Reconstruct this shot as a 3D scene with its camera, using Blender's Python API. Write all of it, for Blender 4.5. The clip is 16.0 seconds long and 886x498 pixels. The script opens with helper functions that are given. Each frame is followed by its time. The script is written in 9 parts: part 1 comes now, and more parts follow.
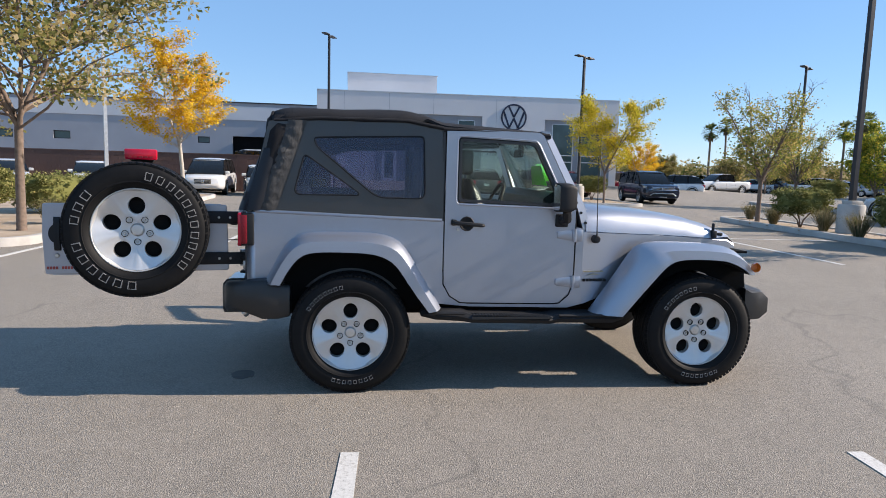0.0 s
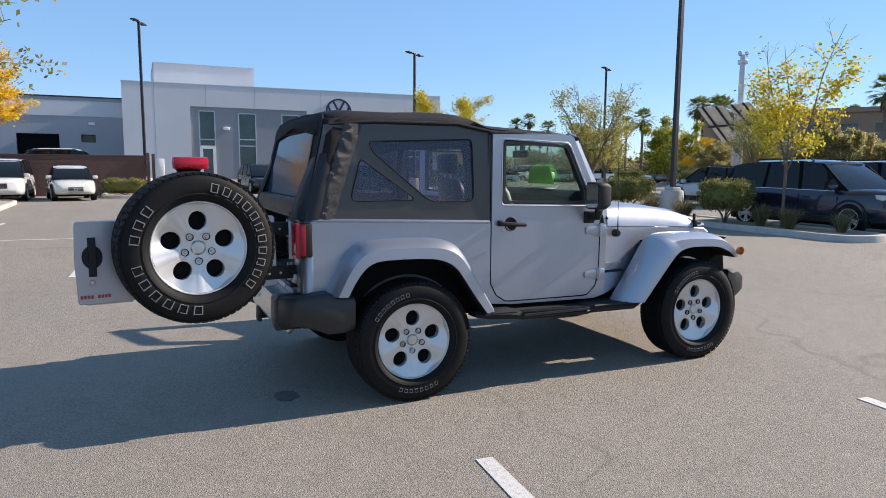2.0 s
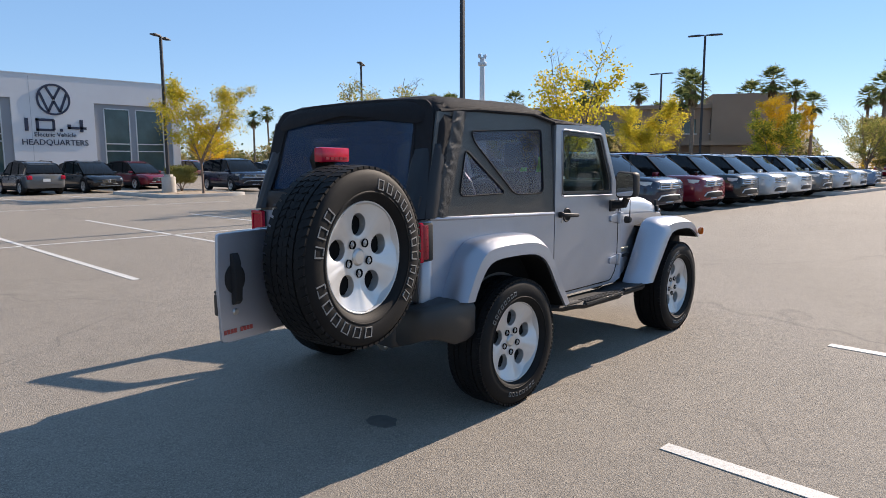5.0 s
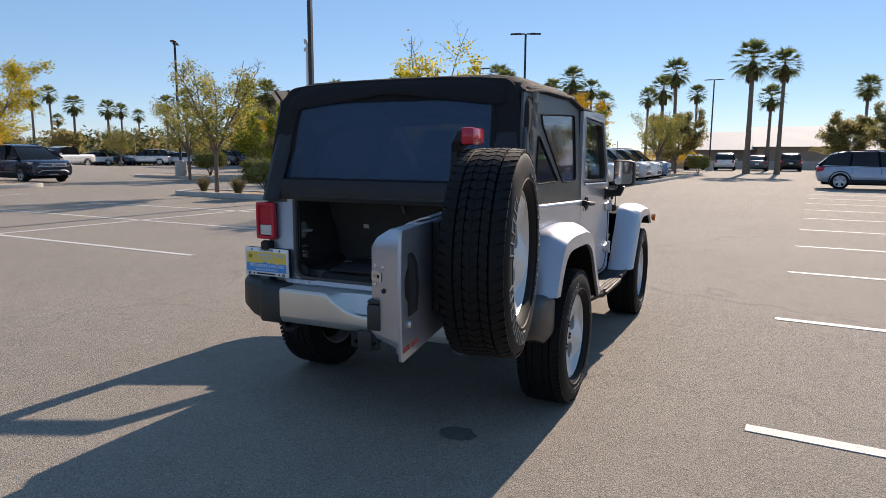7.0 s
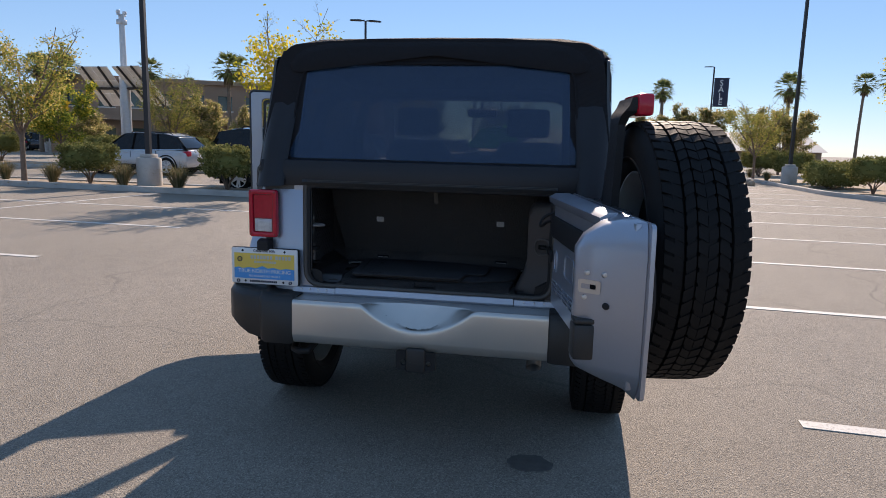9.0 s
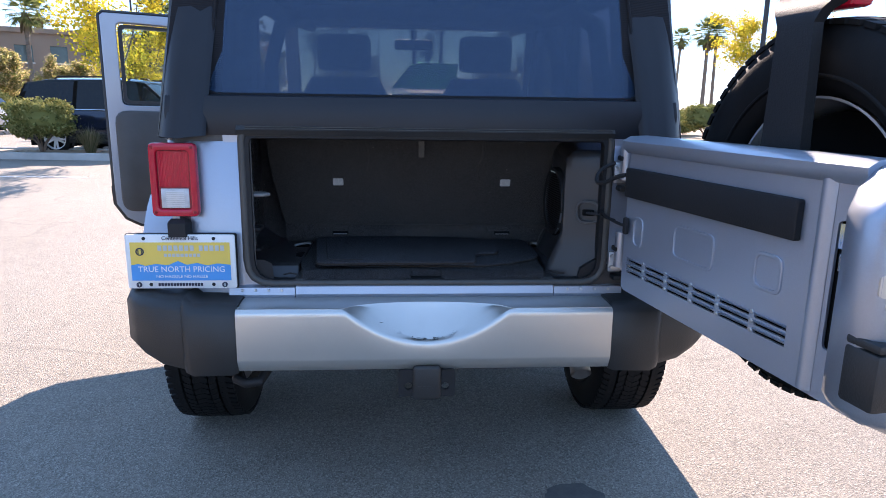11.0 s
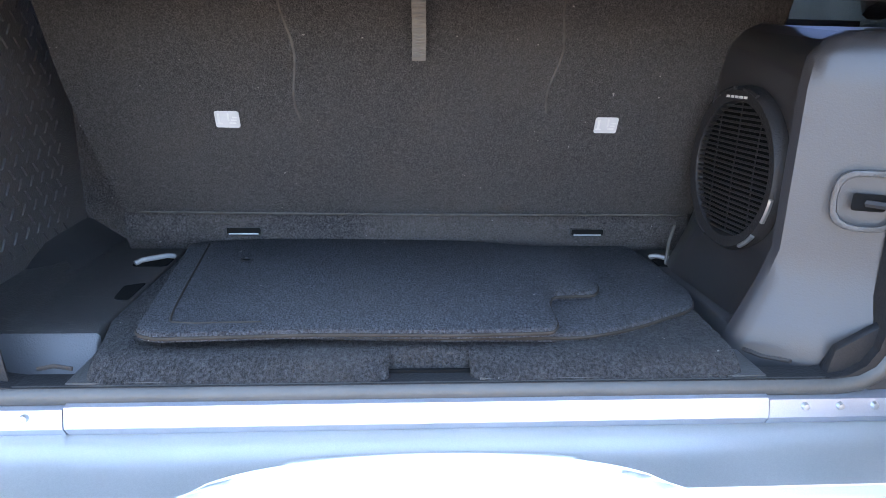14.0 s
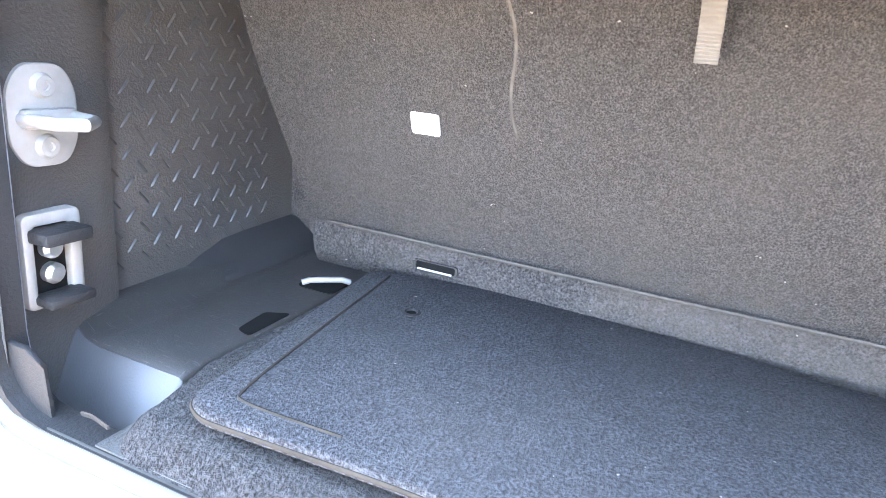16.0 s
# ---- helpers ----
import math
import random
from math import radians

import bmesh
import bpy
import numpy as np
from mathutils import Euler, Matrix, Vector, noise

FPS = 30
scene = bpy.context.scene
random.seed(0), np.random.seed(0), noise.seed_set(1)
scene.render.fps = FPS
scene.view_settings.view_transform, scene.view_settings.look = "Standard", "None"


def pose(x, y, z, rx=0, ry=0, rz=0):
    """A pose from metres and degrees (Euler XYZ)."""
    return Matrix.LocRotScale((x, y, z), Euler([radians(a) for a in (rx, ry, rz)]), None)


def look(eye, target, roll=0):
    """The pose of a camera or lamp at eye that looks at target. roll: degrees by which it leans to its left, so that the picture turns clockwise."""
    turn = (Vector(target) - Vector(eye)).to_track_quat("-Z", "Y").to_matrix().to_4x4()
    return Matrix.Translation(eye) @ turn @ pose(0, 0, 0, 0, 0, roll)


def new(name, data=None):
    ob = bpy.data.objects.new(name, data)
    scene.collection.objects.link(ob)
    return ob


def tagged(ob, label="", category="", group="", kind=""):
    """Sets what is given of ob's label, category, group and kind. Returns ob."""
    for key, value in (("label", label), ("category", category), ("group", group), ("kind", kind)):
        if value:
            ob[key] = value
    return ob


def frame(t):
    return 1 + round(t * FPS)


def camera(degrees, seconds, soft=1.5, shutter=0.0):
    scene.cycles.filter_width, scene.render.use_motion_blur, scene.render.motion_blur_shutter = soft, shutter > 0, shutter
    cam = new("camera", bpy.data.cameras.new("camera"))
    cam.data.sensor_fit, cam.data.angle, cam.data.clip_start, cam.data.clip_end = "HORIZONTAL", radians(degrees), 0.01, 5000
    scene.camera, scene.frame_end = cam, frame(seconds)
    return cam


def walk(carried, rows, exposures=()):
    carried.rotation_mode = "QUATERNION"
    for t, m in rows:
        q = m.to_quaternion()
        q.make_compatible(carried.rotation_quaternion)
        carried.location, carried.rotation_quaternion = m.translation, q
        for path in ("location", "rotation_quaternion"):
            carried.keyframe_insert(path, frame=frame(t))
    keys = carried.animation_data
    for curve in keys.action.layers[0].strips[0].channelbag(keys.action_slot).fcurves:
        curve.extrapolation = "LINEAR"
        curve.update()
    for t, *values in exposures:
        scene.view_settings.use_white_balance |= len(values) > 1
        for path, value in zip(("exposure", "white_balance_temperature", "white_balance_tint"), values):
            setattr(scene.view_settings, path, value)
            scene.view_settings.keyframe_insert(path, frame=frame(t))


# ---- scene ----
cam = camera(68.0, 16.0, 0.9)
PATH = [
    (0, (-0.022, -5.137, 1.462), (0.265, -3.172, 1.226), 1.6),
    (0.5, (-0.444, -5.116, 1.469), (-0.03, -3.175, 1.221), 1.0),
    (1, (-0.804, -5.024, 1.461), (-0.252, -3.117, 1.216), 1.0),
    (1.5, (-1.138, -4.835, 1.487), (-0.467, -2.967, 1.246), 1.0),
    (2, (-1.56, -4.714, 1.491), (-0.728, -2.912, 1.248), 0.4),
    (2.5, (-1.878, -4.5, 1.468), (-0.938, -2.753, 1.214), 1.1),
    (3, (-2.171, -4.265, 1.476), (-1.126, -2.581, 1.209), 1.1),
    (3.5, (-2.535, -4.035, 1.484), (-1.369, -2.434, 1.214), 0.1),
    (4, (-2.762, -3.762, 1.463), (-1.49, -2.241, 1.201), 0.2),
    (4.2, (-2.847, -3.652, 1.474), (-1.534, -2.167, 1.209), 0.2),
    (6.3, (-3.697, -2.333, 1.442), (-1.993, -1.324, 1.163), 0.2),
    (6.5, (-3.732, -2.198, 1.433), (-2.003, -1.238, 1.14), 0.6),
    (7, (-3.717, -1.813, 1.444), (-1.926, -0.971, 1.157), 0.3),
    (7.5, (-3.756, -1.453, 1.43), (-1.911, -0.734, 1.146), 0.5),
    (8, (-3.717, -1.129, 1.416), (-1.824, -0.559, 1.115), 0.9),
    (8.5, (-3.58, -0.837, 1.417), (-1.661, -0.368, 1.107), 0.4),
    (8.7, (-3.547, -0.721, 1.399), (-1.615, -0.305, 1.09), 0.9),
    (10.8, (-2.773, 0.041, 1.298), (-0.816, -0.057, 0.894), 0.5),
    (11, (-2.677, 0.083, 1.28), (-0.729, -0.05, 0.85), 0.8),
    (11.5, (-2.407, 0.116, 1.252), (-0.472, -0.049, 0.774), 1.0),
    (12, (-2.166, 0.13, 1.225), (-0.25, -0.089, 0.694), 0.8),
    (12.5, (-1.936, 0.151, 1.2), (-0.027, -0.12, 0.668), 1.9),
    (13, (-1.712, 0.096, 1.155), (0.19, -0.125, 0.576), 1.8),
    (13.5, (-1.542, 0.036, 1.124), (0.372, -0.098, 0.561), 0.7),
    (14, (-1.376, 0.038, 1.103), (0.54, -0.104, 0.546), 1.3),
    (14.5, (-1.231, 0.038, 1.086), (0.692, -0.019, 0.539), 2.6),
    (15, (-1.126, 0.026, 1.095), (0.779, 0.25, 0.53), 3.9),
    (15.5, (-1.06, -0.005, 1.096), (0.773, 0.546, 0.516), 4.7),
    (16, (-1.012, -0.04, 1.097), (0.735, 0.726, 0.499), 5.3),
]
walk(cam, [(t, look(eye, target, roll)) for t, eye, target, roll in PATH], [(0.0, 0.74, 6350, 15), (4.0, 0.76, 6500, 16), (7.0, 0.5, 6800, 18), (8.7, 0.5, 6800, 20), (11.0, 1.85, 6450, 25), (12.0, 2.45, 7300, 26), (13.0, 3.0, 7550, 27), (13.5, 3.65, 7400, 27), (14.0, 4.3, 7600, 26), (14.5, 5.4, 8000, 26), (16.0, 6.25, 8700, 28)])

# ---- light ----
world = bpy.data.worlds.new("sky")
scene.world = world
world.use_nodes = True
wn = world.node_tree.nodes
sky = wn.new("ShaderNodeTexSky")
sky.sky_type = "NISHITA"
sky.sun_disc = False
sky.sun_elevation = radians(30)
sky.sun_rotation = radians(92)
sky.air_density, sky.dust_density, sky.ozone_density = 1.0, 0.02, 1.6
sky.altitude = 1500
wn["Background"].inputs["Strength"].default_value = 0.11
depth = wn.new("ShaderNodeHueSaturation")      # the clear desert sky is deep blue
depth.inputs["Saturation"].default_value = 1.18
world.node_tree.links.new(sky.outputs[0], depth.inputs["Color"])
even = wn.new("ShaderNodeMix")                 # dry air keeps it blue down to the horizon
even.data_type = "RGBA"
even.inputs[0].default_value = 0.6
even.inputs[7].default_value = (1.55, 2.9, 4.7, 1.0)
world.node_tree.links.new(depth.outputs[0], even.inputs[6])
world.node_tree.links.new(even.outputs[2], wn["Background"].inputs[0])
sun_data = bpy.data.lights.new("sun", "SUN")
sun_data.energy, sun_data.angle, sun_data.color = 4.8, radians(0.53), (1.0, 0.88, 0.72)
sun = new("sun", sun_data)
sun.matrix_world = look((34.4, -1.8, 20), (0, 0, 0))


# ---- materials ----
def shader(name):
    m = bpy.data.materials.new(name)
    m.use_nodes = True
    n, l = m.node_tree.nodes, m.node_tree.links
    return m, n, l, n["Principled BSDF"]


def coords(n, l, scale=1.0):
    tc = n.new("ShaderNodeTexCoord")
    mp = n.new("ShaderNodeMapping")
    mp.inputs["Scale"].default_value = (scale, scale, scale) if isinstance(scale, (int, float)) else scale
    l.new(tc.outputs["Object"], mp.inputs["Vector"])
    return mp.outputs["Vector"]


def noise_tex(n, l, vec, scale, detail=4, rough=0.55):
    t = n.new("ShaderNodeTexNoise")
    t.inputs["Scale"].default_value, t.inputs["Detail"].default_value, t.inputs["Roughness"].default_value = scale, detail, rough
    l.new(vec, t.inputs["Vector"])
    return t.outputs["Fac"]


def ramp(n, l, fac, stops):
    r = n.new("ShaderNodeValToRGB")
    e = r.color_ramp.elements
    while len(e) < len(stops):
        e.new(0.5)
    for el, (p, c) in zip(e, stops):
        el.position = p
        el.color = (*c, 1) if len(c) == 3 else c
    l.new(fac, r.inputs["Fac"])
    return r.outputs["Color"]


def mix(n, l, fac, a, b, mode="MIX"):
    x = n.new("ShaderNodeMix")
    x.data_type, x.blend_type = "RGBA", mode
    for socket, v in ((x.inputs[0], fac), (x.inputs[6], a), (x.inputs[7], b)):
        if hasattr(v, "is_output"):
            l.new(v, socket)
        elif isinstance(v, tuple):
            socket.default_value = (*v, 1)
        else:
            socket.default_value = v
    return x.outputs[2]


def bump(n, l, b, height, strength, distance=0.01):
    k = n.new("ShaderNodeBump")
    k.inputs["Strength"].default_value, k.inputs["Distance"].default_value = strength, distance
    l.new(height, k.inputs["Height"])
    l.new(k.outputs["Normal"], b.inputs["Normal"])
    return k


def plain(name, color, rough=0.5, metal=0.0, var=0.12, scale=6.0, grain=120.0, relief=0.15, coat=0.0, island=0.0, spec=0.5):
    """Colour with a broad and a fine variation, roughness wear and a fine relief."""
    m, n, l, b = shader(name)
    v = coords(n, l)
    broad, fine = noise_tex(n, l, v, scale, 5), noise_tex(n, l, v, grain, 3)
    dark, light = tuple(c * (1 - var) for c in color), tuple(min(1, c * (1 + var)) for c in color)
    col = mix(n, l, ramp(n, l, broad, [(0.3, (0, 0, 0)), (0.7, (1, 1, 1))]), dark, light)
    col = mix(n, l, 0.35 * min(1, var * 4), col, mix(n, l, fine, dark, light))
    if island:
        g = n.new("ShaderNodeNewGeometry")
        col = mix(n, l, island, col, ramp(n, l, g.outputs["Random Per Island"], [(0, tuple(c * 0.6 for c in color)), (1, tuple(min(1, c * 1.4) for c in color))]))
    l.new(col, b.inputs["Base Color"])
    mr = n.new("ShaderNodeMapRange")
    mr.inputs["To Min"].default_value, mr.inputs["To Max"].default_value = max(0.02, rough - 0.08), min(1, rough + 0.08)
    l.new(broad, mr.inputs["Value"])
    l.new(mr.outputs[0], b.inputs["Roughness"])
    b.inputs["Metallic"].default_value, b.inputs["Coat Weight"].default_value = metal, coat
    b.inputs["Coat Roughness"].default_value = 0.06
    b.inputs["Specular IOR Level"].default_value = spec
    if relief:
        bump(n, l, b, fine, relief, 0.002)
    return m


def glass(name, tint, clear, gloss_rough=0.02, tone=(0.9, 0.95, 1.0), most=0.9):
    """A pane: part of the light goes straight through, tinted; the rest is a surface film; gloss grows at grazing angles."""
    m, n, l, b = shader(name)
    n.remove(b)
    out = n["Material Output"]
    tr, df, gl = n.new("ShaderNodeBsdfTransparent"), n.new("ShaderNodeBsdfDiffuse"), n.new("ShaderNodeBsdfGlossy")
    tr.inputs["Color"].default_value, df.inputs["Color"].default_value = (*tone, 1), (*tint, 1)
    gl.inputs["Roughness"].default_value = gloss_rough
    gl.inputs["Color"].default_value = (0.9, 0.9, 0.9, 1)
    a = n.new("ShaderNodeMixShader")
    a.inputs[0].default_value = clear
    l.new(df.outputs[0], a.inputs[1])
    l.new(tr.outputs[0], a.inputs[2])
    f, rise, cap = n.new("ShaderNodeLayerWeight"), n.new("ShaderNodeMath"), n.new("ShaderNodeMath")
    rise.operation, cap.operation = "POWER", "MULTIPLY_ADD"
    rise.inputs[1].default_value = 4.5
    cap.inputs[1].default_value, cap.inputs[2].default_value = most * 0.75, 0.028
    l.new(f.outputs["Facing"], rise.inputs[0])
    l.new(rise.outputs[0], cap.inputs[0])
    c = n.new("ShaderNodeMixShader")
    l.new(cap.outputs[0], c.inputs[0])
    l.new(a.outputs[0], c.inputs[1])
    l.new(gl.outputs[0], c.inputs[2])
    l.new(c.outputs[0], out.inputs["Surface"])
    return m


def leaf_material(name, stops, through_share=0.5):
    m, n, l, b = shader(name)
    n.remove(b)
    g = n.new("ShaderNodeNewGeometry")
    col = ramp(n, l, g.outputs["Random Per Island"], stops)
    d, t, s = n.new("ShaderNodeBsdfDiffuse"), n.new("ShaderNodeBsdfTranslucent"), n.new("ShaderNodeMixShader")
    l.new(col, d.inputs["Color"])
    l.new(col, t.inputs["Color"])
    s.inputs[0].default_value = through_share
    l.new(d.outputs[0], s.inputs[1])
    l.new(t.outputs[0], s.inputs[2])
    l.new(s.outputs[0], n["Material Output"].inputs["Surface"])
    return m


def asphalt_material():
    m, n, l, b = shader("asphalt")
    v = coords(n, l)
    stones = n.new("ShaderNodeTexVoronoi")
    stones.inputs["Scale"].default_value = 190
    l.new(v, stones.inputs["Vector"])
    fine = noise_tex(n, l, v, 85, 4, 0.75)
    patch = noise_tex(n, l, v, 0.35, 6, 0.6)
    mid = noise_tex(n, l, v, 4.0, 5, 0.65)
    sep = n.new("ShaderNodeSeparateColor")
    l.new(stones.outputs["Color"], sep.inputs[0])
    grit = ramp(n, l, sep.outputs[0], [(0.0, (0.06, 0.054, 0.047)), (0.12, (0.13, 0.115, 0.098)), (0.4, (0.215, 0.19, 0.157)), (0.8, (0.31, 0.274, 0.225)), (1.0, (0.5, 0.45, 0.375))])
    col = mix(n, l, 0.35, grit, ramp(n, l, fine, [(0.35, (0.16, 0.143, 0.122)), (0.7, (0.35, 0.312, 0.262))]))
    col = mix(n, l, 0.55, col, mix(n, l, ramp(n, l, patch, [(0.35, (0.78, 0.78, 0.78)), (0.68, (1.0, 1.0, 1.0))]), (0, 0, 0), col), "MIX")
    col = mix(n, l, ramp(n, l, mid, [(0.3, (0.0, 0.0, 0.0)), (0.75, (0.3, 0.3, 0.3))]), col, (0.345, 0.305, 0.253))
    cracks = n.new("ShaderNodeTexVoronoi")
    cracks.feature = "DISTANCE_TO_EDGE"
    cracks.inputs["Scale"].default_value = 0.16
    warp = n.new("ShaderNodeVectorMath")
    warp.operation = "MULTIPLY_ADD"
    wob = n.new("ShaderNodeTexNoise")
    wob.inputs["Scale"].default_value = 0.8
    l.new(v, wob.inputs["Vector"])
    l.new(wob.outputs["Color"], warp.inputs[0])
    warp.inputs[1].default_value = (1.6, 1.6, 0)
    l.new(v, warp.inputs[2])
    l.new(warp.outputs[0], cracks.inputs["Vector"])
    line = ramp(n, l, cracks.outputs["Distance"], [(0.0, (0.55, 0.55, 0.55)), (0.0014, (0, 0, 0))])
    col = mix(n, l, mix(n, l, mid, (0, 0, 0), line), col, (0.06, 0.058, 0.056))
    l.new(col, b.inputs["Base Color"])
    b.inputs["Roughness"].default_value = 0.88
    b.inputs["Specular IOR Level"].default_value = 0.35
    h = n.new("ShaderNodeMath")
    h.operation = "MULTIPLY_ADD"
    h.inputs[1].default_value = 0.6
    l.new(stones.outputs["Distance"], h.inputs[0])
    l.new(fine, h.inputs[2])
    bump(n, l, b, h.outputs[0], 0.85, 0.005)
    return m


def worn_paint_material():
    m, n, l, b = shader("line_paint")
    v = coords(n, l)
    wear = ramp(n, l, noise_tex(n, l, v, 55, 5, 0.75), [(0.33, (0.3, 0.285, 0.26)), (0.45, (0.53, 0.515, 0.48)), (0.8, (0.66, 0.645, 0.61))])
    l.new(wear, b.inputs["Base Color"])
    b.inputs["Roughness"].default_value = 0.7
    bump(n, l, b, noise_tex(n, l, v, 150, 3), 0.4, 0.003)
    return m


def carpet_material(name, base, dust, share, nap=330):
    m, n, l, b = shader(name)
    v = coords(n, l)
    fib = noise_tex(n, l, v, nap, 3, 0.7)
    tuft = noise_tex(n, l, v, nap * 0.3, 4, 0.6)
    worn = noise_tex(n, l, v, 5, 6, 0.65)
    col = mix(n, l, ramp(n, l, fib, [(0.36, (0, 0, 0)), (0.64, (1, 1, 1))]), tuple(c * 0.3 for c in base), tuple(c * 2.1 for c in base))
    col = mix(n, l, ramp(n, l, tuft, [(0.35, (0.45, 0.45, 0.45)), (0.6, (0, 0, 0))]), col, tuple(c * 0.4 for c in base))
    col = mix(n, l, ramp(n, l, worn, [(0.42, (0, 0, 0)), (0.75, (share, share, share))]), col, dust)
    lint = ramp(n, l, noise_tex(n, l, v, 95, 2, 0.5), [(0.755, (0, 0, 0)), (0.775, (0.6, 0.6, 0.6))])
    col = mix(n, l, lint, col, (0.45, 0.42, 0.38))
    l.new(col, b.inputs["Base Color"])
    b.inputs["Roughness"].default_value = 1.0
    b.inputs["Specular IOR Level"].default_value = 0.1
    b.inputs["Sheen Weight"].default_value = 0.05
    mx = n.new("ShaderNodeMath")
    mx.operation = "ADD"
    l.new(fib, mx.inputs[0])
    l.new(tuft, mx.inputs[1])
    bump(n, l, b, mx.outputs[0], 1.0, 0.008)
    return m


def weave_material(name, color, rough=0.85, relief=0.35, spec=0.3):
    m, n, l, b = shader(name)
    v = coords(n, l)
    w = n.new("ShaderNodeTexWave")
    w.inputs["Scale"].default_value, w.inputs["Distortion"].default_value = 260, 1.5
    l.new(v, w.inputs["Vector"])
    broad = noise_tex(n, l, v, 5, 5, 0.6)
    dust = noise_tex(n, l, v, 60, 4, 0.7)
    col = mix(n, l, broad, tuple(c * 0.75 for c in color), tuple(c * 1.3 for c in color))
    col = mix(n, l, ramp(n, l, dust, [(0.5, (0, 0, 0)), (0.8, (0.2, 0.2, 0.2))]), col, tuple(min(1, c * 2.2) for c in color))
    l.new(col, b.inputs["Base Color"])
    b.inputs["Roughness"].default_value = rough
    b.inputs["Specular IOR Level"].default_value = spec
    ad = n.new("ShaderNodeMath")
    ad.operation = "MULTIPLY_ADD"
    ad.inputs[1].default_value = 12.0
    l.new(noise_tex(n, l, v, 9, 3, 0.5), ad.inputs[0])
    l.new(w.outputs["Fac"], ad.inputs[2])
    bump(n, l, b, ad.outputs[0], relief, 0.0012)
    return m


def silver_material(name, color, rough=0.3, metal=0.62):
    m, n, l, b = shader(name)
    v = coords(n, l)
    flake = n.new("ShaderNodeTexVoronoi")
    flake.inputs["Scale"].default_value = 900
    l.new(v, flake.inputs["Vector"])
    sep = n.new("ShaderNodeSeparateColor")
    l.new(flake.outputs["Color"], sep.inputs[0])
    dirt = noise_tex(n, l, v, 3.5, 6, 0.65)
    col = mix(n, l, sep.outputs[0], tuple(c * 0.95 for c in color), tuple(min(1, c * 1.05) for c in color))
    col = mix(n, l, ramp(n, l, dirt, [(0.5, (0, 0, 0)), (0.85, (0.25, 0.25, 0.25))]), col, (0.33, 0.31, 0.28))
    l.new(col, b.inputs["Base Color"])
    mr = n.new("ShaderNodeMapRange")
    mr.inputs["To Min"].default_value, mr.inputs["To Max"].default_value = rough - 0.06, rough + 0.12
    l.new(dirt, mr.inputs["Value"])
    l.new(mr.outputs[0], b.inputs["Roughness"])
    b.inputs["Metallic"].default_value = metal
    b.inputs["Coat Weight"].default_value, b.inputs["Coat Roughness"].default_value = 0.5, 0.05
    return m


def tread_rubber():
    m, n, l, b = shader("rubber")
    v = coords(n, l)
    dust = noise_tex(n, l, v, 14, 6, 0.7)
    fine = noise_tex(n, l, v, 200, 2, 0.6)
    l.new(mix(n, l, ramp(n, l, dust, [(0.42, (0, 0, 0)), (0.8, (0.55, 0.55, 0.55))]), (0.0055, 0.0055, 0.006), (0.014, 0.0133, 0.0122)), b.inputs["Base Color"])
    b.inputs["Roughness"].default_value = 0.66
    b.inputs["Specular IOR Level"].default_value = 0.2
    bump(n, l, b, fine, 0.25, 0.002)
    return m


def scuffed_material():
    """Black moulded plastic with pale criss-cross scratches."""
    m, n, l, b = shader("scuffed_plastic")
    col = (0.03, 0.029, 0.029)
    for s, turn in (((900, 40, 60), 0.6), ((50, 980, 60), -0.4), ((840, 60, 60), 2.1)):
        tc, mp = n.new("ShaderNodeTexCoord"), n.new("ShaderNodeMapping")
        mp.inputs["Rotation"].default_value = (0, 0, turn)
        mp.inputs["Scale"].default_value = s
        l.new(tc.outputs["Object"], mp.inputs["Vector"])
        line = ramp(n, l, noise_tex(n, l, mp.outputs["Vector"], 1.0, 2, 0.5), [(0.66, (0, 0, 0)), (0.74, (0.6, 0.6, 0.6))])
        col = mix(n, l, line, col, (0.13, 0.124, 0.118))
    l.new(col, b.inputs["Base Color"])
    b.inputs["Roughness"].default_value = 0.36
    bump(n, l, b, noise_tex(n, l, coords(n, l), 380, 3), 0.3, 0.002)
    return m


SCUFFED = scuffed_material()
ASPHALT, LINE = asphalt_material(), worn_paint_material()
CONCRETE = plain("concrete", (0.42, 0.4, 0.37), 0.9, var=0.22, scale=2.5, grain=60, relief=0.4)
DIRT = plain("desert_gravel", (0.36, 0.28, 0.2), 0.95, var=0.35, scale=1.5, grain=25, relief=0.9)
SILVER = silver_material("silver_paint", (0.37, 0.393, 0.445), 0.36, 0.72)
SILVER_BUMPER = silver_material("silver_bumper_paint", (0.58, 0.566, 0.53), 0.32, 0.75)
GATE_IN = silver_material("gate_inner_paint", (0.39, 0.425, 0.49), 0.36)
CURTAIN = plain("glossy_black_vinyl", (0.013, 0.014, 0.018), 0.42, var=0.25, scale=5, grain=300, relief=0.12, spec=0.35)
STAIN = plain("oil_stained_asphalt", (0.1, 0.095, 0.088), 0.8, var=0.35, scale=20, grain=140, relief=0.4)
STREAK = plain("rubbed_carpet", (0.072, 0.067, 0.062), 1.0, var=0.35, scale=60, grain=500, relief=0.6, spec=0.1)
BLACK = plain("black_plastic", (0.016, 0.016, 0.017), 0.6, var=0.3, grain=260, relief=0.45, spec=0.3)
GREYPLASTIC = plain("textured_bumper_plastic", (0.022, 0.0215, 0.021), 0.47, var=0.25, grain=240, relief=0.4)
TRIM = plain("interior_trim_plastic", (0.06, 0.058, 0.056), 0.42, var=0.2, scale=9, grain=330, relief=0.55)
DARK = plain("dark_underside", (0.007, 0.007, 0.007), 0.95, var=0.3, spec=0.1)
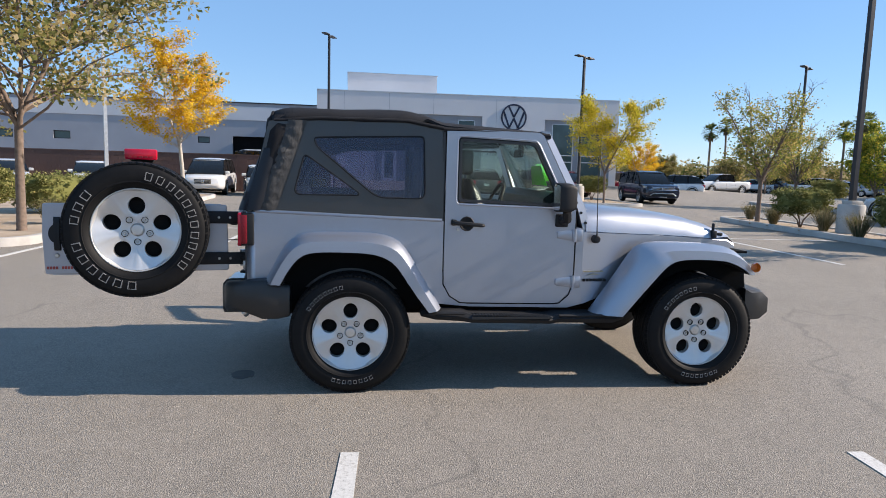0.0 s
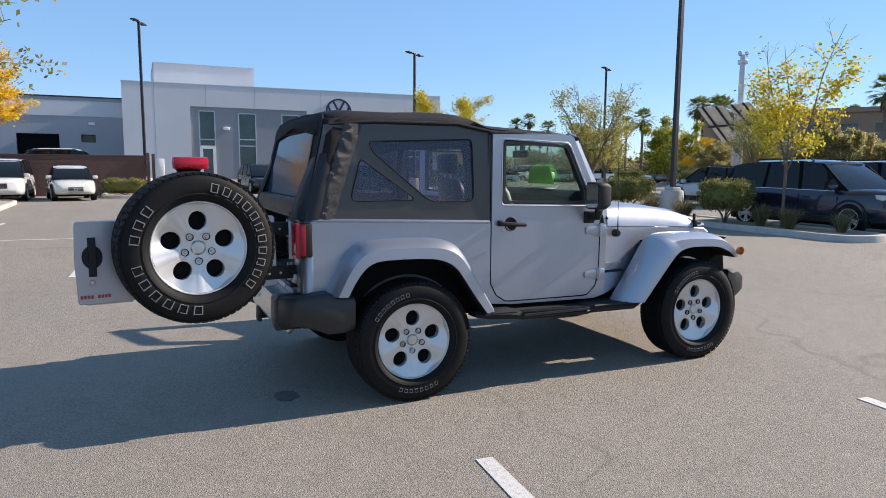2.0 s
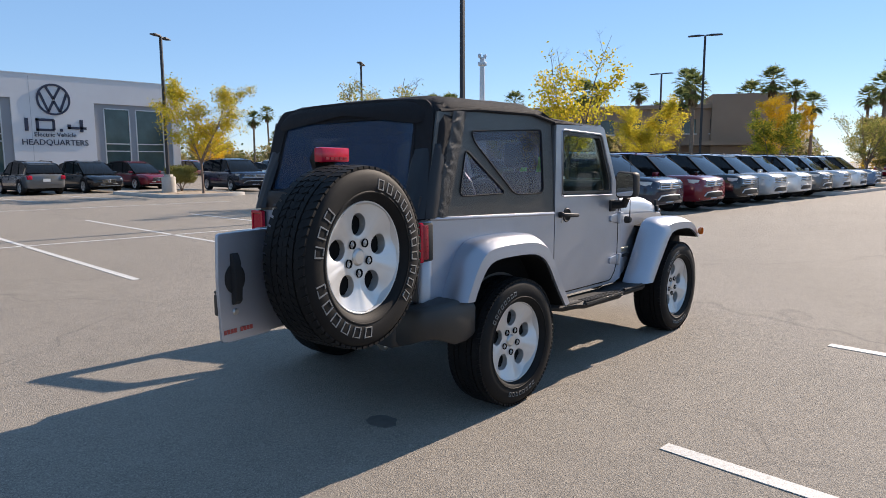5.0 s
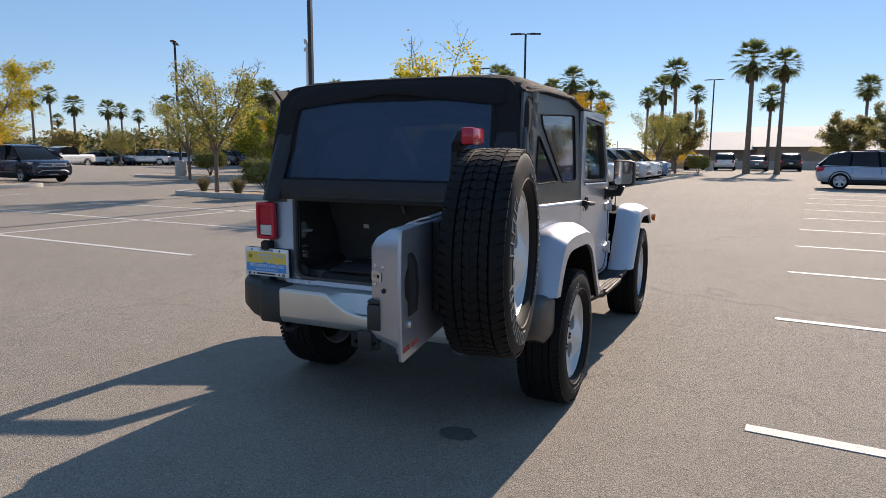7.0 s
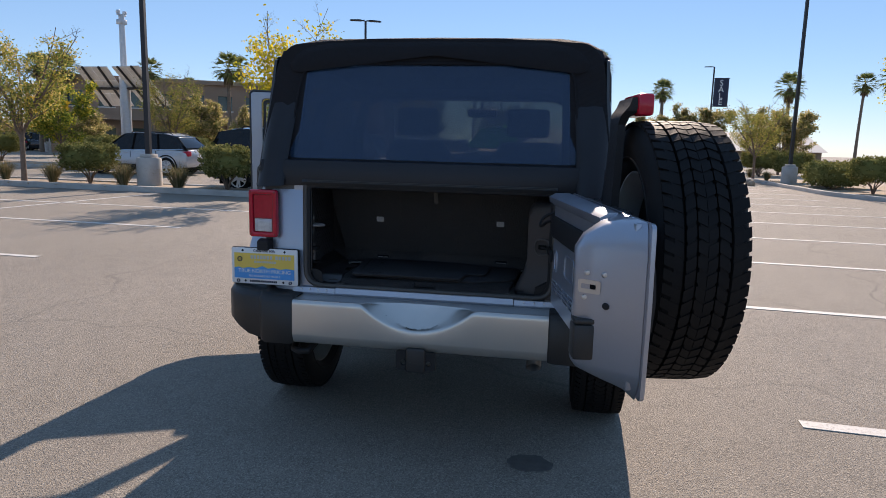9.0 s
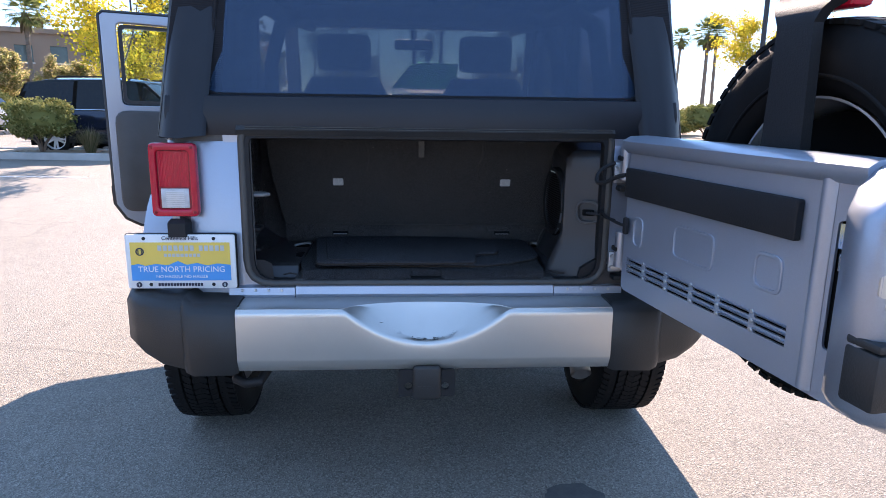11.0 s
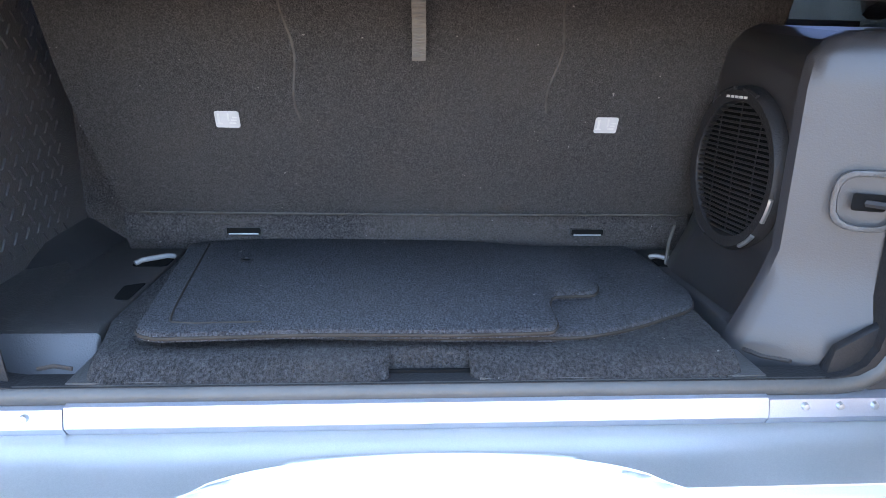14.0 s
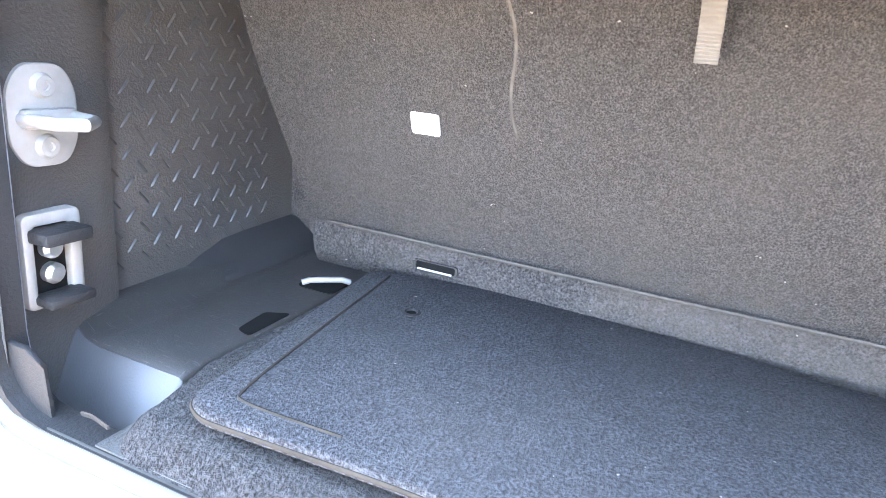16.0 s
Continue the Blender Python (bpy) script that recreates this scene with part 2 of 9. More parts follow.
GLOSSBLACK = plain("black_rubber_seal", (0.03, 0.03, 0.031), 0.42, var=0.25, grain=90, relief=0.2)
RUBBER = tread_rubber()
ALLOY = plain("machined_alloy", (0.62, 0.62, 0.615), 0.44, metal=0.6, var=0.06, grain=300, relief=0.08)
STEEL = plain("zinc_steel", (0.55, 0.55, 0.54), 0.35, metal=0.9, var=0.12)
CHROME = plain("chrome", (0.8, 0.8, 0.8), 0.12, metal=1.0, var=0.03, relief=0)
FABRIC = weave_material("black_soft_top_cloth", (0.011, 0.011, 0.013))
CRINKLE = weave_material("crinkled_grey_vinyl", (0.03, 0.029, 0.028), 0.45, 0.5, 0.5)
SIDECLOTH = weave_material("faded_charcoal_vinyl", (0.0095, 0.009, 0.0087), 0.36, 0.25, 0.95)
CARPET = carpet_material("charcoal_carpet", (0.056, 0.052, 0.052), (0.13, 0.112, 0.098), 0.6, 330)
# darker copy of CARPET, toned down against the strong light near the opening
APRONCARPET = carpet_material("toned_down_sill_carpet", (0.032, 0.031, 0.032), (0.075, 0.066, 0.058), 0.5, 260)
SEATCARPET = carpet_material("seat_back_carpet", (0.058, 0.055, 0.053), (0.1, 0.09, 0.08), 0.35, 520)
MATCARPET = carpet_material("floor_mat_carpet", (0.044, 0.045, 0.05), (0.09, 0.085, 0.08), 0.25, 300)
SMOOTHTRIM = plain("smooth_moulded_plastic", (0.03, 0.03, 0.032), 0.38, var=0.06, scale=4, grain=420, relief=0.12, spec=0.5)
SEAL = plain("dusty_rubber_seal", (0.055, 0.052, 0.047), 0.5, var=0.25, scale=18, grain=160, relief=0.3)
BINDING = plain("mat_binding", (0.038, 0.032, 0.027), 0.95, var=0.3, scale=30, spec=0.1)
VINYL = glass("tinted_vinyl_window", (0.07, 0.08, 0.13), 0.72, 0.05, (0.78, 0.78, 0.9))
REARVINYL = glass("dark_rear_vinyl", (0.027, 0.057, 0.11), 0.26, 0.09, (0.92, 0.93, 0.92))
CARGLASS = glass("car_glass", (0.03, 0.035, 0.035), 0.88, 0.01, (0.86, 0.94, 0.9))
PRIVACY = glass("dark_privacy_glass", (0.008, 0.009, 0.01), 0.12, 0.01, (0.5, 0.5, 0.5))
BLDGLASS = plain("building_glass", (0.05, 0.085, 0.085), 0.08, var=0.5, scale=0.7, relief=0)
MIRROR = plain("mirror_glass", (0.85, 0.86, 0.87), 0.03, metal=1.0, var=0.0, relief=0)
REDLENS = plain("red_lens", (0.48, 0.008, 0.03), 0.16, var=0.12, scale=40, relief=0.1, coat=0.25, spec=0.35)
DEEPRED = plain("deep_red_lens", (0.26, 0.012, 0.02), 0.3, var=0.2, scale=60, grain=500, relief=0.4, spec=0.3)
WHITELENS = plain("clear_lens", (0.5, 0.51, 0.52), 0.1, var=0.25, scale=50, relief=0.3, coat=0.6)
AMBER = plain("amber_lens", (0.6, 0.16, 0.02), 0.15, var=0.12, coat=0.6)
LABELWHITE = plain("label_print", (0.42, 0.42, 0.41), 0.7, var=0.1, scale=40)
POCKET = plain("glossy_moulded_plastic", (0.042, 0.044, 0.048), 0.42, var=0.1, scale=9, grain=420, relief=0.3, spec=0.5)
WHITE = plain("white_print", (0.75, 0.75, 0.73), 0.6, var=0.06, relief=0)
OFFWHITE = plain("raised_white_letter", (0.22, 0.217, 0.21), 0.75, var=0.25, scale=30)
YELLOWPRINT = plain("yellow_print", (0.78, 0.55, 0.1), 0.5, var=0.06, relief=0)
BLUEPRINT = plain("blue_print", (0.05, 0.3, 0.68), 0.5, var=0.06, relief=0)
GREYPRINT = plain("grey_print", (0.5, 0.5, 0.47), 0.5, var=0.06, relief=0)
GREEN = plain("fluorescent_green_card", (0.16, 0.95, 0.05), 0.6, var=0.05, relief=0)
REDPRINT = plain("red_sticker", (0.35, 0.06, 0.05), 0.5, var=0.15)
TAN = plain("tan_print", (0.4, 0.34, 0.22), 0.5, var=0.1)
WEBBING = weave_material("grey_webbing", (0.12, 0.112, 0.1), 0.8, 0.6)
STUCCO_W = plain("white_stucco", (0.62, 0.62, 0.63), 0.9, var=0.05, scale=0.4, grain=30, relief=0.4)
STUCCO_G = plain("grey_stucco", (0.27, 0.28, 0.3), 0.9, var=0.07, scale=0.5, grain=30, relief=0.4)
STUCCO_S = plain("slate_stucco", (0.36, 0.37, 0.4), 0.9, var=0.07, scale=0.4, grain=30, relief=0.4)
BROWN = plain("brown_block_wall", (0.13, 0.075, 0.06), 0.95, var=0.15, scale=1.2, grain=40, relief=0.5)
SANDSTONE = plain("brown_stucco", (0.31, 0.215, 0.15), 0.9, var=0.12, scale=0.3, grain=20, relief=0.3)
ROOFWHITE = plain("pale_roof", (0.6, 0.56, 0.5), 0.8, var=0.1, scale=0.3)
NAVY = plain("navy_sign", (0.012, 0.02, 0.05), 0.5, var=0.1)
ZINC = plain("dull_zinc", (0.27, 0.265, 0.255), 0.5, metal=0.35, var=0.2, scale=25)
FRAMEALU = plain("aluminium_frame", (0.55, 0.56, 0.57), 0.4, metal=0.7, var=0.05)
POLE = plain("dark_bronze_pole", (0.03, 0.03, 0.033), 0.5, metal=0.3, var=0.15)
GALV = plain("galvanised_pole", (0.5, 0.51, 0.52), 0.45, metal=0.75, var=0.12, scale=12)
SOLAR = plain("solar_panel_back", (0.72, 0.68, 0.63), 0.5, var=0.12, scale=3)
BARK = plain("bark", (0.17, 0.125, 0.095), 0.95, var=0.4, scale=14, grain=70, relief=0.9)
PALEBARK = plain("pale_bark", (0.42, 0.39, 0.34), 0.9, var=0.3, scale=9, grain=60, relief=0.6)
PALMBARK = plain("palm_trunk", (0.2, 0.15, 0.11), 0.95, var=0.35, scale=6, grain=40, relief=0.9)
LEAF_Y = leaf_material("yellow_leaves", [(0, (0.58, 0.38, 0.02)), (0.5, (0.78, 0.5, 0.03)), (0.85, (0.85, 0.6, 0.07)), (1, (0.45, 0.4, 0.06))])
LEAF_M = leaf_material("turning_leaves", [(0, (0.12, 0.16, 0.04)), (0.45, (0.24, 0.26, 0.07)), (0.75, (0.45, 0.37, 0.1)), (1, (0.52, 0.38, 0.15))], 0.55)
LEAF_O = leaf_material("dry_olive_leaves", [(0, (0.11, 0.13, 0.04)), (0.4, (0.24, 0.24, 0.085)), (0.68, (0.44, 0.34, 0.13)), (1, (0.58, 0.48, 0.3))], 0.6)
LEAF_L = leaf_material("lime_yellow_leaves", [(0, (0.28, 0.3, 0.03)), (0.4, (0.58, 0.48, 0.05)), (1, (0.74, 0.56, 0.06))])
LEAF_G = leaf_material("green_and_yellow_leaves", [(0, (0.1, 0.15, 0.03)), (0.55, (0.24, 0.29, 0.05)), (0.8, (0.5, 0.45, 0.06)), (1, (0.68, 0.5, 0.06))])
LEAF_B = leaf_material("hedge_leaves", [(0, (0.09, 0.1, 0.03)), (0.6, (0.2, 0.205, 0.07)), (1, (0.36, 0.32, 0.13))], 0.3)
LEAF_P = leaf_material("palm_leaves", [(0, (0.08, 0.105, 0.035)), (0.7, (0.17, 0.2, 0.075)), (1, (0.3, 0.28, 0.13))], 0.5)
LEAF_D = leaf_material("dry_palm_skirt", [(0, (0.12, 0.085, 0.05)), (1, (0.24, 0.18, 0.11))], 0.2)
GRASS = leaf_material("dry_grass", [(0, (0.09, 0.1, 0.045)), (0.6, (0.2, 0.18, 0.1)), (1, (0.34, 0.27, 0.17))], 0.25)


# ---- mesh helpers ----
def mesh_of(name, bm, material, smooth=40):
    bmesh.ops.recalc_face_normals(bm, faces=bm.faces)
    me = bpy.data.meshes.new(name)
    bm.to_mesh(me)
    bm.free()
    me.materials.append(material)
    if smooth:
        me.polygons.foreach_set("use_smooth", [True] * len(me.polygons))
        me.set_sharp_from_angle(angle=radians(smooth))
    return me


def part(name, bm, material, parent, label="", smooth=40):
    ob = new(name, mesh_of(name, bm, material, smooth))
    ob.parent = parent
    if label:
        tagged(ob, label)
    return ob


def thing(name, label, category, at=None, group="", kind=""):
    ob = new(name)
    ob.empty_display_size = 0.2
    if at is not None:
        ob.matrix_basis = at
    return tagged(ob, label, category, group, kind)


def solid(name, bm, material, label, category, at=None, group="", kind="", smooth=40):
    ob = new(name, mesh_of(name, bm, material, smooth))
    if at is not None:
        ob.matrix_basis = at
    return tagged(ob, label, category, group, kind)


def group_part(name, parent, label=""):
    ob = new(name)
    ob.empty_display_size = 0.1
    ob.parent = parent
    if label:
        tagged(ob, label)
    return ob


def share(name, mesh, parent, m, label=""):
    ob = new(name, mesh)
    ob.parent = parent
    ob.matrix_basis = m
    if label:
        tagged(ob, label)
    return ob


def box(bm, x0, x1, y0, y1, z0, z1, bev=0.0, seg=2):
    r = bmesh.ops.create_cube(bm, size=1, matrix=Matrix.Translation(((x0 + x1) / 2, (y0 + y1) / 2, (z0 + z1) / 2)) @ Matrix.Diagonal((abs(x1 - x0), abs(y1 - y0), abs(z1 - z0), 1)))
    if bev:
        bmesh.ops.bevel(bm, geom=list({e for v in r["verts"] for e in v.link_edges}), offset=bev, segments=seg, affect="EDGES", profile=0.5)
    return bm


def mk(*boxes, bev=0.0):
    bm = bmesh.new()
    for b in boxes:
        box(bm, *b, bev=bev)
    return bm


def tube(bm, pts, r, sides=8, caps=True):
    pts = [Vector(p) for p in pts]
    rings, up = [], None
    for i, p in enumerate(pts):
        d = (pts[min(i + 1, len(pts) - 1)] - pts[max(i - 1, 0)]).normalized()
        if up is None:
            up = Vector((0, 0, 1)) if abs(d.z) < 0.9 else Vector((1, 0, 0))
        a = d.cross(up).normalized()
        up = a.cross(d).normalized()
        rr = r[i] if isinstance(r, (list, tuple)) else r
        rings.append([bm.verts.new(p + rr * (math.cos(t) * a + math.sin(t) * up)) for t in (2 * math.pi * k / sides for k in range(sides))])
    for a, b in zip(rings, rings[1:]):
        for k in range(sides):
            bm.faces.new((a[k], a[(k + 1) % sides], b[(k + 1) % sides], b[k]))
    if caps:
        bm.faces.new(rings[0][::-1])
        bm.faces.new(rings[-1])
    return bm


def loft(bm, rings, closed=True, caps=True):
    rows = [[bm.verts.new(p) for p in ring] for ring in rings]
    n = len(rows[0])
    for a, b in zip(rows, rows[1:]):
        for k in range(n if closed else n - 1):
            bm.faces.new((a[k], a[(k + 1) % n], b[(k + 1) % n], b[k]))
    if caps and closed:
        bm.faces.new(rows[0][::-1])
        bm.faces.new(rows[-1])
    return bm


def lathe(bm, profile, n=48, axis="y", at=(0, 0, 0), closed=False):
    """Revolves (radius, height) pairs round an axis."""
    rows = []
    for i in range(n):
        a = 2 * math.pi * i / n
        c, s = math.cos(a), math.sin(a)
        row = []
        for r, h in profile:
            p = (r * c, h, r * s) if axis == "y" else (r * c, r * s, h) if axis == "z" else (h, r * c, r * s)
            row.append(bm.verts.new((p[0] + at[0], p[1] + at[1], p[2] + at[2])))
        rows.append(row)
    m = len(profile)
    for i in range(n):
        a, b = rows[i], rows[(i + 1) % n]
        for k in range(m if closed else m - 1):
            bm.faces.new((a[k], a[(k + 1) % m], b[(k + 1) % m], b[k]))
    bmesh.ops.remove_doubles(bm, verts=bm.verts, dist=1e-5)
    return bm


def rnd(pts, r, n=4):
    """A polygon with its corners rounded; r is one radius or one for each corner."""
    out, m = [], len(pts)
    for i, p in enumerate(pts):
        q = r[i] if isinstance(r, (list, tuple)) else r
        p = Vector(p)
        a, b = Vector(pts[i - 1]) - p, Vector(pts[(i + 1) % m]) - p
        if q <= 0:
            out.append(tuple(p))
            continue
        q = min(q, a.length * 0.48, b.length * 0.48)
        s, e = p + a.normalized() * q, p + b.normalized() * q
        for k in range(n + 1):
            t = k / n
            out.append(tuple((1 - t) ** 2 * s + 2 * t * (1 - t) * p + t * t * e))
    return out


def slab(bm, loops, place, w0, w1, bev=0.0):
    """A plate with holes: 2D loops filled, laid by place(u, v, w) and given the depth w0 to w1."""
    edges = []
    for loop in loops:
        vs = [bm.verts.new(place(u, v, w0)) for u, v in loop]
        edges += [bm.edges.new((vs[i - 1], vs[i])) for i in range(len(vs))]
    r = bmesh.ops.triangle_fill(bm, use_beauty=True, use_dissolve=False, edges=edges)
    faces = [g for g in r["geom"] if isinstance(g, bmesh.types.BMFace)]
    ex = bmesh.ops.extrude_face_region(bm, geom=faces, use_keep_orig=True)
    vs = [g for g in ex["geom"] if isinstance(g, bmesh.types.BMVert)]
    bmesh.ops.translate(bm, verts=vs, vec=Vector(place(0, 0, w1)) - Vector(place(0, 0, w0)))
    if bev:
        bmesh.ops.recalc_face_normals(bm, faces=bm.faces)
        rim = [e for e in {e for v in vs for e in v.link_edges} if len(e.link_faces) == 2 and all(v in set(vs) for v in e.verts) and e.calc_face_angle(0) > 1.0]
        bmesh.ops.bevel(bm, geom=rim, offset=bev, segments=2, affect="EDGES", profile=0.5)
    return bm


def on_xy(u, v, w):
    return (u, v, w)


def rect(u0, u1, v0, v1):
    return [(u0, v0), (u1, v0), (u1, v1), (u0, v1)]


def mirrored(bm):
    """Turns a right-hand piece into the left-hand one."""
    for v in bm.verts:
        v.co.y = -v.co.y
    return bm


def eased(points, n=31, rounds=2):
    """A polyline with its corners cut, resampled at even steps; it never overshoots."""
    pts = [Vector(p) for p in points]
    for _ in range(rounds):
        cut = [pts[0]]
        for p, q in zip(pts, pts[1:]):
            cut += [p * 0.75 + q * 0.25, p * 0.25 + q * 0.75]
        pts = cut + [pts[-1]]
    run = [0.0]
    for p, q in zip(pts, pts[1:]):
        run.append(run[-1] + (q - p).length)
    want = np.linspace(0, run[-1], n)
    return [(float(x), float(y)) for x, y in zip(np.interp(want, run, [p.x for p in pts]), np.interp(want, run, [p.y for p in pts]))]


def supple(points, rounds=3):
    """A cable's line in space with its corners cut."""
    pts = [Vector(p) for p in points]
    for _ in range(rounds):
        cut = [pts[0]]
        for p, q in zip(pts, pts[1:]):
            cut += [p * 0.75 + q * 0.25, p * 0.25 + q * 0.75]
        pts = cut + [pts[-1]]
    return [tuple(p) for p in pts]


def letters(text, size, material, parent, m, name="lettering", depth=0.002):
    cu = bpy.data.curves.new(name, "FONT")
    cu.body, cu.size, cu.extrude = text, size, depth
    cu.align_x, cu.align_y, cu.resolution_u = "CENTER", "CENTER", 3
    tmp = bpy.data.objects.new(name, cu)
    me = bpy.data.meshes.new_from_object(tmp)
    bpy.data.objects.remove(tmp)
    me.materials.append(material)
    return share(name, me, parent, m)

# ---- ground, kerbs, markings ----
bm = bmesh.new()
xs = [-2500, -60, 26, 40, 2500]
ys = [-2500, 36, 40, 44, 60, 2500]
hs = [0, 0, 0.3, 0.62, 0.62, 0.62]
grid = [[bm.verts.new((x, y, h if x < 30 else 0)) for x in xs] for y, h in zip(ys, hs)]
for a, b in zip(grid, grid[1:]):
    for i in range(len(xs) - 1):
        bm.faces.new((a[i], a[i + 1], b[i + 1], b[i]))
solid("ground", bm, ASPHALT, "weathered grey asphalt of a car park with fine cracks", "ground", kind="structure", smooth=0)
EX, EY = Vector((0.9971, -0.0758)), Vector((0.0758, 0.9971))


def lot(u, v, o=(0.0, -1.86)):
    p = Vector(o) + EX * u + EY * v
    return p.x, p.y


def stripe(a, b, w=0.1):
    a, b = Vector(a), Vector(b)
    d = (b - a).normalized()
    n = Vector((-d.y, d.x)) * w / 2
    bm = bmesh.new()
    k = max(2, int((b - a).length / 0.5))
    rr = random.Random(int(a.x * 31 + a.y * 17))
    lo, hi = [], []
    for i in range(k + 1):
        p = a + (b - a) * i / k
        lo.append(p - n * rr.uniform(0.93, 1.05))
        hi.append(p + n * rr.uniform(0.93, 1.05))
    slab(bm, [[tuple(p) for p in lo] + [tuple(p) for p in hi[::-1]]], on_xy, 0.001, 0.005)
    solid("parking_line", bm, LINE, "worn white painted parking line", "road marking", kind="structure", group="parking lines", smooth=0)


for k in range(-2, 12):
    stripe(lot(2.735 * k, 0), lot(2.735 * k, -5.6))
for x in (-5.2, -2.43, 0.38, 3.08, 6.0, 8.7):
    stripe((x, 5.3), (x + 0.41, 15.5))
stripe(lot(-5.5, 12.3), lot(11.0, 12.3))
stripe(lot(-4, 23.3), lot(9, 23.3))
for k in range(5):
    stripe((-0.2 + 2.9 * k, 26.0), (-0.5 + 2.9 * k, 31.5))


def island(name, outline, label):
    """A raised bed: concrete kerb round gravel."""
    inner = []
    c = Vector((sum(p[0] for p in outline) / len(outline), sum(p[1] for p in outline) / len(outline)))
    path = rnd(outline, 1.0, 6)
    n = len(path)
    for i, p in enumerate(path):
        t = (Vector(path[(i + 1) % n]) - Vector(path[i - 1])).normalized()
        q = Vector((-t.y, t.x))
        if (c - Vector(p)).dot(q) < 0:
            q = -q
        inner.append(tuple(Vector(p) + q * 0.16))
    isl = thing(name, label, "kerb island", kind="structure")
    bm = slab(bmesh.new(), [path, inner], on_xy, -0.05, 0.15, 0.02)
    part("kerb", bm, CONCRETE, isl, "pale concrete kerb", 40)
    bm = slab(bmesh.new(), [inner], on_xy, -0.05, 0.11)
    part("gravel_bed", bm, DIRT, isl, "tan gravel bed", 0)
    bm = bmesh.new()
    rr = random.Random(len(path) + int(outline[0][0]))
    x0, x1 = min(p[0] for p in inner), max(p[0] for p in inner)
    y0, y1 = min(p[1] for p in inner), max(p[1] for p in inner)
    for i in range(500):
        x, y, r = rr.uniform(x0 + 0.3, x1 - 0.3), rr.uniform(y0 + 0.5, y1 - 0.5), rr.uniform(0.015, 0.05)
        bmesh.ops.create_icosphere(bm, subdivisions=1, radius=r, matrix=pose(x, y, 0.11, rr.uniform(0, 90), 0, rr.uniform(0, 90)) @ Matrix.Diagonal((1, rr.uniform(0.6, 1), 0.5, 1))) if i < 160 else None
    g = part("pebbles", bm, DIRT, isl, smooth=0)
    tagged(g, kind="stuff")
    return isl


island("kerb_island", [(11.75, 4.0), (13.35, 3.95), (14.3, 16.3), (12.7, 16.4)], "kerbed gravel island with shrubs and young trees")
island("kerb_island", [(-12.5, 6.3), (-5.35, 6.5), (-5.9, 26.2), (-11.5, 26.2)], "kerbed gravel island with trees and hedges")
island("kerb_island", [(-3.2, 29.3), (-0.6, 29.3), (-0.6, 35.5), (-3.2, 35.5)], "small kerbed gravel island at the fence end")
island("kerb_island", [(10.2, 24.8), (14.2, 24.6), (14.4, 31.5), (10.4, 31.8)], "kerbed gravel island with a thin yellow tree")
island("kerb_island", [(22.0, 14.0), (24.5, 14.0), (26.5, 31.5), (23.5, 31.5)], "far kerbed gravel island")
island("kerb_island", [(30.0, 3.0), (50.0, 1.6), (50.5, 5.0), (30.5, 11.0)], "long kerbed gravel island behind the parked row")
island("kerb_island", [(18.6, -10.9), (21.5, -9.9), (36.0, -10.4), (44.0, -13.5), (44.0, -16.5), (18.6, -17.5)], "kerbed gravel island with clipped hedges")

# ---- dealership building ----
bld = thing("dealership_building", "low white dealership building with grey recessed window bays", "building")
YB = 44.4


def wall_place(u, v, w):
    return (u, YB + w, v)


bay1, bay2 = rect(1.87, 9.95, 0.0, 5.64), rect(14.83, 20.2, 0.0, 5.58)
bm = bmesh.new()
slab(bm, [[(-2.35, 0.0), (1.87, 0.0), (1.87, 5.64), (9.95, 5.64), (9.95, 0.0), (14.83, 0.0), (14.83, 5.58), (20.2, 5.58), (20.2, 0.0), (20.75, 0.0), (20.75, 7.2), (-2.35, 7.08)]], wall_place, 0.0, 0.35)
part("front_wall", bm, STUCCO_W, bld, "smooth white stucco wall", 0)
bm = mk((-2.34, -2.0, YB + 0.35, 80, 0, 7.05), (20.4, 20.74, YB + 0.35, 80, 0, 7.15), (-2.3, 20.7, YB + 0.36, 80, 6.5, 6.7))
part("side_wall", bm, STUCCO_W, bld, smooth=0)
part("parapet_cap", loft(bmesh.new(), [[(x, YB - 0.03, z), (x, YB + 0.38, z), (x, YB + 0.38, z + 0.06), (x, YB - 0.03, z + 0.06)] for x, z in ((-2.37, 7.08), (20.77, 7.2))]), FRAMEALU, bld, smooth=0)
bm = bmesh.new()
slab(bm, [bay1, rect(2.4, 3.5, 0.6, 5.39), rect(5.05, 6.3, 0.9, 5.31), rect(8.1, 9.42, 0.9, 5.33)], wall_place, 0.12, 0.4)
part("recessed_bay", bm, STUCCO_G, bld, "grey recessed bay", 0)
bm = bmesh.new()
slab(bm, [bay2, rect(15.45, 17.2, 0.9, 5.3), rect(17.6, 19.6, 0.9, 5.3)], wall_place, 0.12, 0.4)
part("recessed_bay", bm, STUCCO_G, bld, "grey recessed bay", 0)


def tall_window(u0, u1, z0, z1, rails):
    w = group_part("window", bld, "tall aluminium-framed window")
    bm = mk((u0, u0 + 0.07, YB + 0.1, YB + 0.22, z0, z1), (u1 - 0.07, u1, YB + 0.1, YB + 0.22, z0, z1), (u0, u1, YB + 0.1, YB + 0.22, z1 - 0.07, z1), (u0, u1, YB + 0.1, YB + 0.22, z0, z0 + 0.07))
    for r in rails:
        box(bm, u0, u1, YB + 0.1, YB + 0.22, r - 0.035, r + 0.035)
    part("window_frame", bm, FRAMEALU, w, smooth=0)
    edges = [z0] + list(rails) + [z1]
    for a, b in zip(edges, edges[1:]):
        part("pane", mk((u0 + 0.05, u1 - 0.05, YB + 0.17, YB + 0.19, a, b)), BLDGLASS, w, smooth=0)


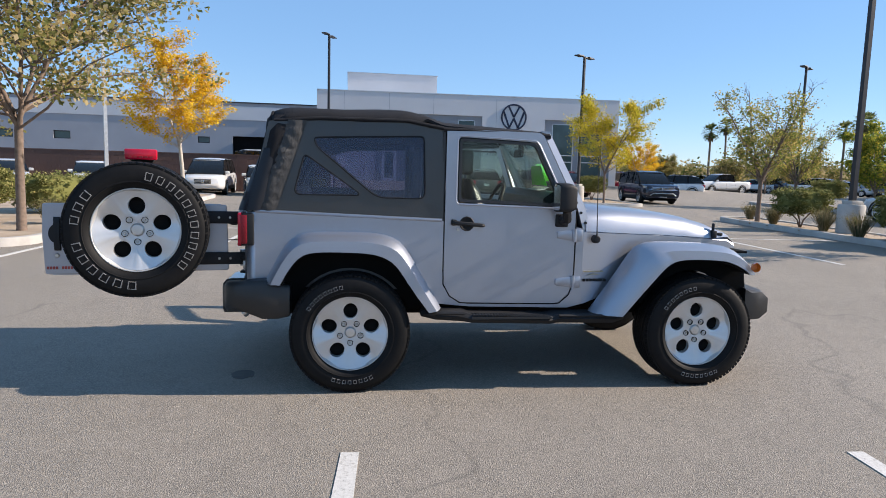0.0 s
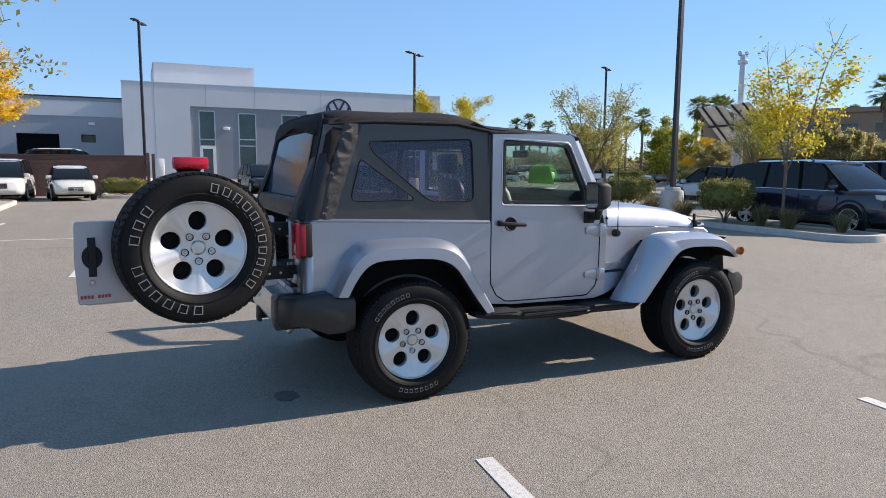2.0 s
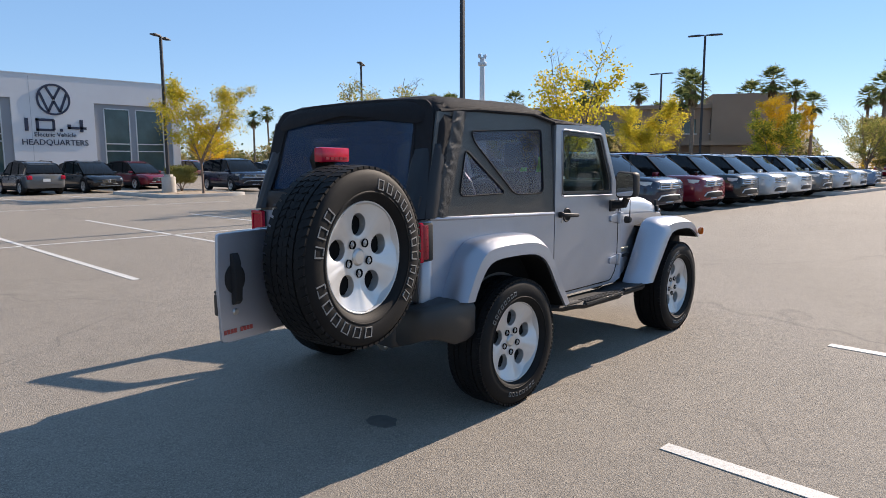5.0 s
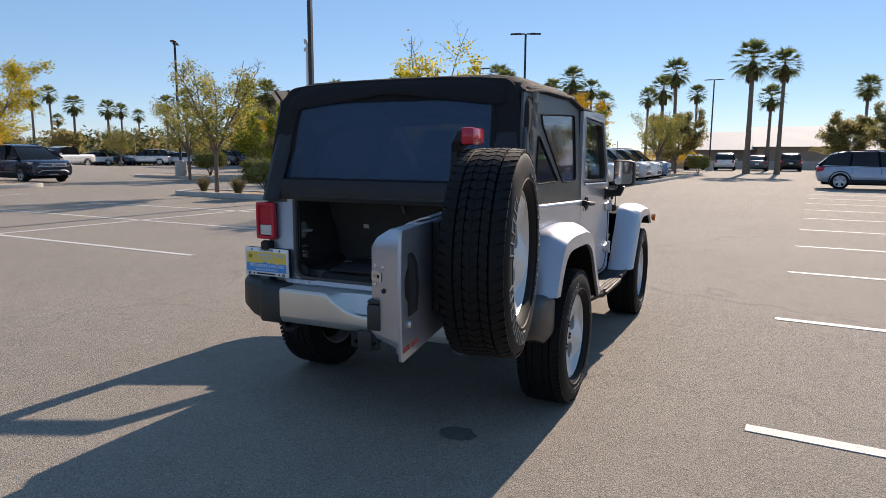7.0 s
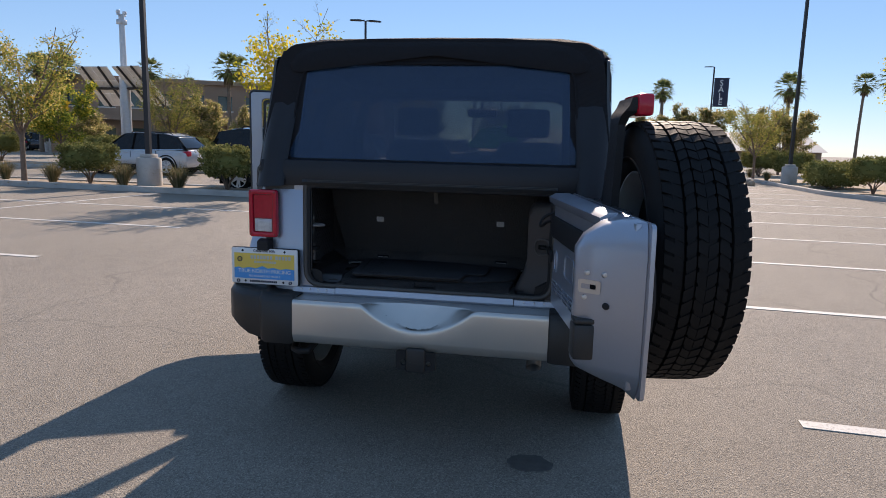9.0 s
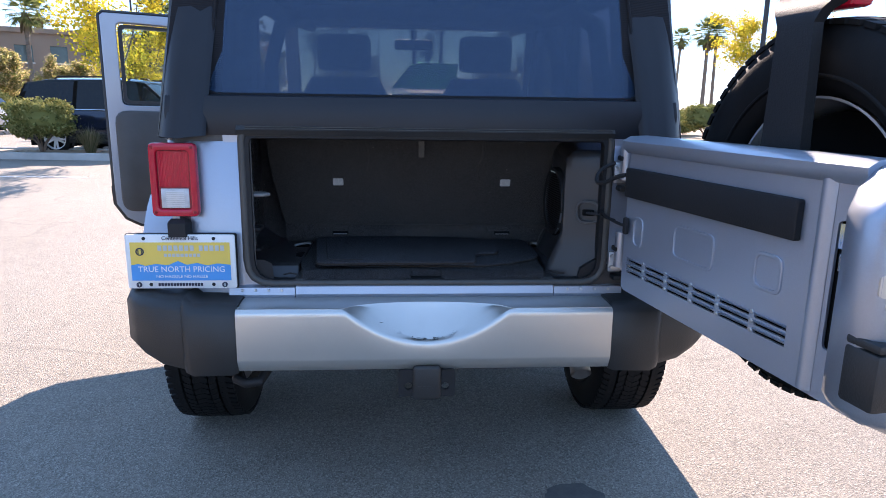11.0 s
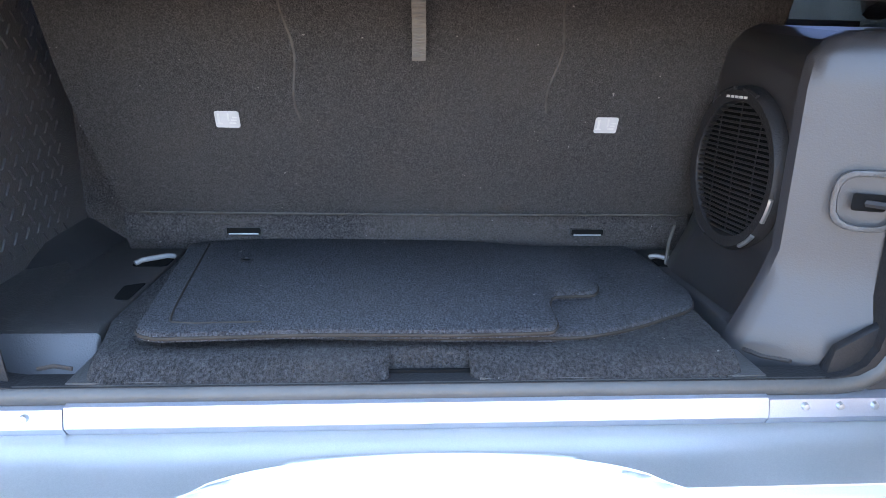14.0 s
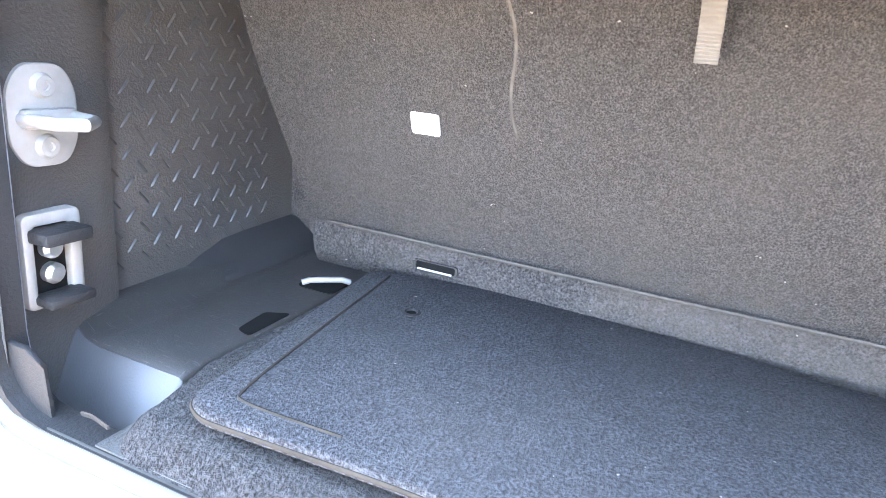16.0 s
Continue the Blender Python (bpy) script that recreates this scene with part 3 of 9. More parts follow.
tall_window(2.4, 3.5, 0.6, 5.39, (2.95, 3.4))
tall_window(5.05, 6.3, 0.9, 5.31, (3.0, 3.45))
tall_window(8.1, 9.42, 0.9, 5.33, (2.95, 3.4))
tall_window(15.45, 17.2, 0.9, 5.3, (2.4, 2.9))
tall_window(17.6, 19.6, 0.9, 5.3, (2.4, 2.9))
bm = slab(bmesh.new(), [rect(2.42, 3.48, 0.62, 2.93), rect(2.62, 3.28, 0.85, 2.75)], wall_place, 0.05, 0.15)
d_ = group_part("entrance_door", bld, "white-framed glass door")
part("door_frame", bm, WHITE, d_, smooth=0)
part("door_pane", mk((2.6, 3.3, YB + 0.09, YB + 0.11, 0.84, 2.76)), BLDGLASS, d_, smooth=0)
bm = mk((4.0, 4.45, YB - 0.02, YB + 0.12, 4.08, 4.3), bev=0.03)
part("wall_lamp", bm, WHITE, bld)
for u in (-0.4, 2.9, 6.2, 11.0):
    part("wall_joint", mk((u, u + 0.025, YB - 0.004, YB + 0.01, 5.66 if 1.87 < u < 9.95 else 0.6, 7.05)), STUCCO_S, bld, smooth=0)
# round emblem, drawn as ring and chevrons
em = group_part("wall_emblem", bld, "dark round emblem")
bm = bmesh.new()
lathe(bm, [(0.88, -0.05), (1.0, -0.05), (1.0, 0.02), (0.88, 0.02)], 56, "y", (12.37, YB - 0.01, 5.65), closed=True)
part("emblem_ring", bm, NAVY, em, smooth=30)


def bar(bm, a, b, w):
    a, b = Vector(a), Vector(b)
    d = (b - a).normalized()
    n = Vector((-d.y, d.x)) * w / 2
    slab(bm, [[tuple(a - n), tuple(b - n), tuple(b + n), tuple(a + n)]], wall_place, -0.05, 0.01)


for pts in (((-0.42, 0.80), (0.0, 0.02), (0.42, 0.80)), ((-0.80, 0.42), (-0.34, -0.78), (0.0, -0.08), (0.34, -0.78), (0.80, 0.42))):
    bm = bmesh.new()
    for a, b in zip(pts, pts[1:]):
        bar(bm, (12.37 + a[0], 5.65 + a[1]), (12.37 + b[0], 5.65 + b[1]), 0.14)
    part("emblem_chevron", bm, NAVY, em, smooth=0)
bm = bmesh.new()
for u0, u1, z0, z1 in ((10.62, 10.82, 3.62, 4.42), (11.25, 12.3, 4.26, 4.42), (11.25, 12.3, 3.62, 3.78), (11.25, 11.42, 3.62, 4.42), (12.2, 12.36, 3.7, 4.34), (12.62, 12.8, 3.62, 3.8), (13.1, 14.25, 3.8, 3.95), (13.1, 13.3, 3.8, 4.1), (13.85, 14.05, 3.62, 4.42)):
    box(bm, u0, u1, YB - 0.05, YB + 0.01, z0, z1)
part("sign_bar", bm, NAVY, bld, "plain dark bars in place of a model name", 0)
front = Matrix(((1, 0, 0, 12.35), (0, 0, -1, YB - 0.02), (0, 1, 0, 3.4), (0, 0, 0, 1)))
letters("Electric Vehicle", 0.40, NAVY, bld, front, "sign_lettering", 0.02)
front[2][3] = 2.9
letters("HEADQUARTERS", 0.52, NAVY, bld, front, "sign_lettering", 0.02)
part("roof_penthouse", mk((-0.15, 7.4, 52, 62, 6.6, 9.45)), STUCCO_W, bld, "pale rooftop box", 0)
part("penthouse_cap", mk((-0.2, 7.45, 51.95, 62, 9.45, 9.52)), FRAMEALU, bld, smooth=0)

wing = thing("workshop_wing", "low grey workshop wing with a dark roller opening", "building")
YW = 48.5
bm = bmesh.new()
slab(bm, [rect(-45, -2.3, 0, 6.25), rect(-9.0, -6.45, 0.4, 3.7), rect(-5.1, -4.2, 3.15, 3.7), rect(-11.6, -10.7, 3.1, 3.6), rect(-22, -20.8, 3.1, 3.7), rect(-26, -24.8, 3.1, 3.7)], lambda u, v, w: (u, YW + w, v), 0, 0.3)
part("wing_wall", bm, STUCCO_S, wing, smooth=0)
part("wing_band", mk((-45, -2.31, YW - 0.05, YW + 0.01, 4.95, 6.0)), STUCCO_W, wing, "paler upper band", 0)
part("wing_roof", mk((-45, -2.3, YW + 0.3, 80, 6.0, 6.2)), STUCCO_S, wing, smooth=0)
part("roof_edge", mk((-45.1, -2.3, YW - 0.08, YW + 0.3, 6.25, 6.33)), POLE, wing, smooth=0)
# near-black block closes the opening, its colour standing for the unlit interior
part("bay_interior", mk((-9.2, -6.3, YW + 0.3, YW + 7, 0.2, 3.8)), DARK, wing, smooth=0)
for a in ((-5.1, -4.2, 3.15, 3.7), (-11.6, -10.7, 3.1, 3.6), (-22, -20.8, 3.1, 3.7), (-26, -24.8, 3.1, 3.7)):
    w_ = group_part("window", wing)
    part("pane", mk((a[0], a[1], YW + 0.15, YW + 0.18, a[2], a[3])), BLDGLASS, w_, smooth=0)
    part("window_frame", slab(bmesh.new(), [rect(a[0], a[1], a[2], a[3]), rect(a[0] + 0.06, a[1] - 0.06, a[2] + 0.06, a[3] - 0.06)], lambda u, v, w: (u, YW + w, v), 0.08, 0.2), POLE, w_, smooth=0)
for x, z in ((-4.6, 4.35), (-11.1, 4.3)):
    part("wall_lamp", mk((x, x + 0.4, YW - 0.15, YW + 0.01, z, z + 0.2), bev=0.02), WHITE, wing)

fence = thing("boundary_wall", "dark reddish-brown block boundary wall", "wall", kind="structure")
bm = bmesh.new()
rr = random.Random(4)
part("wall_core", mk((-46, -1.2, 33.03, 33.17, 0, 2.03)), BROWN, fence, smooth=0)
BLK = mesh_of("block", mk((-0.196, 0.196, -0.1, 0.1, -0.096, 0.096), bev=0.006), BROWN, 0)
bm = bmesh.new()
for j in range(10):
    for i in range(112):
        x = -1.4 - 0.4 * i + (0.2 if j % 2 else 0)
        if i < 28:
            share("block", BLK, fence, pose(x, 33.1 + rr.uniform(-0.004, 0.004), 0.1 + 0.2 * j))
        else:
            box(bm, x - 0.196, x + 0.196, 33.0, 33.2, 0.1 + 0.2 * j - 0.096, 0.1 + 0.2 * j + 0.096)
bl_ = part("blockwork", bm, BROWN, fence, smooth=0)
tagged(bl_, kind="stuff")
part("wall_cap", mk((-46, -1.18, 32.98, 33.22, 2.0, 2.06)), BROWN, fence, smooth=0)
gp = thing("utility_cabinet", "grey utility cabinet and brown gate posts at the wall end", "cabinet", pose(-0.8, 33.0, 0))
part("gate_post", mk((-0.35, -0.2, -0.1, 0.1, 0, 2.2)), BROWN, gp)
part("gate_post", mk((-0.1, 0.05, -0.1, 0.1, 0, 2.15)), BROWN, gp)
part("meter_box", mk((0.1, 0.5, -0.15, 0.15, 1.0, 1.9), bev=0.03), WHITE, gp)
part("meter_conduit", tube(bmesh.new(), [(0.3, 0, 0), (0.3, 0, 1.0)], 0.05, 8), GALV, gp)

# ---- the silver two-door off-road car ----
car = thing("off_road_car", "silver two-door off-road car with black soft top and open tailgate", "car")


def tyre_bm(chunky):
    bm = bmesh.new()
    prof = [(0.240, -0.088), (0.246, -0.10), (0.262, -0.118), (0.283, -0.129), (0.315, -0.132), (0.35, -0.128), (0.372, -0.118), (0.384, -0.104)]
    deep = 0.010
    for a, b in ((-0.094, -0.066), (-0.058, -0.032), (-0.024, 0.024), (0.032, 0.058), (0.066, 0.094)):
        prof += [(0.387, a), (0.387 + (0.003 if chunky else 0.006), a + 0.002), (0.387 + (0.003 if chunky else 0.006), b - 0.002), (0.387, b), (0.387 - deep, b + 0.001), (0.387 - deep, b + 0.006)]
    prof = prof[:-2] + [(0.384, 0.104), (0.372, 0.118), (0.35, 0.128), (0.315, 0.132), (0.283, 0.129), (0.262, 0.118), (0.246, 0.10), (0.240, 0.088)]
    lathe(bm, prof, 72)
    # a raised ring on either sidewall
    for s in (-1, 1):
        lathe(bm, [(0.276, s * 0.1265), (0.278, s * 0.1315), (0.282, s * 0.1315), (0.285, s * 0.129)], 72)
    return bm


def tread_bm(chunky):
    bm = bmesh.new()
    n = 64 if chunky else 84
    rnd_ = random.Random(5)
    for i in range(n):
        a0 = 2 * math.pi * i / n
        for c0, c1, skew, hgt in ((-0.118, -0.068, 0.4, 0.0075), (-0.060, -0.030, -0.55, 0.008), (-0.026, 0.0, 0.5, 0.008), (0.002, 0.028, -0.5, 0.008), (0.032, 0.060, 0.55, 0.008), (0.068, 0.118, -0.4, 0.0075)):
            wob = rnd_.uniform(-0.006, 0.006)
            step = 2 * math.pi / n * (0.74 if chunky else 0.7)
            vs = []
            for top in (0, 1):
                for u, w in ((0, c0), (1, c0), (1, c1), (0, c1)):
                    a = a0 + wob + u * step + skew * (w - (c0 + c1) / 2) / 0.39
                    r = (0.383 if abs(w) > 0.1 else 0.388) - 0.006 + top * (0.006 + hgt * (0.6 if chunky else 0.85))
                    vs.append(bm.verts.new((r * math.cos(a), w, r * math.sin(a))))
            b, t = vs[:4], vs[4:]
            bm.faces.new(t)
            for k in range(4):
                bm.faces.new((b[k], b[(k + 1) % 4], t[(k + 1) % 4], t[k]))
    return bm


def rim_face_bm():
    """Five broad spokes round five round windows, dished, on the -y side."""
    bm = bmesh.new()
    holes = [(0.141 * math.cos(radians(90 + 72 * k)), 0.141 * math.sin(radians(90 + 72 * k))) for k in range(5)]
    nr, na, R, hr = 30, 150, 0.232, 0.0455
    grid, inside = [], {}
    for j in range(nr + 1):
        r = 0.018 + (R - 0.018) * j / nr
        row = []
        for i in range(na):
            a = 2 * math.pi * i / na
            x, z = r * math.cos(a), r * math.sin(a)
            hit = None
            for hx, hz in holes:
                ex, ez = x - hx, z - hz
                ca, sa = hx / 0.141, hz / 0.141
                u, v = ex * ca + ez * sa, -ex * sa + ez * ca
                q = math.hypot(u / 1.08, v)
                if q < hr:
                    k = hr / max(q, 1e-6)
                    u, v, hit = u * k, v * k, True
                    x, z = hx + u * ca - v * sa, hz + u * sa + v * ca
            rr = math.hypot(x, z)
            ang = math.atan2(z, x)
            spoke = 0.5 + 0.5 * math.cos(5 * (ang - radians(90 + 36)))
            y = -0.052 - 0.040 * (rr / 0.232) ** 2
            # shallow valleys run out from the windows, a crease along each spoke
            out = min(1.0, max(0.0, (rr - 0.085) / 0.05))
            y += out * (0.022 * (1 - spoke) ** 1.6 - 0.003 * math.exp(-((1 - spoke) / 0.05) ** 2))
            v = bm.verts.new((x, y, z))
            inside[v] = bool(hit)
            row.append(v)
        grid.append(row)
    for a, b in zip(grid, grid[1:]):
        for i in range(na):
            q = (a[i], a[(i + 1) % na], b[(i + 1) % na], b[i])
            if not all(inside[v] for v in q):
                bm.faces.new(q)
    bmesh.ops.delete(bm, geom=[v for v in bm.verts if not v.link_faces], context="VERTS")
    rim = [e for e in bm.edges if len(e.link_faces) == 1 and (e.verts[0].co.xz.length > 0.05) and (e.verts[0].co.xz.length < 0.225)]
    ex = bmesh.ops.extrude_edge_only(bm, edges=rim)
    for v in ex["geom"]:
        if isinstance(v, bmesh.types.BMVert):
            v.co.y += 0.045
    bmesh.ops.remove_doubles(bm, verts=bm.verts, dist=1e-4)
    return bm


TYRE = {c: mesh_of("tyre", tyre_bm(c), RUBBER, 30) for c in (True, False)}
TREAD = {c: mesh_of("tread", tread_bm(c), RUBBER, 0) for c in (True, False)}
RIM = mesh_of("rim", rim_face_bm(), ALLOY, 50)
b_ = bmesh.new()
lathe(b_, [(0.2, -0.03), (0.2325, -0.080), (0.2335, -0.093), (0.2365, -0.0985), (0.2405, -0.0985), (0.243, -0.094), (0.236, -0.082), (0.225, -0.05), (0.222, 0.05), (0.236, 0.1), (0.241, 0.1)], 60)
BARREL = mesh_of("barrel", b_, ALLOY, 50)
b_ = bmesh.new()
lathe(b_, [(0.0, -0.025), (0.17, -0.025), (0.17, -0.012), (0.212, -0.012), (0.212, 0.02), (0.0, 0.02)], 40)
BRAKE = mesh_of("brake_disc", b_, DARK, 40)
b_ = bmesh.new()
lathe(b_, [(0.0, -0.056), (0.022, -0.055), (0.029, -0.048), (0.031, -0.03)], 28)
CAP = mesh_of("centre_cap", b_, STEEL, 40)
b_ = bmesh.new()
lathe(b_, [(0.0, -0.066), (0.005, -0.066), (0.0075, -0.062), (0.0075, -0.03)], 6)
NUT = mesh_of("lug_nut", b_, STEEL, 20)
# near-black cups: the shade of the lug-nut recesses is put into their colour
b_ = bmesh.new()
lathe(b_, [(0.0, -0.054), (0.0155, -0.054), (0.017, -0.064), (0.019, -0.064), (0.019, -0.03)], 16)
CUP = mesh_of("nut_recess", b_, DARK, 30)


def wheel(parent, name, m, chunky, lettered, turn=0.0):
    w = group_part(name, parent, "silver five-window alloy wheel with black all-terrain tyre")
    w.matrix_basis = m
    ident = Matrix()
    share("tyre", TYRE[chunky], w, ident)
    t = share("tread", TREAD[chunky], w, ident)
    tagged(t, kind="stuff")
    k = 1.0 if lettered else 1.025
    spin = pose(0, 0, 0, 0, turn, 0) @ Matrix.Diagonal((k, 1, k, 1))
    wide = Matrix.Diagonal((k, 1, k, 1))
    share("rim", RIM, w, spin)
    share("barrel", BARREL, w, wide)
    share("brake_disc", BRAKE, w, wide)
    share("centre_cap", CAP, w, Matrix.Translation((0, -0.01, 0)) @ Matrix.Diagonal((1.3, 1, 1.3, 1)))
    for k in range(5):
        a = radians(-90 + 72 * k - turn)
        at = Matrix.Translation((0.07 * math.cos(a), 0, 0.07 * math.sin(a)))
        share("nut_recess", CUP, w, at)
        share("lug_nut", NUT, w, at)
    # raised sidewall characters, as hollow plates
    runs = ((82, -45, 11), (272, 135, 10)) if lettered else ((247, 299, 8), (150, 98, 8))
    for a0, a1, n in runs:
        for i in range(n):
            if lettered and n == 10 and i == 6:
                continue
            a = radians(a0 + (a1 - a0) * (i + 0.5) / n)
            half = 0.5 * abs(radians(a1 - a0)) / n * 0.6
            h0, h1 = (0.294, 0.34) if lettered else (0.303, 0.328)
            bm = bmesh.new()
            for q0, q1, s0, s1 in ((h0, h0 + 0.0036, -1, 1 - 0.5 * (i % 3)), (h1 - 0.0036, h1, -1 + 0.6 * (i % 2), 1), (h0, h1, -1, -0.76), (h0, h1, 0.76, 1)):
                y = -0.1355 if lettered else -0.1345
                c = [(q, a + s * half) for q, s in ((q0, s0), (q0, s1), (q1, s1), (q1, s0))]
                top = [bm.verts.new((r * math.cos(t), y + 0.006 * max(0, (r - 0.32) / 0.03), r * math.sin(t))) for r, t in c]
                low = [bm.verts.new((r * math.cos(t), -0.128, r * math.sin(t))) for r, t in c]
                bm.faces.new(top)
                for k in range(4):
                    bm.faces.new((low[k], low[(k + 1) % 4], top[(k + 1) % 4], top[k]))
            part("raised_mark", bm, OFFWHITE, w, "outlined white raised mark", 0)
    return w


HUB = 0.391
wheel(car, "rear_wheel", pose(0, -0.815, HUB), False, False)
wheel(car, "front_wheel", pose(2.424, -0.815, HUB), False, False)
wheel(car, "rear_wheel", pose(0, 0.815, HUB, 0, 0, 180), False, False)
wheel(car, "front_wheel", pose(2.424, 0.815, HUB, 0, 0, 180), False, False)

S = 0.782                                   # half width of the body sides


def belt(x):
    return 1.168 - 0.032 * (x + 0.62)


def side_plate(bm, loops, y0, y1, bev=0.0):
    return slab(bm, loops, lambda u, v, w: (u, w, v), y0, y1, bev)


# tub sides with the wheel arch cut out, then the rounded rear corners
arch = [(-0.50, 0.60), (-0.44, 0.78), (-0.33, 0.9), (-0.18, 0.955), (0.1, 0.96), (0.24, 0.92), (0.36, 0.8), (0.50, 0.6), (0.53, 0.57)]
tub = [(-0.615, 0.62), (-0.52, 0.6)] + eased(arch, 25) + [(0.80, 0.545), (1.50, 0.535), (1.60, 0.56), (1.60, 1.09), (1.545, 1.10), (1.545, 0.80), (1.53, 0.66), (1.44, 0.575), (1.40, 0.562), (0.75, 0.568), (0.66, 0.63), (0.613, 0.80), (0.613, belt(0.61)), (-0.615, belt(-0.615))]
for s in (1, -1):
    bm = side_plate(bmesh.new(), [tub], -S, -S + 0.03, 0.0)
    part("tub_side", bm if s > 0 else mirrored(bm), SILVER, car, smooth=30)
    bm = bmesh.new()
    path = [(-0.615, -S), (-0.64, -S + 0.006), (-0.665, -S + 0.024), (-0.68, -S + 0.05), (-0.687, -S + 0.085), (-0.688, -0.62), (-0.688, -0.555)]
    inner = [(x + 0.04, y + (0.03 if y < -0.65 else 0.0)) for x, y in path]
    rings = []
    for (x, y), (a, b) in zip(path, inner):
        top = belt(-0.66) + 0.004
        rings.append([(x, y, 0.62), (x, y, top - 0.012), (x + 0.008, y + 0.008, top), (a, b, top), (a, b, 0.62)])
    loft(bm, rings)
    part("rear_corner", bm if s > 0 else mirrored(bm), SILVER, car, smooth=60)
    # belt moulding under the soft top
    bm = tube(bmesh.new(), [(0.6, -S - 0.002, belt(0.6) + 0.004), (-0.60, -S - 0.002, belt(-0.60) + 0.006), (-0.66, -S + 0.03, belt(-0.64) + 0.006)], 0.011, 8)
    part("belt_rail", bm if s > 0 else mirrored(bm), SILVER, car)

# floor, firewall and inner tub, all dark
part("floor_pan", mk((-0.67, 1.62, -0.75, 0.75, 0.60, 0.66)), DARK, car)
part("chassis", mk((-0.62, 2.9, -0.5, -0.38, 0.44, 0.58), (-0.62, 2.9, 0.38, 0.5, 0.44, 0.58), (-0.5, 1.9, -0.38, 0.38, 0.5, 0.6), (1.9, 2.75, -0.45, 0.45, 0.5, 0.85), (1.55, 1.66, -0.73, 0.73, 0.6, 1.05)), DARK, car)
for x in (0.0, 2.424):
    bm = tube(bmesh.new(), [(x, -0.7, HUB), (x, 0.7, HUB)], 0.045, 12)
    lathe(bm, [(0.0, -0.1), (0.1, -0.09), (0.13, 0), (0.1, 0.09), (0.0, 0.1)], 16, "x", (x, -0.1, HUB))
    part("axle", bm, DARK, car)
    for s in (-1, 1):
        bm = bmesh.new()
        q = 0.64 if x < 1 else 0.52
        box(bm, x - 0.46, x + 0.48, s * q - 0.01, s * q + 0.01, 0.5, 0.93)
        box(bm, x - 0.42, x + 0.42, min(s * q, s * 0.77), max(s * q, s * 0.77), 0.93, 0.945)
        part("wheel_housing", bm, DARK, car)


# flat black sheets above the tyres, standing for the shade inside the arches
for hx in (0.0, 2.424):
    for s in (1, -1):
        edge = [(-0.5, 0.58), (-0.5, 0.9), (-0.3, 0.975), (0.26, 0.975), (0.5, 0.9), (0.56, 0.58), (0.4, 0.52)]
        arc = [(0.412 * math.cos(radians(a)), HUB + 0.412 * math.sin(radians(a))) for a in range(20, 161, 10)]
        bm = side_plate(bmesh.new(), [[(hx + u * (1 if hx < 1 else 0.8), v if hx < 1 else min(v, 0.9)) for u, v in edge + arc]], -0.756, -0.748)
        part("wheel_well", bm if s > 0 else mirrored(bm), DARK, car, "black sheet standing for the shade in the wheel arch", 0)


# wide flares
def flare(name, outer, inner, y0, y1):
    a, b = eased(outer), eased(inner)
    for s in (1, -1):
        bm = bmesh.new()
        rings = []
        n = len(a)
        for i in range(n):
            o, q = Vector(a[i]), Vector(b[min(len(b) - 1, round(i * (len(b) - 1) / (n - 1)))])
            d = (q - o)
            e = o + d * 0.16
            f = o + d * 0.42
            rings.append([(o.x, -S + 0.005, o.y), (o.x, y0 - 0.02, o.y), (e.x, (y0 * 0.4 + y1 * 0.6), e.y), (f.x, y1, f.y), (q.x, y1 - 0.004, q.y), (q.x, y1 + 0.02, q.y), (q.x, -S + 0.005, q.y)])
        loft(bm, rings)
        part(name, bm if s > 0 else mirrored(bm), SILVER, car, smooth=50)
        # black lining under the flare
        bm, rings = bmesh.new(), []
        for i in range(n):
            o, q = Vector(a[i]), Vector(b[min(len(b) - 1, round(i * (len(b) - 1) / (n - 1)))])
            d = (q - o).normalized()
            e, f = q + d * 0.003, q + d * 0.012
            rings.append([(e.x, y1 + 0.012, e.y), (e.x, -S + 0.12, e.y), (f.x, -S + 0.12, f.y), (f.x, y1 + 0.012, f.y)])
        loft(bm, rings)
        part("flare_lining", bm if s > 0 else mirrored(bm), DARK, car, "black plastic lining", 50)


flare("rear_flare", [(-0.545, 0.72), (-0.50, 0.82), (-0.43, 0.95), (-0.36, 1.02), (-0.27, 1.045), (0.0, 1.05), (0.2, 1.04), (0.3, 1.005), (0.36, 0.95), (0.48, 0.75), (0.60, 0.55)],
      [(-0.445, 0.715), (-0.40, 0.80), (-0.35, 0.87), (-0.3, 0.912), (-0.22, 0.93), (0.0, 0.93), (0.15, 0.92), (0.24, 0.885), (0.30, 0.835), (0.40, 0.68), (0.51, 0.535)], -0.83, -0.945)
flare("front_flare", [(1.655, 0.515), (1.76, 0.66), (1.88, 0.84), (1.94, 0.935), (1.99, 0.985), (2.07, 1.01), (2.3, 1.012), (2.55, 1.0), (2.67, 0.975), (2.77, 0.905), (2.83, 0.80)],
      [(1.845, 0.505), (1.94, 0.62), (2.06, 0.76), (2.13, 0.84), (2.18, 0.88), (2.25, 0.90), (2.36, 0.905), (2.52, 0.9), (2.6, 0.89), (2.70, 0.85), (2.77, 0.80)], -0.82, -0.95)
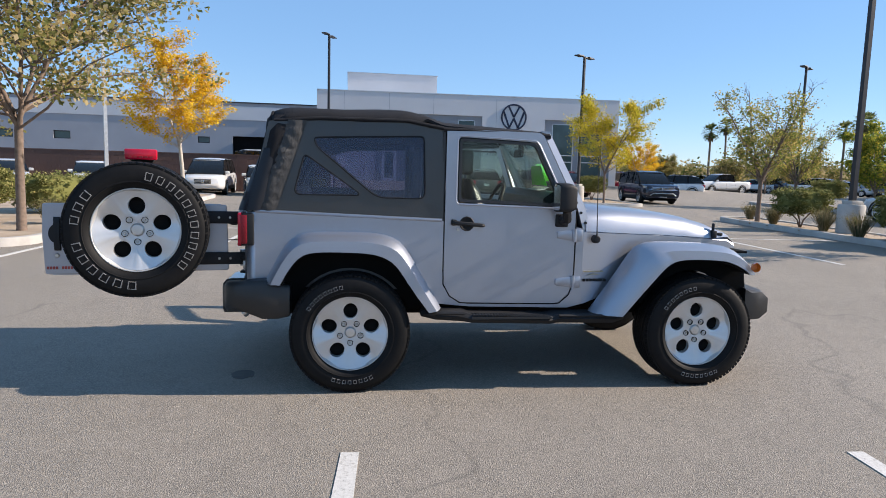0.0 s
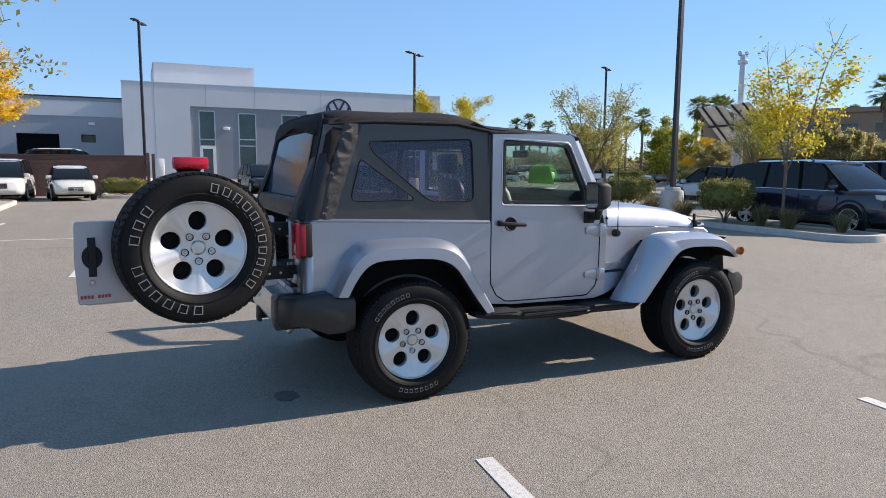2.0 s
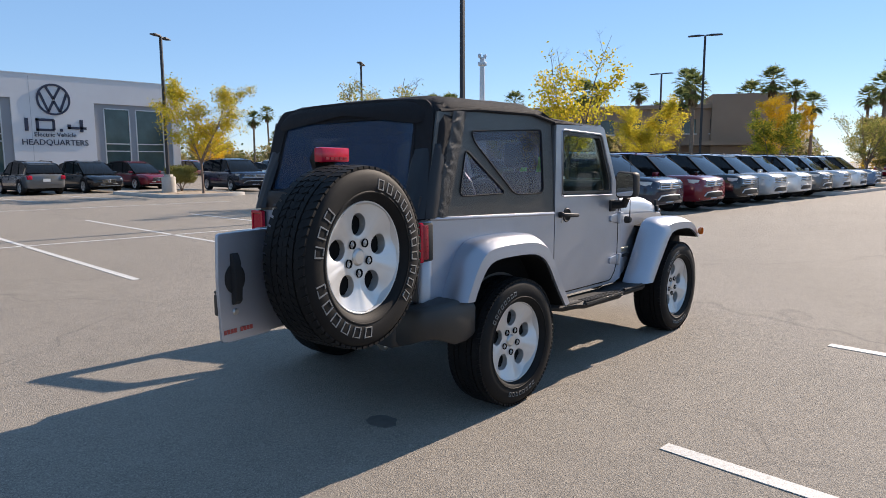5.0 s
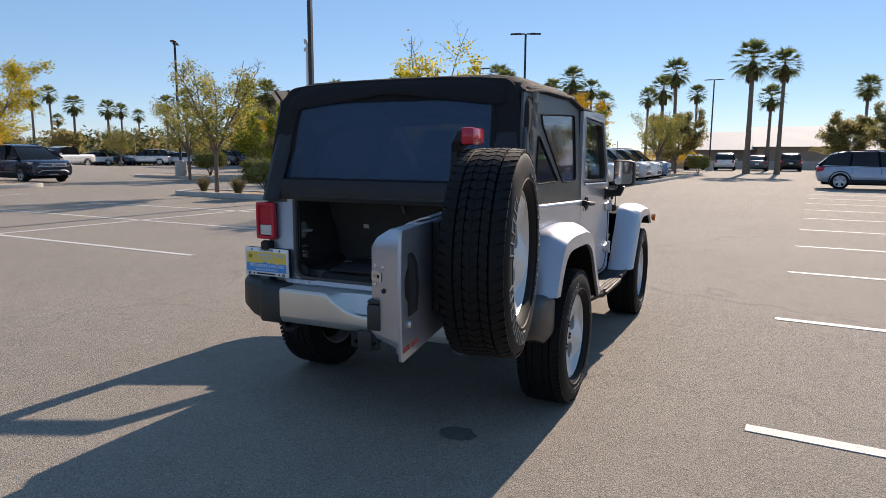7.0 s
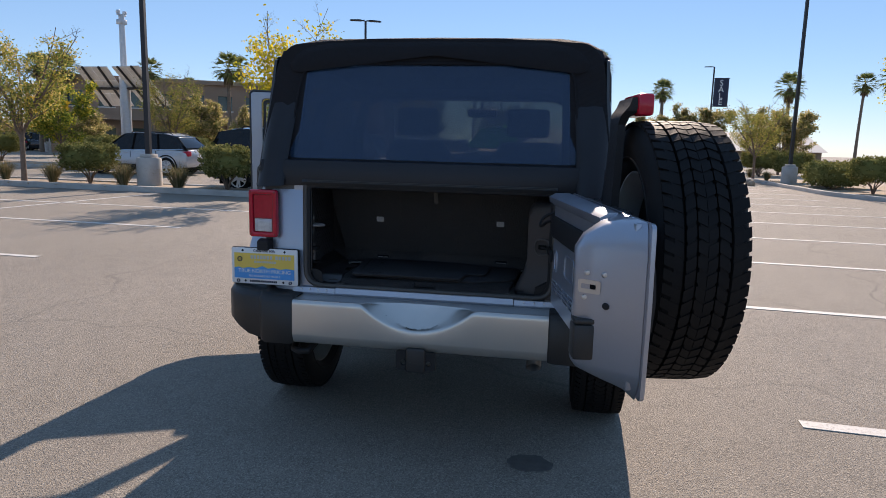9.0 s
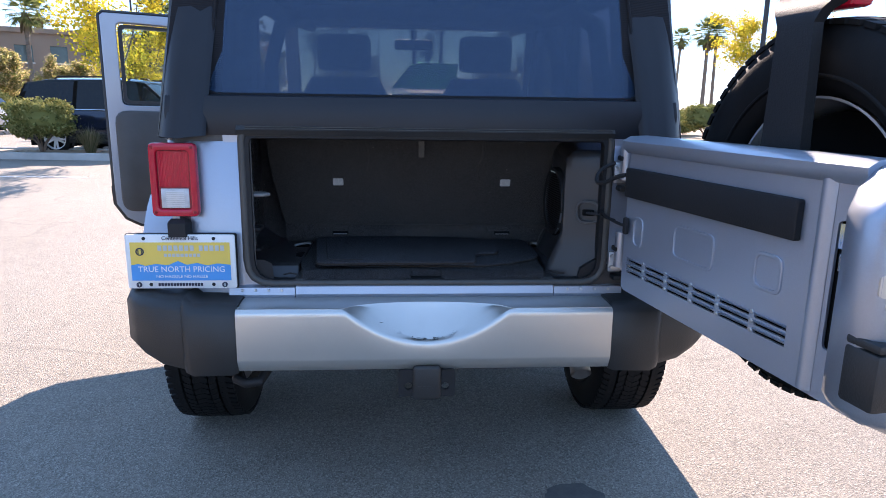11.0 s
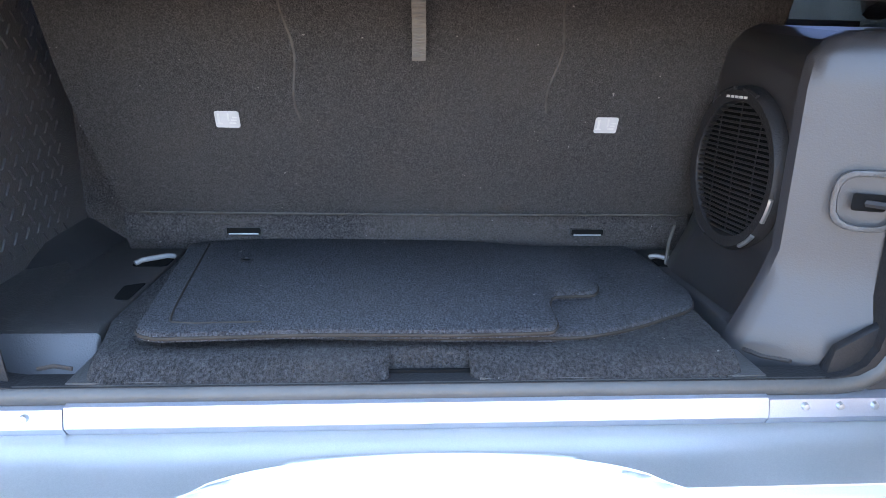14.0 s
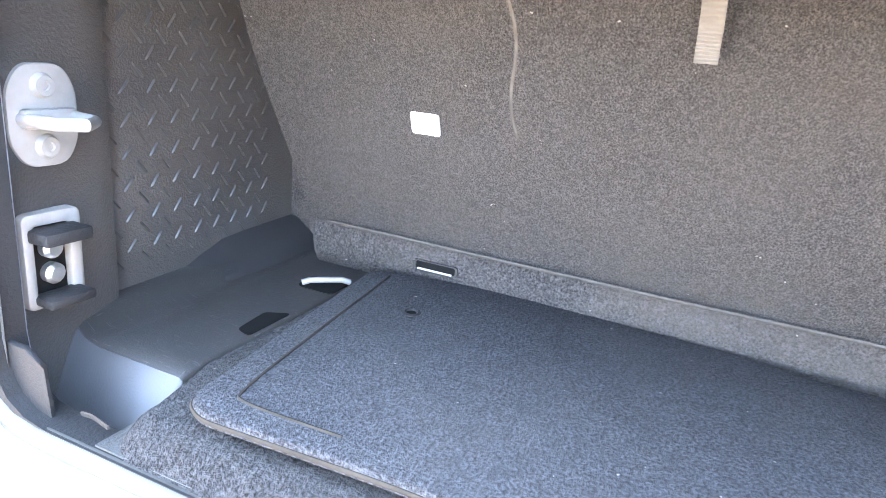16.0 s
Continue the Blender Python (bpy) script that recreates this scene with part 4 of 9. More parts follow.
for s in (-1, 1):
    bm = lathe(bmesh.new(), [(0.0, 0.0), (0.025, 0.0), (0.032, 0.01), (0.032, 0.03)], 18, "x", (-0.0, 0, 0))
    bmesh.ops.transform(bm, matrix=pose(2.785, s * 0.955, 0.855, 0, 0, -90 * -s), verts=bm.verts)
    part("side_marker", bm, AMBER, car, "round amber marker lamp")
    # liners that close the flares from above
    part("flare_liner", mk((-0.3, 0.2, min(s * 0.76, s * 0.92), max(s * 0.76, s * 0.92), 0.935, 0.94)), DARK, car)
    part("flare_liner", mk((2.22, 2.58, min(s * 0.5, s * 0.92), max(s * 0.5, s * 0.92), 0.895, 0.90)), DARK, car)

# cowl, bonnet and nose
rings = []
for x, w, zb, zs, zt in ((1.545, 0.775, 0.56, 1.085, 1.09), (1.62, 0.768, 0.56, 1.085, 1.09), (1.8, 0.735, 0.62, 1.078, 1.083), (2.1, 0.68, 0.8, 1.065, 1.07), (2.5, 0.61, 0.8, 1.045, 1.05), (2.8, 0.575, 0.62, 1.02, 1.025), (2.87, 0.56, 0.6, 0.98, 0.985)):
    rings.append([(x, -w, zb), (x, -w, zs - 0.02), (x, -w + 0.015, zs), (x, 0, zt), (x, w - 0.015, zs), (x, w, zs - 0.02), (x, w, zb)])
part("front_body", loft(bmesh.new(), rings), SILVER, car, smooth=35)
rings = []
for x, w, z0, zt in ((1.62, 0.77, 1.07, 1.235), (1.66, 0.763, 1.07, 1.25), (1.9, 0.719, 1.058, 1.238), (2.2, 0.664, 1.046, 1.215), (2.45, 0.621, 1.033, 1.18), (2.66, 0.593, 1.02, 1.125), (2.8, 0.578, 1.03, 1.06), (2.865, 0.55, 0.985, 0.995)):
    h = zt - z0
    rings.append([(x, -w, z0), (x, -w + 0.01, z0 + h * 0.45), (x, -w + 0.05, z0 + h * 0.78), (x, -w + 0.14, z0 + h * 0.93), (x, -0.2, zt), (x, 0.2, zt), (x, w - 0.14, z0 + h * 0.93), (x, w - 0.05, z0 + h * 0.78), (x, w - 0.01, z0 + h * 0.45), (x, w, z0)])
part("bonnet", loft(bmesh.new(), rings), SILVER, car, "silver bonnet", smooth=40)
for s in (-1, 1):
    bm = mk((2.66, 2.70, s * 0.585 - 0.02, s * 0.585 + 0.02, 1.02, 1.075), (2.672, 2.688, s * 0.578 - 0.012, s * 0.578 + 0.012, 1.07, 1.13), (2.70, 2.76, s * 0.57 - 0.012, s * 0.57 + 0.012, 1.035, 1.06), bev=0.006)
    part("bonnet_latch", bm, BLACK, car)
part("cowl_vent", mk((1.60, 1.66, -0.68, 0.68, 1.09, 1.225), bev=0.01), SILVER, car)
bm = lathe(bmesh.new(), [(0.0, -0.822), (0.02, -0.82), (0.027, -0.81), (0.03, -0.775)], 20, "y", (1.685, 0, 1.02))
tube(bm, [(1.685, -0.81, 1.03), (1.68, -0.813, 1.12), (1.665, -0.814, 1.55)], [0.006, 0.003, 0.0022], 6)
part("aerial", bm, BLACK, car)
for u0, n, z, h, mat_, nm in ((1.585, 8, 0.728, 0.018, BLACK, "badge_bar"), (1.615, 6, 0.79, 0.009, TAN, "badge_bar")):
    for i in range(n):
        bm = mk((u0 + 0.026 * i, u0 + 0.026 * i + 0.019, -0.775 + 0.08 * (u0 + 0.026 * i - 1.58) - 0.003, -0.765 + 0.08 * (u0 + 0.026 * i - 1.58), z - h / 2, z + h / 2))
        part(nm, bm, mat_, car, "plain badge bar", 0)
bm = slab(bmesh.new(), [[(1.64, 0.762), (1.69, 0.776), (1.74, 0.764), (1.69, 0.768)]], lambda u, v, w: (u, w + 0.08 * (u - 1.58), v), -0.776, -0.766)
part("badge_bar", bm, TAN, car, "small tan badge", 0)

# front bumper
bm = bmesh.new()
rings = []
for y, x0, x1 in ((-0.86, 2.80, 2.9), (-0.83, 2.82, 3.0), (-0.7, 2.84, 3.06), (-0.4, 2.86, 3.09), (0.4, 2.86, 3.09), (0.7, 2.84, 3.06), (0.83, 2.82, 3.0), (0.86, 2.80, 2.9)):
    rings.append([(x0, y, 0.5), (x1 - 0.06, y, 0.46), (x1, y, 0.51), (x1, y, 0.61), (x1 - 0.05, y, 0.655), (x0, y, 0.68)])
part("front_bumper", loft(bm, rings), GREYPLASTIC, car, "black plastic front bumper")
for y in (-0.56, 0.56):
    part("bumper_bracket", mk((2.72, 2.84, y - 0.06, y + 0.06, 0.62, 0.74)), DARK, car)

# running boards
for s in (1, -1):
    board = group_part("running_board", car, "black running board with a ribbed tread")
    bm = bmesh.new()
    rings = []
    for x, y1, z0, z1 in ((0.47, -0.86, 0.49, 0.53), (0.56, -0.91, 0.478, 0.532), (0.75, -0.92, 0.468, 0.53), (0.80, -0.94, 0.462, 0.515), (1.34, -0.94, 0.452, 0.505), (1.40, -0.92, 0.455, 0.515), (1.80, -0.91, 0.45, 0.512), (1.90, -0.85, 0.46, 0.5)):
        rings.append([(x, -0.74, z0), (x, y1 + 0.02, z0), (x, y1, (z0 + z1) / 2), (x, y1 + 0.025, z1), (x, -0.74, z1)])
    loft(bm, rings)
    part("board", bm if s > 0 else mirrored(bm), BLACK, board, smooth=30)
    bm = bmesh.new()
    for i in range(26):
        for j in range(3):
            x, y = 0.81 + i * 0.0205, -0.932 + 0.025 * j
            z = 0.517 - 0.0185 * (x - 0.8)
            box(bm, x, x + 0.012, y, y + 0.016, z - 0.004, z + 0.003)
    box(bm, 0.8, 1.345, -0.945, -0.865, 0.49, 0.5045)
    part("tread", bm if s > 0 else mirrored(bm), GREYPLASTIC, board, "grey tread studs", 0)
    for a, b in (((0.56, -0.913, 0.525), (0.75, -0.925, 0.526)), ((1.40, -0.925, 0.51), (1.8, -0.915, 0.508))):
        bm = tube(bmesh.new(), [a, b], 0.009, 6)
        part("edge_trim", bm if s > 0 else mirrored(bm), BLACK, board)


# doors, built for the right side with the hinge line at the origin, x forwards
def door(name, m, flip, label):
    d = group_part(name, car, label)
    d.matrix_basis = m
    f = (lambda b: mirrored(b)) if flip else (lambda b: b)
    outer = [(-0.918, 0.80), (-0.915, 0.70), (-0.87, 0.62), (-0.80, 0.576), (-0.74, 0.572), (-0.14, 0.566), (-0.10, 0.572), (-0.035, 0.63), (-0.012, 0.70), (-0.005, 0.80), (-0.005, 1.215), (-0.02, 1.27), (-0.255, 1.715), (-0.29, 1.735), (-0.90, 1.74), (-0.918, 1.725)]
    hole = rnd([(-0.838, 1.25), (-0.125, 1.235), (-0.128, 1.34), (-0.30, 1.672), (-0.838, 1.69)], [0.03, 0.03, 0.03, 0.03, 0.03])
    part("door_skin", f(side_plate(bmesh.new(), [outer, hole], -0.03, 0.0, 0.006)), SILVER, d, smooth=20)
    inn = [(u * 0.985 - 0.006, 0.012 + v * 0.99) for u, v in outer]
    part("door_inner", f(side_plate(bmesh.new(), [inn, hole], 0.001, 0.05, 0.004)), SILVER, d, smooth=20)
    gap = tube(bmesh.new(), [(-0.46 + (u + 0.46) * 1.009, -0.0285, 1.15 + (v - 1.15) * 1.007) for u, v in outer[:11]], 0.0048, 6, caps=False)
    part("door_gap_seal", f(gap), DARK, d, "black shut line")
    strip = tube(bmesh.new(), [(u * 0.99 - 0.004, 0.036, v) for u, v in outer + outer[:1]], 0.011, 6, caps=False)
    part("door_weatherstrip", f(strip), GLOSSBLACK, d, "black rubber weatherstrip")
    low = rnd([(-0.88, 0.66), (-0.05, 0.65), (-0.05, 1.2), (-0.88, 1.225)], 0.07)
    part("door_card", f(side_plate(bmesh.new(), [low], 0.052, 0.085, 0.012)), TRIM, d, "black plastic door card", 30)
    part("arm_rest", f(mk((-0.62, -0.2, 0.085, 0.13, 0.88, 0.95), bev=0.015)), TRIM, d)
    # black seal round the glass, then the glass
    ring = rnd([(-0.83, 1.258), (-0.133, 1.243), (-0.136, 1.338), (-0.304, 1.664), (-0.83, 1.682)], 0.03)
    core = rnd([(-0.812, 1.276), (-0.15, 1.262), (-0.152, 1.334), (-0.312, 1.648), (-0.812, 1.664)], 0.03)
    part("window_seal", f(side_plate(bmesh.new(), [ring, core], -0.026, 0.02)), GLOSSBLACK, d, smooth=0)
    pane_ = part("window_glass", f(side_plate(bmesh.new(), [core], -0.006, -0.002)), CARGLASS, d, "clear door window", 0)
    pane_.visible_shadow = False
    bm = bmesh.new()
    tube(bm, [(-0.82, -0.033, 1.243), (-0.12, -0.033, 1.228)], 0.007, 6)
    part("waist_strip", f(bm), SILVER, d)
    # bright edge round the window opening
    edge = rnd([(-0.846, 1.242), (-0.118, 1.227), (-0.12, 1.342), (-0.296, 1.68), (-0.846, 1.698)], 0.035)
    bm = bmesh.new()
    tube(bm, [(u, -0.0315, v) for u, v in edge + edge[:2]], 0.004, 6, caps=False)
    part("window_lip", f(bm), SILVER, d)
    h = group_part("handle", d)
    bm = lathe(bmesh.new(), [(0.0, -0.03), (0.03, -0.031), (0.045, -0.038), (0.05, -0.033), (0.05, -0.028)], 26, "y", (-0.768, 0, 1.112))
    tube(bm, [(-0.865, -0.05, 1.122), (-0.85, -0.062, 1.118), (-0.67, -0.062, 1.105), (-0.655, -0.045, 1.104)], [0.018, 0.015, 0.013, 0.012], 8)
    box(bm, -0.875, -0.84, -0.055, -0.028, 1.1, 1.14, 0.006)
    bmesh.ops.recalc_face_normals(bm, faces=bm.faces)
    hob = mesh_of("door_handle", f(bm), BLACK)
    bpy.data.objects.remove(h)
    share("door_handle", hob, d, Matrix())
    bm = lathe(bmesh.new(), [(0.0, -0.036), (0.01, -0.036), (0.013, -0.028)], 14, "y", (-0.828, 0, 1.073))
    part("lock", f(bm), STEEL, d)
    for z in (1.045, 0.718):
        bm = bmesh.new()
        slab(bm, [rnd([(-0.135, z - 0.022), (-0.02, z - 0.037), (-0.02, z + 0.037), (-0.135, z + 0.022)], 0.012)], lambda u, v, w: (u, w, v), -0.03, -0.043, 0.004)
        box(bm, -0.028, 0.045, -0.05, -0.028, z - 0.04, z + 0.04, 0.006)
        tube(bm, [(-0.01, -0.05, z - 0.045), (-0.01, -0.05, z + 0.045)], 0.011, 10)
        part("hinge", f(bm), SILVER, d, "exposed silver hinge")
    mir = bmesh.new()
    rings = []
    for x, k in ((-0.19, 0.93), (-0.175, 1.0), (-0.11, 0.98), (-0.075, 0.8)):
        pts = rnd([(-0.265, 1.20), (-0.085, 1.19), (-0.085, 1.425), (-0.265, 1.415)], 0.035)
        cy, cz = -0.175, 1.307
        rings.append([(x, cy + (y - cy) * k * 0.86, cz + (z - cz) * k * 0.86) for y, z in pts])
    loft(mir, rings)
    tube(mir, [(-0.11, -0.15, 1.21), (-0.1, -0.13, 1.16), (-0.1, -0.03, 1.15)], [0.03, 0.032, 0.036], 8)
    box(mir, -0.15, -0.06, -0.045, -0.02, 1.1, 1.19, 0.01)
    part("door_mirror", f(mir), BLACK, d, "black plastic door mirror")
    bm = slab(bmesh.new(), [rnd([(-0.24, 1.228), (-0.109, 1.22), (-0.109, 1.396), (-0.24, 1.387)], 0.026)], lambda u, v, w: (w, u, v), -0.1925, -0.1905)
    part("mirror_glass", f(bm), MIRROR, d, "mirror glass", 0)
    return d


door("passenger_door", pose(1.54, -S + 0.03, 0), False, "closed silver door with a framed window")
door("driver_door", pose(1.54, 0.80, 0, 0, 0, -67) @ Matrix.Diagonal((1.07, 1, 1, 1)), True, "wide open silver door with a black inner card")
for s in (-1, 1):
    for x0, x1, z1 in ((0.60, 0.616, 1.73), (1.54, 1.56, 1.1)):
        part("door_seal", mk((x0, x1, s * 0.752 - 0.012, s * 0.752 + 0.012, 0.6, z1)), GLOSSBLACK, car)

# windscreen frame, raked, with its glass
bm = bmesh.new()
for s in (-1, 1):
    loft(bm, [[(1.60, s * 0.765, 1.08), (1.66, s * 0.75, 1.08), (1.66, s * 0.69, 1.08), (1.60, s * 0.69, 1.08)],
              [(1.545, s * 0.765, 1.245), (1.605, s * 0.75, 1.25), (1.605, s * 0.69, 1.25), (1.545, s * 0.69, 1.25)],
              [(1.30, s * 0.735, 1.725), (1.345, s * 0.72, 1.735), (1.345, s * 0.66, 1.735), (1.30, s * 0.66, 1.725)]])
loft(bm, [[(1.29, y, 1.70), (1.35, y, 1.70), (1.345, y, 1.75), (1.29, y, 1.75)] for y in (-0.72, 0.72)])
loft(bm, [[(1.57, y, 1.18), (1.63, y, 1.18), (1.615, y, 1.25), (1.56, y, 1.25)] for y in (-0.72, 0.72)])
part("windscreen_frame", bm, SILVER, car)
bm = loft(bmesh.new(), [[(1.59, y, 1.24), (1.594, y, 1.24), (1.339, y, 1.71), (1.335, y, 1.71)] for y in (-0.68, 0.68)])
screen = part("windscreen", bm, CARGLASS, car, "clear windscreen", 0)
screen.visible_shadow = False
part("rear_view_mirror", mk((1.30, 1.33, -0.11, 0.11, 1.585, 1.645), (1.31, 1.36, -0.012, 0.012, 1.62, 1.70), bev=0.012), BLACK, car)
for z in (1.13, 1.2, 1.27, 1.34):
    x = 1.615 - 0.52 * (z - 1.13)
    part("frame_bolt", lathe(bmesh.new(), [(0.0, -0.772), (0.008, -0.772), (0.009, -0.76)], 8, "y", (x, 0, z)), BLACK, car)

# ---- soft top ----
top = group_part("soft_top", car, "black cloth soft top with tinted vinyl windows")


def roof_z(x):
    return float(np.interp(x, [-0.56, -0.50, -0.38, -0.2, 0.1, 0.37, 0.43, 0.60, 0.9, 1.33], [1.795, 1.842, 1.862, 1.864, 1.862, 1.87, 1.858, 1.795, 1.778, 1.754]))


bm = bmesh.new()
rings = []
for x in np.linspace(-0.56, 1.34, 39):
    z, w = roof_z(x), 0.755 if x > -0.45 else 0.755 - (-0.45 - x) * 0.9
    sag = 0.006 * math.sin(x * 9)
    e = 0.085 if x < 0.45 else 0.04
    ring = []
    for y, dz in ((-w, -e - 0.012), (-w - 0.002, -e + 0.006), (-w + 0.03, -e * 0.55), (-w + 0.09, -e * 0.2), (-w + 0.2, -0.004 + sag), (-0.25, sag), (0, sag + 0.003), (0.25, sag), (w - 0.2, -0.004 + sag), (w - 0.09, -e * 0.2), (w - 0.03, -e * 0.55), (w + 0.002, -e + 0.006), (w, -e - 0.012)):
        ring.append((x, y, z + dz))
    rings.append(ring + [(x, w - 0.03, z - e - 0.02), (x, 0, z - 0.03), (x, -w + 0.03, z - e - 0.02)])
loft(bm, rings)
part("roof_cloth", bm, FABRIC, top, "black cloth roof", 60)
# raised cloth bow ahead of the rear hoop
for s in (-1, 1):
    bm = bmesh.new()
    tube(bm, [(-0.50, s * 0.745, 1.755), (-0.2, s * 0.762, 1.778), (0.36, s * 0.765, 1.782), (0.6, s * 0.768, 1.742)], 0.012, 8)
    tube(bm, [(0.6, s * 0.772, 1.735), (1.0, s * 0.768, 1.732), (1.3, s * 0.748, 1.722)], 0.014, 8)
    part("roof_piping", bm, FABRIC, top)


def lean(v):
    """The cloth sides draw in towards the roof."""
    return 0.024 * max(0.0, v - 1.17) / 0.58


quarter = [(-0.665, 1.172), (0.608, belt(0.608) + 0.004), (0.608, 1.735), (0.36, 1.775), (-0.2, 1.775), (-0.42, 1.765), (-0.53, 1.75)]
w1 = rnd([(-0.25, 1.655), (0.47, 1.685), (0.485, 1.275), (0.165, 1.275), (-0.225, 1.595)], [0.03, 0.03, 0.05, 0.06, 0.03])
w2 = rnd([(-0.305, 1.55), (0.045, 1.305), (0.045, 1.288), (-0.375, 1.285)], [0.03, 0.02, 0.02, 0.05])
for s in (1, -1):
    f = (lambda b: b) if s > 0 else mirrored
    put_side = lambda u, v, w: (u, w + lean(v), v)
    bm = bmesh.new()
    slab(bm, [quarter, w1, w2], put_side, -0.779, -0.767)
    side = part("side_cloth", f(bm), SIDECLOTH, top, "faded charcoal vinyl side curtain", 0)
    for w in (w1, w2):
        bm = slab(bmesh.new(), [w], put_side, -0.776, -0.773)
        part("side_window", f(bm), VINYL, top, "tinted vinyl side window", 0)
        bm = tube(bmesh.new(), [(u, -0.781 + lean(v), v) for u, v in w + w[:1]], 0.005, 6, caps=False)
        part("window_welt", f(bm), FABRIC, top)
    # crinkled zip flap along the rear edge
    bm = bmesh.new()
    rows = []
    for i in range(61):
        t = i / 60
        z = 1.172 + 0.59 * t
        x0, x1 = -0.612 + 0.205 * t, -0.487 + 0.195 * t
        row = []
        for j in range(9):
            u = j / 8
            fold = (0.007 * noise.noise(Vector((z * 26 + u * 2.5, u * 2.2, 3 + s))) + 0.004 * noise.noise(Vector((z * 60 - u * 5, u * 5, 9)))) * math.sin(math.pi * (0.1 + 0.85 * u))
            row.append((x0 + (x1 - x0) * u, -0.788 - 0.006 * math.sin(math.pi * u) + fold + lean(z), z))
        rows.append(row)
    grid = [[bm.verts.new(p) for p in r] for r in rows]
    for a, b in zip(grid, grid[1:]):
        for j in range(8):
            bm.faces.new((a[j], a[j + 1], b[j + 1], b[j]))
    part("zip_flap", f(bm), CRINKLE, top, "crinkled grey zip flap", 180)
    # dark wrap round the rear corner
    bm = bmesh.new()
    rings = []
    for t in np.linspace(0, 1, 13):
        z = 1.168 + 0.625 * t
        xs, xr = -0.56 + 0.20 * t, -0.668 + 0.14 * t
        w = 0.786 - 0.024 * t - 0.03 * max(0, t - 0.85) / 0.15
        p = [(xs, -w - 0.001, z), (xr + 0.065, -w - 0.004, z), (xr + 0.03, -w + 0.008, z), (xr + 0.006, -w + 0.045, z), (xr, -w + 0.11, z), (xr, -w + 0.17, z)]
        q = [(x + 0.02, y + 0.03, z) for x, y, z in p[::-1]]
        rings.append(p + q)
    loft(bm, rings)
    part("corner_cloth", f(bm), FABRIC, top, smooth=70)
    # loose drape over the corner, flaring a little at its hem
    bm, rings = bmesh.new(), []
    for i in range(15):
        t = i / 14
        z = 1.178 + 0.4 * t
        xr, w, out = -0.676 + 0.142 * (z - 1.165) / 0.6, 0.788 - 0.024 * t * 0.6 - 0.008 * t ** 3, 0.02 * (1 - t) ** 2
        k = 1 - t ** 2
        xo = xr + 0.006 - 0.044 * k - out
        p = [(xr + 0.095, -w - 0.004, 0), (xr + 0.06, -w - 0.006 - out * 0.4, 0), (xr + 0.018 - 0.006 * k, -w + 0.002 - out * 0.4, 0), (xo + 0.014 * k, -w + 0.035, -0.002), (xo, -w + 0.07, -0.004), (xo + 0.007 * k, -w + 0.1, 0.0), (xo - 0.003 * k, -w + 0.128, 0.003), (xo + 0.012 * k, -w + 0.142, 0.004)]
        p = [(x + 0.004 * noise.noise(Vector((z * 9, y * 20, s))), y + 0.003 * noise.noise(Vector((z * 7, y * 16, 4 + s))), z + d * (1 - t)) for x, y, d in p]
        rings.append(p + [(x + 0.007, y + 0.006, z_) for x, y, z_ in p[::-1]])
    loft(bm, rings)
    part("corner_drape", f(bm), CURTAIN, top, "loose black vinyl corner drape", 80)

# rear curtain: sloping panel with a rounded window
rake = lambda v: -0.674 + 0.142 * (v - 1.165) / 0.6


def rear_place(u, v, w):
    return (rake(v) + w - 0.012 * max(0, 1 - (u / 0.7) ** 2), u, v)


outer = rnd([(-0.79, 1.172), (0.79, 1.172), (0.735, 1.74), (0.68, 1.82), (0.3, 1.842), (-0.3, 1.842), (-0.68, 1.82), (-0.735, 1.74)], [0.01, 0.01, 0.06, 0.06, 0.02, 0.02, 0.06, 0.06])
pane = rnd([(-0.655, 1.30), (0.655, 1.30), (0.605, 1.73), (-0.605, 1.73)], [0.04, 0.04, 0.09, 0.09], 6)
bm = slab(bmesh.new(), [outer, pane], rear_place, 0.0, 0.012)
part("rear_cloth", bm, FABRIC, top, "black cloth rear curtain", 0)
bm = slab(bmesh.new(), [pane], rear_place, 0.005, 0.008)
part("rear_window", bm, REARVINYL, top, "dark tinted vinyl rear window", 0)
bm = tube(bmesh.new(), [rear_place(u, v, -0.002) for u, v in pane + pane[:1]], 0.006, 6, caps=False)
part("window_welt", bm, FABRIC, top)
# lower bar of the curtain and its grey edge
bm = bmesh.new()
loft(bm, [[(-0.703, y, 1.185), (-0.713, y, 1.2), (-0.703, y, 1.212), (-0.665, y, 1.212), (-0.665, y, 1.185)] for y in (-0.566, -0.3, 0.3, 0.556)])
part("tailgate_bar", bm, GREYPLASTIC, top, "dark tailgate bar")
for x, z in ((-0.7115, 1.204), (-0.707, 1.2095)):
    part("bar_edge", tube(bmesh.new(), [(x, -0.56, z), (x, 0.0, z), (x, 0.53, z)], 0.0016, 5), SEAL, top, "dull rubber edge")
bm = bmesh.new()
loft(bm, [[(-0.684 - b, y, 1.184), (-0.692 - b, y, 1.25), (-0.676 - b, y, 1.295), (-0.65, y, 1.3), (-0.65, y, 1.184)] for y, b in ((-0.76, 0.0), (-0.6, 0.012), (-0.2, 0.018), (0.3, 0.016), (0.6, 0.012), (0.76, 0.0))])
part("lower_cloth", bm, CURTAIN, top, "glossy black vinyl hem", smooth=60)

